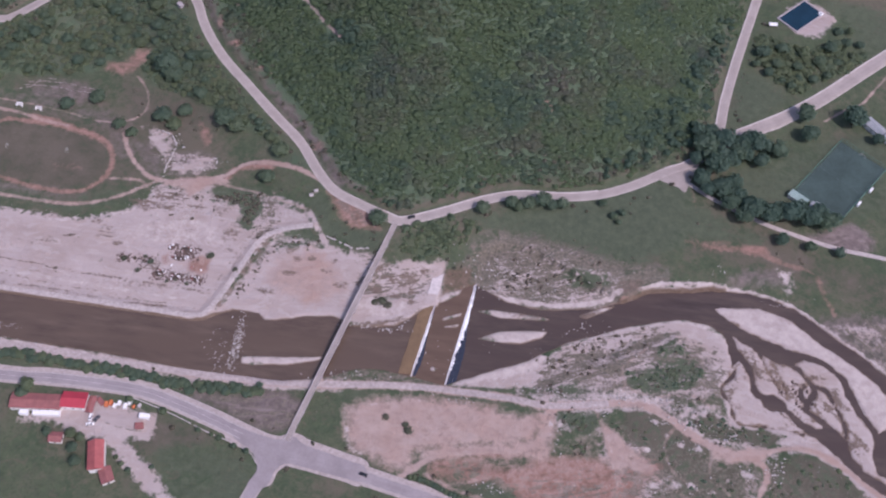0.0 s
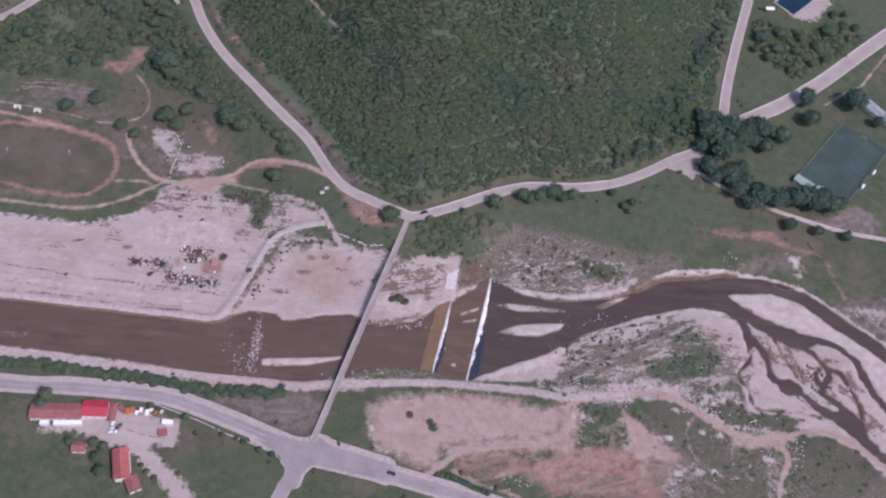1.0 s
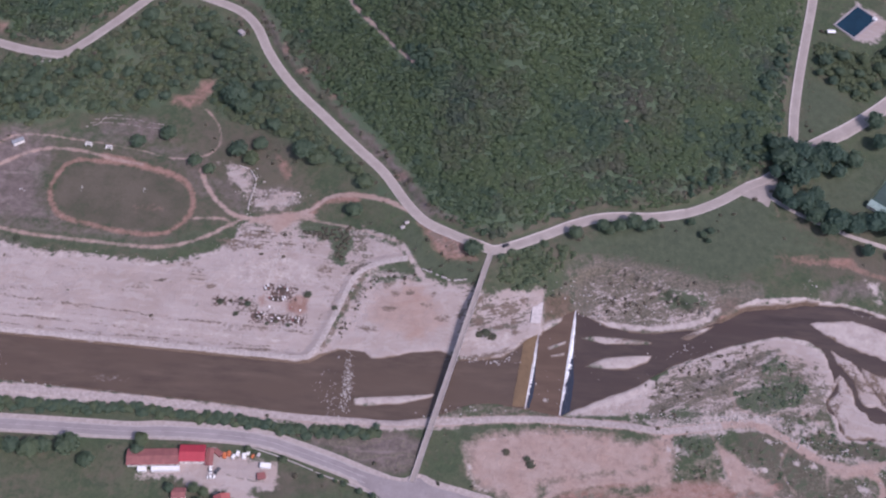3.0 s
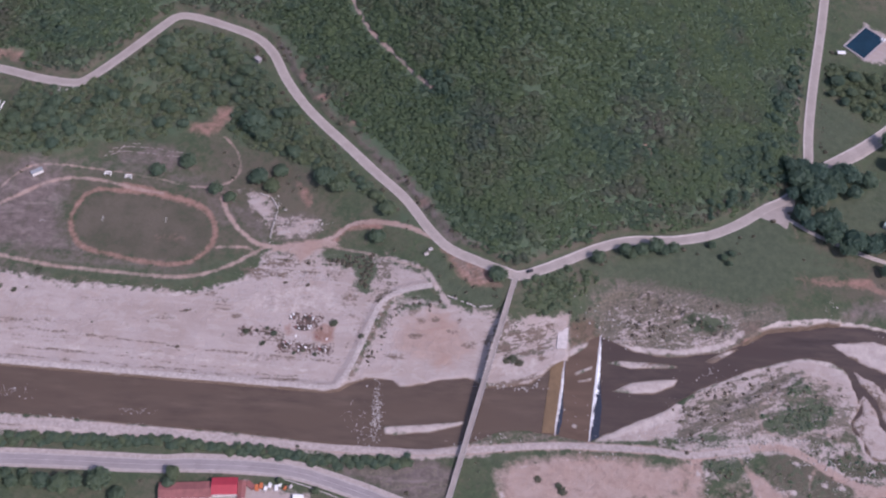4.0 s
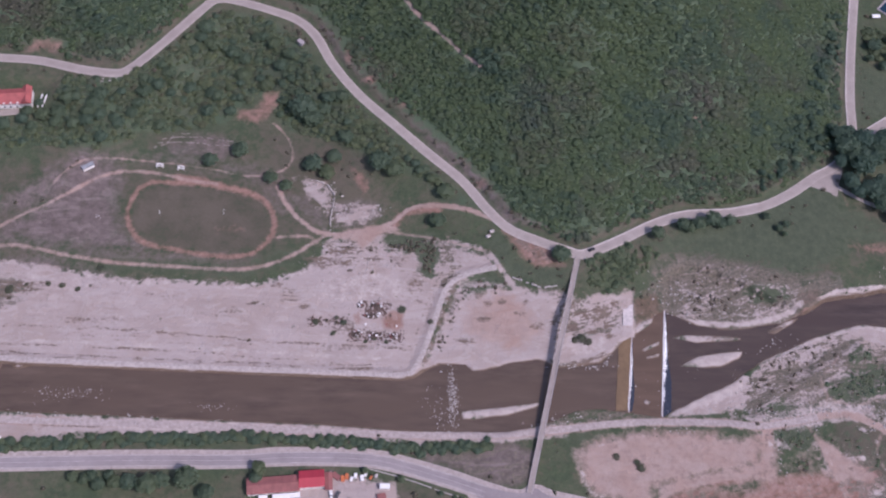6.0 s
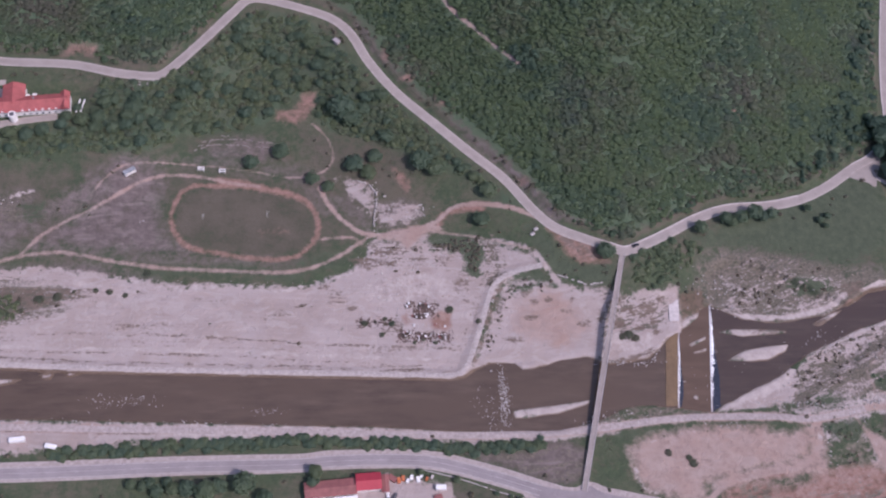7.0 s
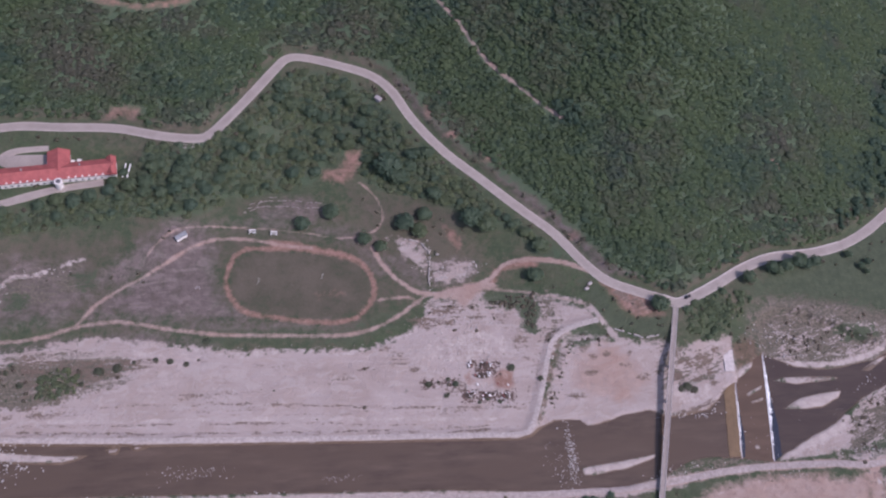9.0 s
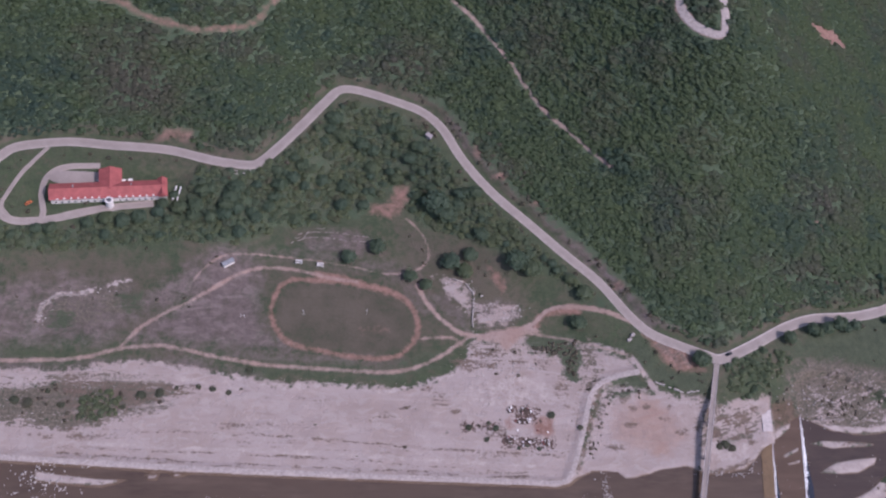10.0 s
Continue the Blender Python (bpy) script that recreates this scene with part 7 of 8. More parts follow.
def build_long_house():
    ang = math.degrees(math.atan2(7.6, 68.6))
    z0 = 6.3
    t = thing("long_building", pose(-417.2, 201.4, z0, 0, 0, ang), "long white two-storey building with a red tiled roof", "building")
    bm = bmesh.new()
    box(bm, 0, 0.45, 3.0, 66.5, 10.3, 6.4)
    part("wall", bm, M_WHITE, t)
    bm = bmesh.new()
    gable(bm, 0, 0.2, 67, 11.2, 5.9, 3.3, 0.5)
    part("roof", bm, M_REDROOF, t)
    bm = bmesh.new()
    box(bm, 1.5, 10.2, 3.0, 12.4, 9.4, 6.4)
    part("rear_wing_wall", bm, M_WHITE, t)
    bm = bmesh.new()
    gable(bm, 1.5, 7.2, 12.8, 15.4, 6.4, 3.1, 0.5, "y")
    part("rear_wing_roof", bm, M_REDROOF, t)
    bm = bmesh.new()
    box(bm, 32.4, 0.4, 3.2, 5.0, 11.2, 6.6)
    part("end_block", bm, M_WHITE, t)
    bm = bmesh.new()
    gable(bm, 32.4, 0.1, 5.0, 12.6, 6.5, 2.6, 0.5, "y")
    part("end_roof", bm, M_REDROOF, t)
    bm = bmesh.new()
    cylinder(bm, 0.8, -7.6, -0.3, 6.6, 2.4, 2.4, 20)
    tower = part("entrance_tower", bm, M_WHITE, t, "round white entrance tower")
    bm = bmesh.new()
    cylinder(bm, 0.8, -7.6, 6.6, 6.7, 1.5, 1.5, 20)
    part("tower_roof", bm, M_DARKMETAL, tower)
    for floor in (1.7, 4.7):
        for i in range(17):
            x = -30.5 + i * 3.75
            if abs(x - 0.8) > 3 and x < 29.5:
                window_on(t, x, -4.7, floor, 1.5, 1.5, "s")
                if abs(x - 1.5) > 8:
                    window_on(t, x, 5.6, floor, 1.4, 1.4, "n")
        for y in (-3, 3):
            window_on(t, -33.25, y, floor, 1.4, 1.4, "w")
    for i in range(15):
        x = -29 + i * 4.0
        if abs(x - 0.8) < 4 or x > 29:
            continue
        bm = bmesh.new()
        box(bm, x, -5.3, 5.8, 1.1, 1.0, 0.9)
        gable(bm, x, -5.2, 1.1, 1.2, 6.25, 0.3, 0.08, "y", 0.08)
        part("dormer", bm, M_WHITE, t, "small white gabled dormer")
    for x, y in ((-5, 9), (9, 8.5), (13, 8.8)):
        bm = bmesh.new()
        box(bm, x, y, 1.4, 2.4, 2.2, 2.8, 0.05)
        box(bm, x, y, 2.9, 2.7, 2.5, 0.2, 0.04)
        part("annex", bm, M_WHITE, t)
    for x in (-20, 14):
        bm = bmesh.new()
        box(bm, x, 1.5, 9.2, 0.8, 0.8, 1.8, 0.05)
        part("chimney", bm, M_CONCRETE, t)
    bm = bmesh.new()
    box(bm, 14, -9.6, -0.1, 25, 4.0, 0.5, 0.05)
    part("terrace", bm, M_PALE, t, "pale paved terrace")
    # gravel court behind
    bm = bmesh.new()
    bmesh.ops.create_circle(bm, cap_ends=True, segments=28, radius=1.0, matrix=Matrix.Translation((-418.5 - 19, 214.5, 6.75)) @ Matrix.Rotation(0.1, 4, "Z") @ Matrix.Diagonal((17, 6.5, 1, 1)))
    r = bmesh.ops.extrude_face_region(bm, geom=list(bm.faces))
    bmesh.ops.translate(bm, verts=[v for v in r["geom"] if isinstance(v, bmesh.types.BMVert)], vec=(0, 0, -0.8))
    ob = new("pavement", bpy.data.meshes.new("pavement"))
    bm.to_mesh(ob.data)
    bm.free()
    ob.data.materials.append(M_ASPHALT)
    tagged(ob, "grey paved court behind the long building", "pavement", kind="structure")


build_long_house()


def house(x, y, turn, sx, sy, high, rise, wall, roof, label, category="house", windows=True, along="x", group=""):
    t = thing(category.replace(" ", "_"), pose(x, y, float(ground_z(x, y)), 0, 0, turn), label, category, group)
    bm = bmesh.new()
    box(bm, 0, 0, high / 2 - 0.2, sx, sy, high + 0.4)
    part("wall", bm, wall, t)
    bm = bmesh.new()
    if rise > 0:
        gable(bm, 0, 0, sx, sy, high, rise, 0.4, along, 0.15)
    else:
        box(bm, 0, 0, high + 0.1, sx + 0.5, sy + 0.5, 0.2, 0.04)
    part("roof", bm, roof, t)
    if windows:
        n = max(1, int(sx / 4))
        for i in range(n):
            window_on(t, (i + 0.5) * sx / n - sx / 2, -sy / 2, high * 0.55, 1.2, min(1.2, high * 0.4), "s")
        bm = bmesh.new()
        box(bm, sx / 2 + 0.03, 0, 1.0, 0.08, 1.1, 2.0)
        part("door", bm, M_DARKMETAL, t, "plain grey door")
    return t


house(-217.5, -42, 5, 27, 8.2, 3.6, 1.4, M_WHITE, M_DULLRED, "low white workshop with a faded red roof", "workshop")
house(-197.4, -38.8, 4, 12.8, 8.6, 4.4, 1.8, M_WHITE, M_CRIMSON, "workshop with a bright crimson roof by the yard", "workshop")
house(-176.2, -68.2, -74, 15.5, 7.8, 5.2, 2.2, M_WHITE, M_REDROOF, "white two-storey house with a red tiled roof", "house")
house(-168.4, -77.5, -60, 8, 6, 3, 1.3, M_WHITE, M_DULLRED, "small white annex with a faded red roof", "house")
house(-200.9, -60.5, 4, 6.5, 5, 3, 1.2, M_WHITE, M_DULLRED, "small white house with a red roof", "house")
house(-188.4, -39.5, 92, 9, 3.4, 2.6, 0.5, M_CONCRETE, M_DULLRED, "narrow shed with a rusty red roof", "shed", False)
house(-216.6, 258.8, -42, 4.2, 2.8, 2.4, 0, M_CONCRETE, M_CONCRETE, "small pale roadside hut with a flat roof", "hut", False)
house(-342.3, 158.2, 34, 7.0, 2.6, 2.4, 0, M_WHITE, M_GREYROOF, "long white flat-roofed shed by the dirt track", "shed", False)
for x, y in ((-299.8, 162.3), (-286.7, 160.8)):
    t = thing("dugout", pose(x, y, float(ground_z(x, y)), 0, 0, -2), "small white open shelter beside the running track", "dugout", "trackside shelters")
    bm = bmesh.new()
    for u in (-1.8, 1.8):
        box(bm, u, 0, 0.9, 0.25, 2.2, 2.0, 0.03)
    box(bm, 0, 1.0, 0.9, 3.6, 0.2, 2.0, 0.03)
    part("wall", bm, M_WHITE, t)
    bm = bmesh.new()
    for v in (-0.95, 0.95):
        box(bm, 0, v, 1.98, 4.2, 0.5, 0.14, 0.02)
    part("roof", bm, M_WHITEPAINT, t)
    bm = bmesh.new()
    box(bm, 0, 0.5, 0.45, 3.0, 0.4, 0.08, 0.02)
    part("bench", bm, M_BARK, t, "brown wooden bench")
for x, y in ((-96.5, 112.3), (-94.2, 115.5)):
    t = thing("concrete_block", pose(x, y, float(ground_z(x, y)), 0, 0, 25), "pale concrete block on rough ground", "block", "concrete blocks")
    bm = bmesh.new()
    box(bm, 0, 0, 0.6, 2.6, 1.6, 1.4, 0.12)
    part("block_body", bm, M_PALE, t)
    bm = bmesh.new()
    box(bm, 0.2, 0.1, 1.42, 1.4, 0.8, 0.2, 0.05)
    part("cap", bm, M_CONCRETE, t)


def build_stand():
    t = thing("tank_rack", pose(-376.6, 204.4, float(ground_z(-376.6, 204.4)), 0, 0, 82), "two long white tanks standing side by side", "tanks")
    for v in (-1.4, 1.4):
        bm = bmesh.new()
        bmesh.ops.create_cone(bm, cap_ends=True, segments=16, radius1=0.42, radius2=0.42, depth=10.5, matrix=Matrix.Translation((0, v, 1.4)) @ Matrix.Rotation(1.5708, 4, "Y"))
        tank = part("tank", bm, M_WHITEPAINT, t)
        for u in (-4, 0, 4):
            bm = bmesh.new()
            box(bm, u, v, 0.35, 0.5, 1.0, 1.5, 0.03)
            part("cradle", bm, M_CONCRETE, tank)


build_stand()


# ---- sports pitch ----
def build_pitch():
    cx, cy = 233.4, 176.4
    turn = math.degrees(math.atan2(209.3 - 167.1, 236.6 - 205.7))
    g = float(ground_z(cx, cy)) + 0.05
    t = thing("sports_pitch", pose(cx, cy, g, 0, 0, turn), "fenced blue-green artificial turf football pitch", "pitch")
    L, W = 57.0, 33.0
    bm = bmesh.new()
    box(bm, 0, 0, 0.0, L, W, 0.3, 0.03)
    turf = part("turf", bm, M_TURF, t)
    bm = bmesh.new()
    for y in (-W / 2 + 1, W / 2 - 1):
        box(bm, 0, y, 0.155, L - 2, 0.05, 0.01)
    for x in (-L / 2 + 1, 0, L / 2 - 1):
        box(bm, x, 0, 0.155, 0.05, W - 2, 0.01)
    part("line_marking", bm, M_TURFLINE, turf, "thin white painted lines")
    for sx, sy, px, py in ((L + 1, 0.06, 0, W / 2 + 0.5), (L + 1, 0.06, 0, -W / 2 - 0.5), (0.06, W + 1, L / 2 + 0.5, 0), (0.06, W + 1, -L / 2 - 0.5, 0)):
        bm = bmesh.new()
        for h in (0.1, 1.1, 2.1, 3.0):
            box(bm, px, py, h, max(sx, 0.08), max(sy, 0.08), 0.1)
        n = 14 if sx > 1 else 9
        for i in range(n + 1):
            u = i / n - 0.5
            box(bm, px + u * (sx if sx > 1 else 0), py + u * (sy if sy > 1 else 0), 1.5, 0.12, 0.12, 3.2)
        part("fence", bm, M_NET, t, "green steel fence")
    for s in (-1, 1):
        bm = bmesh.new()
        x = s * (L / 2 - 1.3)
        for y in (-1.8, 1.8):
            cylinder(bm, x, y, 0.15, 2.2, 0.06, 0.06, 8)
        box(bm, x, 0, 2.2, 0.12, 3.7, 0.12)
        part("goal", bm, M_WHITEPAINT, t, "white goal frame")
    for x in (-9, 6):
        bm = bmesh.new()
        box(bm, x, -W / 2 - 2.0, 1.0, 4.0, 1.2, 2.0, 0.05)
        part("players_shelter", bm, M_WHITEPAINT, t, "small white shelter")
    house(204.6, 156.6, turn - 90, 11.5, 5.2, 3.0, 0.9, M_WHITE, M_GREENROOF, "pale green roofed clubhouse at the pitch end", "clubhouse")
    house(216.2, 149.8, turn - 90, 10, 4.2, 3.0, 0.7, M_WHITE, M_GREYROOF, "grey roofed changing block at the pitch end", "clubhouse")


build_pitch()
house(260.5, 224.5, -48, 15, 7, 4.0, 1.6, M_WHITE, M_GREYROOF, "grey roofed house beside a large tree", "house")
house(270, 214, -48, 10, 8, 4.0, 1.6, M_WHITE, M_GREYROOF, "grey roofed house beside a large tree", "house")


# ---- reservoir ----
def build_reservoir():
    cx, cy = 217.3, 321.2
    turn = math.atan2(337.6 - 317.0, 221.9 - 202.4)
    g = float(ground_z(cx, cy))
    t = thing("reservoir", pose(cx, cy, g, 0, 0, math.degrees(turn)), "square reservoir of deep blue water in a pale rim", "reservoir")
    L, W = 28.2, 16.2
    bm = bmesh.new()
    for sx, sy, px, py in ((L + 2.4, 1.2, 0, W / 2 + 0.6), (L + 2.4, 1.2, 0, -W / 2 - 0.6), (1.2, W, L / 2 + 0.6, 0), (1.2, W, -L / 2 - 0.6, 0)):
        box(bm, px, py, 0.1, sx, sy, 1.0, 0.08)
    part("rim", bm, M_CONCRETE, t)
    bm = bmesh.new()
    box(bm, 0, 0, -0.05, L, W, 0.6)
    part("water_surface", bm, M_POOL, t, "deep blue still water")
    bm = bmesh.new()
    box(bm, L / 2 - 1.2, -W / 2 + 3.4 - 3, 0.75, 3.0, 3.0, 1.1, 0.1)
    pump = part("pump_box", bm, M_WHITEPAINT, t, "white pump housing")
    bm = bmesh.new()
    cylinder(bm, L / 2 - 1.2, -W / 2 + 0.4, 1.31, 1.7, 0.6, 0.5, 12)
    part("hatch", bm, M_DARKMETAL, pump)
    t = thing("canopy", pose(196.5, 307.5, float(ground_z(196.5, 307.5)), 0, 0, 5), "white canopy roof on posts beside the reservoir", "canopy")
    bm = bmesh.new()
    gable(bm, 0, 0, 5.5, 2.8, 2.6, 0.5, 0.2, "x", 0.12)
    part("roof", bm, M_WHITEPAINT, t)
    for x in (-2.4, 2.4):
        for y in (-1.2, 1.2):
            bm = bmesh.new()
            cylinder(bm, x, y, -0.2, 2.5, 0.08, 0.08, 8)
            part("post", bm, M_DARKMETAL, t)


build_reservoir()


# ---- vehicles and yard things ----
def car(x, y, turn, paint, label, z=None):
    z = float(ground_z(x, y)) + 0.2 if z is None else z
    t = thing("car", pose(x, y, z, 0, 0, turn), label, "car", "cars")
    bm = bmesh.new()
    box(bm, 0, 0, 0.62, 4.4, 1.78, 0.62, 0.14)
    body = part("body", bm, paint, t)
    bm = bmesh.new()
    r = bmesh.ops.create_cube(bm, size=1.0, matrix=Matrix.Translation((-0.25, 0, 1.18)) @ Matrix.Diagonal((2.5, 1.6, 0.55, 1)))
    for v in r["verts"]:
        if v.co.z > 1.2:
            v.co.x = -0.25 + (v.co.x + 0.25) * 0.68
            v.co.y *= 0.86
    part("cabin", bm, M_GLASS, body, "dark glass cabin")
    bm = bmesh.new()
    box(bm, -0.25, 0, 1.47, 1.65, 1.36, 0.06, 0.02)
    part("roof", bm, paint, body)
    for ux in (-1.35, 1.35):
        for uy in (-0.82, 0.82):
            bm = bmesh.new()
            bmesh.ops.create_cone(bm, cap_ends=True, segments=14, radius1=0.33, radius2=0.33, depth=0.24, matrix=Matrix.Translation((ux, uy, 0.33)) @ Matrix.Rotation(1.5708, 4, "X"))
            wheel = part("wheel", bm, M_TYRE, t)
            bm = bmesh.new()
            bmesh.ops.create_cone(bm, cap_ends=True, segments=10, radius1=0.19, radius2=0.19, depth=0.26, matrix=Matrix.Translation((ux, uy, 0.33)) @ Matrix.Rotation(1.5708, 4, "X"))
            part("rim", bm, M_DARKMETAL, wheel)
    return t


car(-36.5, -58.6, -13, M_DARKCAR, "dark car driving on the grey valley road")
car(-33.5, 104.2, 25, M_DARKCAR, "dark car at the junction by the bridge")
car(-462.8, 192.4, 40, M_ORANGE, "small orange car parked beside the drive")
car(-187, -46, 95, M_WHITEPAINT, "white car parked in the dusty yard")
car(-183.5, -46.5, 60, M_DARKMETAL, "grey car parked in the dusty yard")
car(-186, -50, 10, M_WHITEPAINT, "white car parked in the dusty yard")


def crate(x, y, turn, sx, sy, sz, paint, label, name="container", category="container", group="yard containers"):
    t = thing(name, pose(x, y, float(ground_z(x, y)), 0, 0, turn), label, category, group)
    bm = bmesh.new()
    box(bm, 0, 0, sz / 2, sx, sy, sz, 0.06)
    n = max(3, int(sx / 0.5))
    for i in range(n):
        u = (i + 0.5) * sx / n - sx / 2
        for s in (-1, 1):
            box(bm, u, s * sy / 2, sz / 2, sx / n * 0.4, 0.08, sz * 0.86)
    part("shell", bm, paint, t)
    bm = bmesh.new()
    for s in (-1, 1):
        box(bm, sx / 2 + 0.02, s * sy * 0.24, sz / 2, 0.06, sy * 0.44, sz * 0.9)
    part("door", bm, paint, t)
    return t


crate(-210.5, -47.6, 5, 14.5, 2.5, 2.8, M_WHITEPAINT, "long white trailer box parked by the workshop", "trailer", "trailer", "yard trailers")
crate(-222.6, -48.6, 5, 4.6, 2.5, 2.8, M_WHITEPAINT, "white trailer box parked by the workshop", "trailer", "trailer", "yard trailers")
crate(-384, -12, 6, 8, 2.5, 2.8, M_WHITEPAINT, "white box trailer parked on the dusty river bank", "trailer", "trailer", "river bank trailers")
crate(-366, -16, -12, 6, 2.4, 2.6, M_WHITEPAINT, "short white box trailer by the hedge end", "trailer", "trailer", "river bank trailers")
crate(-158.5, -42, 0, 5.5, 2.6, 2.6, M_WHITEPAINT, "white box van body at the yard edge")
crate(-160, -47.5, 15, 4.5, 3.5, 1.6, M_DULLRED, "rusty red bin at the yard edge")
for x, y, w, mat, lab in ((-184.5, -36.3, 3.6, M_DULLRED, "rusty red"), (-181, -37.5, 2.4, M_ORANGE, "orange"), (-178.8, -36.4, 2.2, M_ORANGE, "orange"), (-176.3, -37.8, 1.8, M_WHITEPAINT, "white"), (-174.2, -36, 2.0, M_WHITEPAINT, "white"),
                          (-170.6, -37.2, 2.4, M_WHITEPAINT, "white"), (-168.8, -35.2, 1.8, M_WHITEPAINT, "white"), (-166, -37, 1.5, M_ORANGE, "orange"), (-163, -36, 1.6, M_PALE, "pale")):
    crate(x, y, w * 40, w * 1.3, w * 0.8, 1.5, mat, lab + " machine part stacked in the dusty yard", "machine_part", "machinery", "stacked machine parts")
for x, y, w, mat, lab in ((-162, 62, 2.2, M_WHITEPAINT, "white"), (-158, 55, 1.8, M_DULLRED, "rusty"), (-170, 55, 2.0, M_WHITEPAINT, "white"), (-152, 54, 1.6, M_WHITEPAINT, "white"), (-166, 66, 1.4, M_DULLRED, "rusty")):
    crate(x, y, w * 50, w * 0.6, w * 0.45, 0.7, mat, lab + " scrap box dumped on the gravel", "scrap_box", "scrap", "dumped scrap")


def scrap_heap(x, y, sx, sy, high, seed, paint, label):
    """A low mound of dumped rubbish with boards and sheets lying on it."""
    rng = np.random.RandomState(seed)
    t = thing("scrap_heap", pose(x, y, float(ground_z(x, y)), 0, 0, rng.uniform(-12, 12)), label, "scrap heap", "dumped scrap")
    n, rings = 18, 5
    verts, faces = [(0, 0, high)], []
    lobes = 1 + 0.22 * np.convolve(rng.rand(n + 2), np.ones(3) / 3, "valid") - 0.11
    for k in range(1, rings + 1):
        f = k / rings
        for i in range(n):
            a = i / n * 2 * math.pi
            z = high * (1 - f ** 1.7) + rng.uniform(-0.12, 0.12) * high - (0.25 if k == rings else 0)
            verts.append((math.cos(a) * sx * f * lobes[i], math.sin(a) * sy * f * lobes[i], z))
    faces += [(0, 1 + i, 1 + (i + 1) % n) for i in range(n)]
    for k in range(rings - 1):
        for i in range(n):
            p, q = 1 + k * n + i, 1 + k * n + (i + 1) % n
            faces.append((p, p + n, q + n, q))
    obj("mound", verts, faces, paint, t)
    for k in range(9):
        u, v = rng.uniform(-0.8, 0.8) * sx, rng.uniform(-0.8, 0.8) * sy
        bm = bmesh.new()
        box(bm, u, v, high * (1 - (u / sx) ** 2 * 0.6 - (v / sy) ** 2 * 0.6) + 0.1, rng.uniform(0.8, 1.9), rng.uniform(0.4, 1.0), 0.18, 0.03, rng.uniform(0, 3.1))
        part("board", bm, (M_WHITEPAINT, M_PALE, M_DARKHEAP, M_DULLRED, M_WHITEPAINT)[k % 5], t)
    return t


for x, y, sx, sy, seed in ((-163.4, 67.3, 4.6, 2.3, 1), (-166.6, 60.8, 5.6, 2.0, 2), (-175.2, 49, 3.6, 2.4, 3), (-164.9, 47.7, 3.8, 2.4, 4), (-154, 47.4, 3.0, 2.2, 5), (-173.2, 67.6, 2.4, 1.8, 6)):
    scrap_heap(x, y, sx, sy, 1.0, seed, M_DARKHEAP, "low dark brown rubbish heap with pale boards on gravel")


# ---- low walls ----
def low_wall(pts, half, high, label, name="stone_wall", material=M_ROCK, group="", gaps=0.28):
    """A low wall of uneven stones along a curve; each course block is its own piece."""
    P = spline(pts, 1.6)
    mid = P.mean(axis=0)
    t = thing(name, pose(mid[0], mid[1], float(ground_z(mid[0], mid[1]))), label, "wall", group)
    rng = random.Random(len(P))
    for a, b in zip(P[:-1], P[1:]):
        if rng.random() < gaps:
            continue
        bm = bmesh.new()
        c, d = (a + b) / 2 + np.array([rng.uniform(-0.5, 0.5), rng.uniform(-0.5, 0.5)]) * gaps * 2, b - a
        z = float(ground_z(c[0], c[1])) - t.location.z
        h = high * rng.uniform(0.6, 1.2)
        box(bm, c[0] - mid[0], c[1] - mid[1], z + h / 2 - 0.15, math.hypot(*d[:2]) * 0.97, half * 2 * rng.uniform(0.7, 1.2), h + 0.3, 0.06, math.atan2(d[1], d[0]))
        part("stone", bm, material, t)


low_wall([(-301, 183), (-290, 185.5), (-272, 185), (-256, 183)], 0.22, 0.5, "curved pale stone terrace row on the slope", "stone_terrace", M_DULLROCK, group="terrace rows")
low_wall([(-303, 180), (-290, 181.5), (-274, 180.5), (-258, 179.5)], 0.22, 0.5, "curved pale stone terrace row on the slope", "stone_terrace", M_DULLROCK, group="terrace rows")
low_wall([(-305, 176.5), (-298, 180), (-293, 187), (-284, 188.5)], 0.22, 0.5, "curved pale stone terrace row on the slope", "stone_terrace", M_DULLROCK, group="terrace rows")
low_wall([(-203, 155), (-196, 152), (-192.5, 147.7), (-191, 144), (-191.4, 137), (-192.6, 129), (-192.9, 119.5)], 0.42, 1.1, "ruined pale stone wall on bare ground", "ruined_wall")
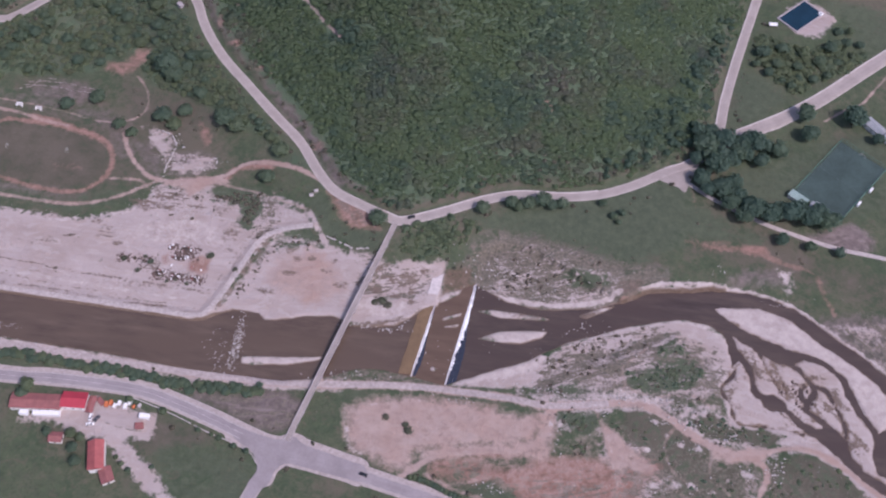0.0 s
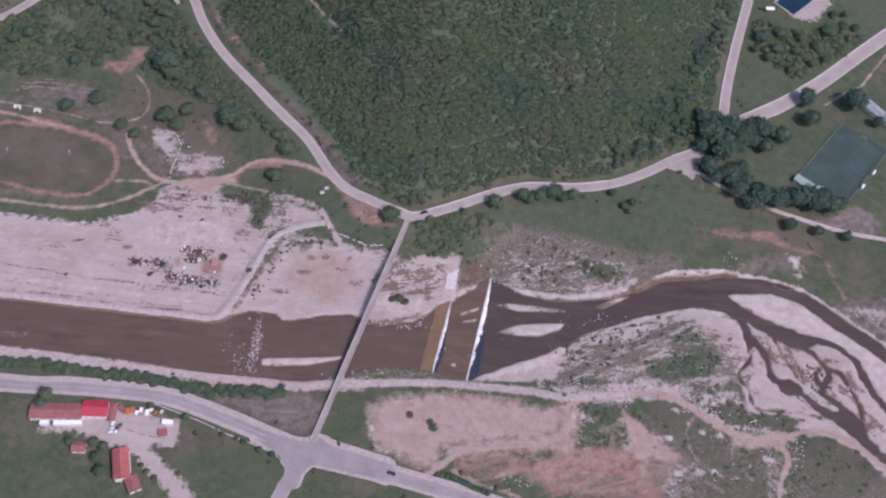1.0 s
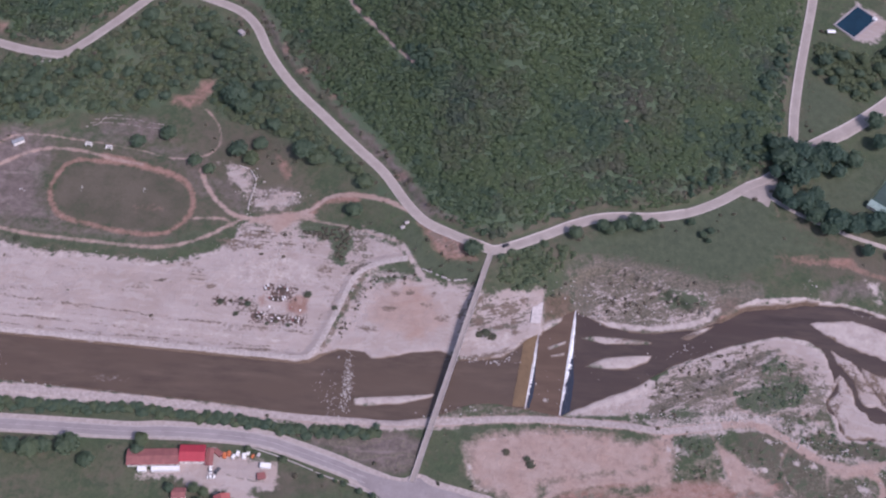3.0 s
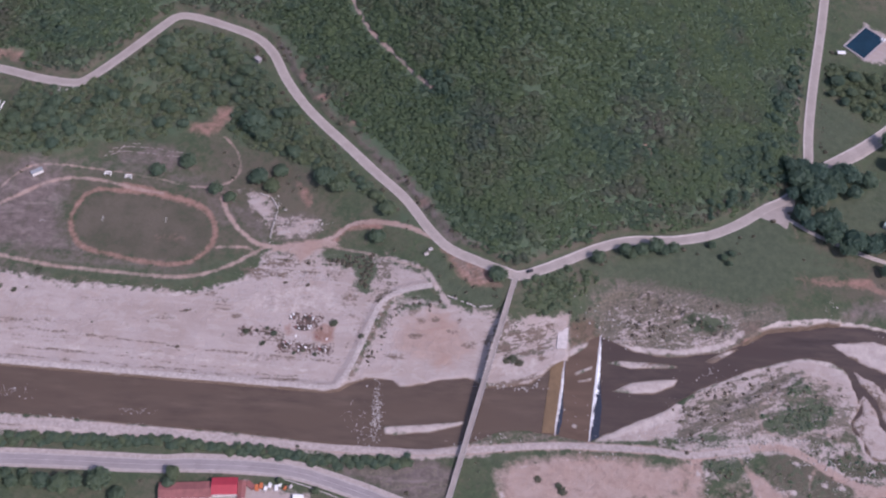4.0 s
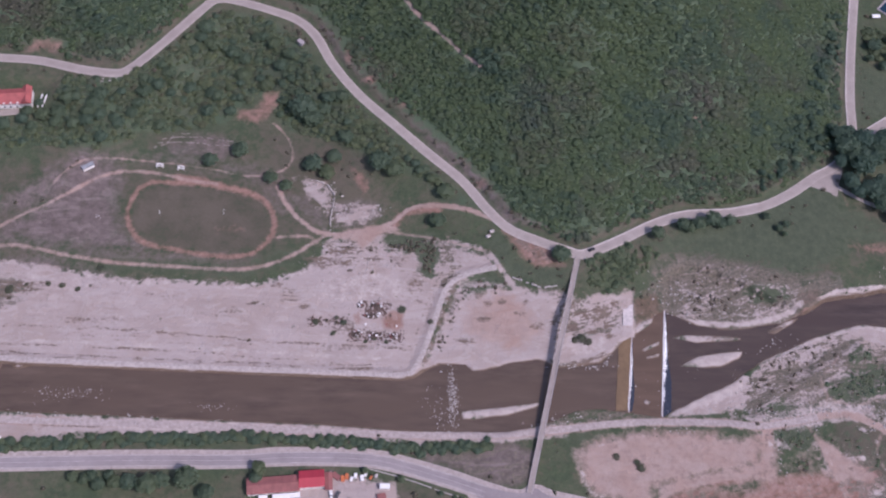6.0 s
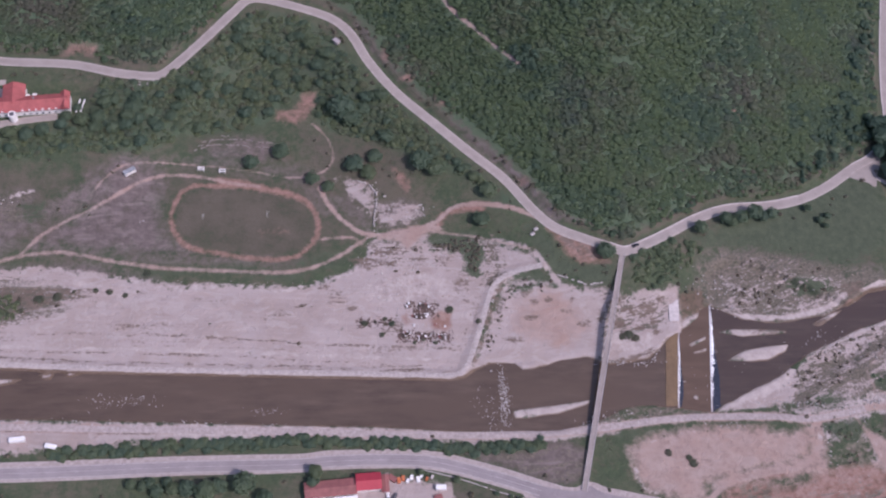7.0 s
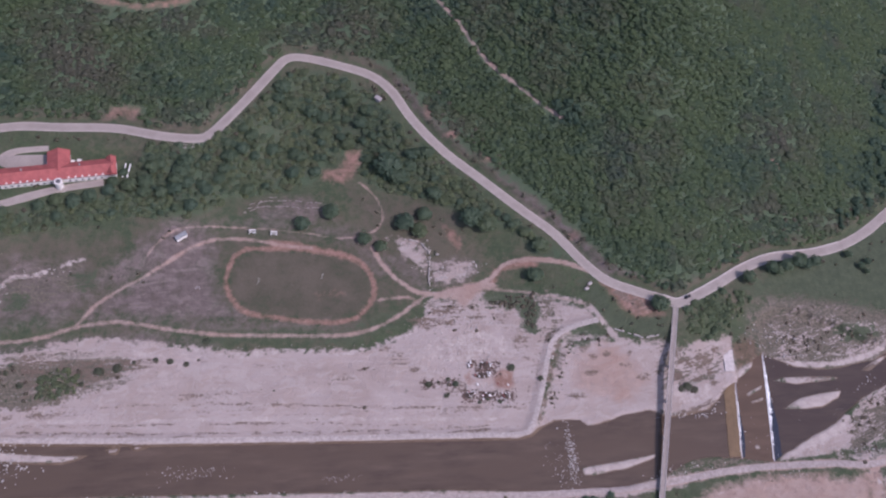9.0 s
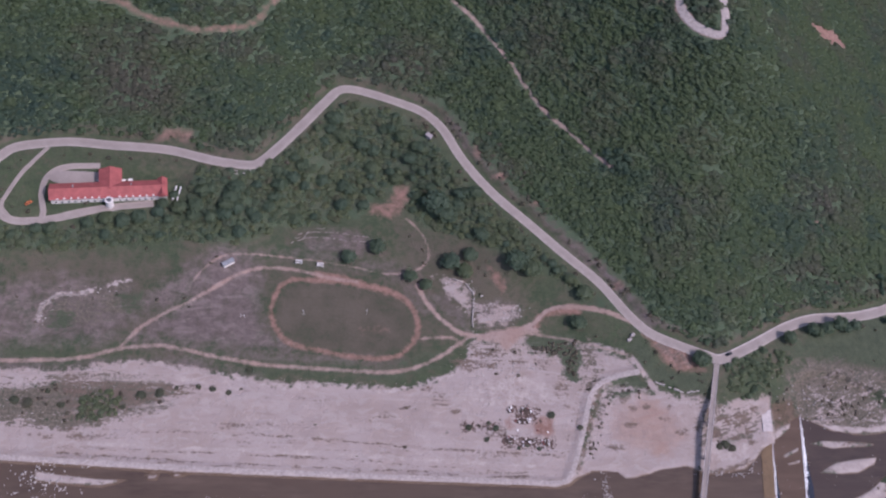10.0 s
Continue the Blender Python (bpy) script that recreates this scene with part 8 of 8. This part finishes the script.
low_wall([(-190.4, 143), (-184.8, 144.2)], 0.35, 0.7, "short stub of a ruined stone wall", "ruined_wall")
low_wall([(-192, 130), (-187.5, 130.7)], 0.35, 0.7, "short stub of a ruined stone wall", "ruined_wall")
low_wall([(-167, 136), (-162.7, 137.6), (-162.3, 131.3)], 0.35, 0.6, "broken corner of a ruined stone wall", "ruined_wall")
low_wall([(-82.7, 86.5), (-78.1, 84.6), (-71.1, 82.1), (-65.3, 80), (-55.8, 80.4)], 0.4, 0.9, "pale broken concrete bank wall beside the bridge", "bank_wall")
low_wall([(-447, 120), (-445.6, 127), (-441, 132), (-435, 134)], 0.9, 0.6, "broken pale stone wall in rough grass", "ruined_wall", M_DULLROCK)
low_wall([(-434, 134), (-427, 134.6), (-421, 137)], 0.9, 0.6, "broken pale stone wall in rough grass", "ruined_wall", M_DULLROCK)
low_wall([(-169, -31.6), (-156.7, -34.6), (-142.5, -38.9), (-125.3, -45.2), (-109.9, -49.7), (-98, -54.6), (-93.4, -60)], 0.3, 0.6, "low pale wall along the valley road verge", "roadside_wall", gaps=0.03)
low_wall([(-180.5, -47.4), (-176, -48.6), (-167, -50), (-158.5, -50.4)], 0.35, 0.7, "low grey stone wall across the yard", "yard_wall", M_DULLROCK)


# ---- goals on the field inside the running track ----
def goal(x, y, turn):
    t = thing("goal", pose(x, y, float(ground_z(x, y)), 0, 0, turn), "white tube goal frame on dull grass", "goal", "goals on the field")
    for v in (-1.2, 1.2):
        bm = bmesh.new()
        cylinder(bm, 0, v, -0.1, 1.8, 0.06, 0.06, 8)
        part("post", bm, M_WHITEPAINT, t)
        bm = bmesh.new()
        box(bm, -0.4, v, 0.06, 0.9, 0.1, 0.1, 0.02)
        part("foot", bm, M_WHITEPAINT, t)
    bm = bmesh.new()
    box(bm, 0, 0, 1.8, 0.12, 2.52, 0.12, 0.03)
    part("crossbar", bm, M_WHITEPAINT, t)


goal(-296, 128, 0)
goal(-258, 130, 180)
goal(-332, 124, 90)
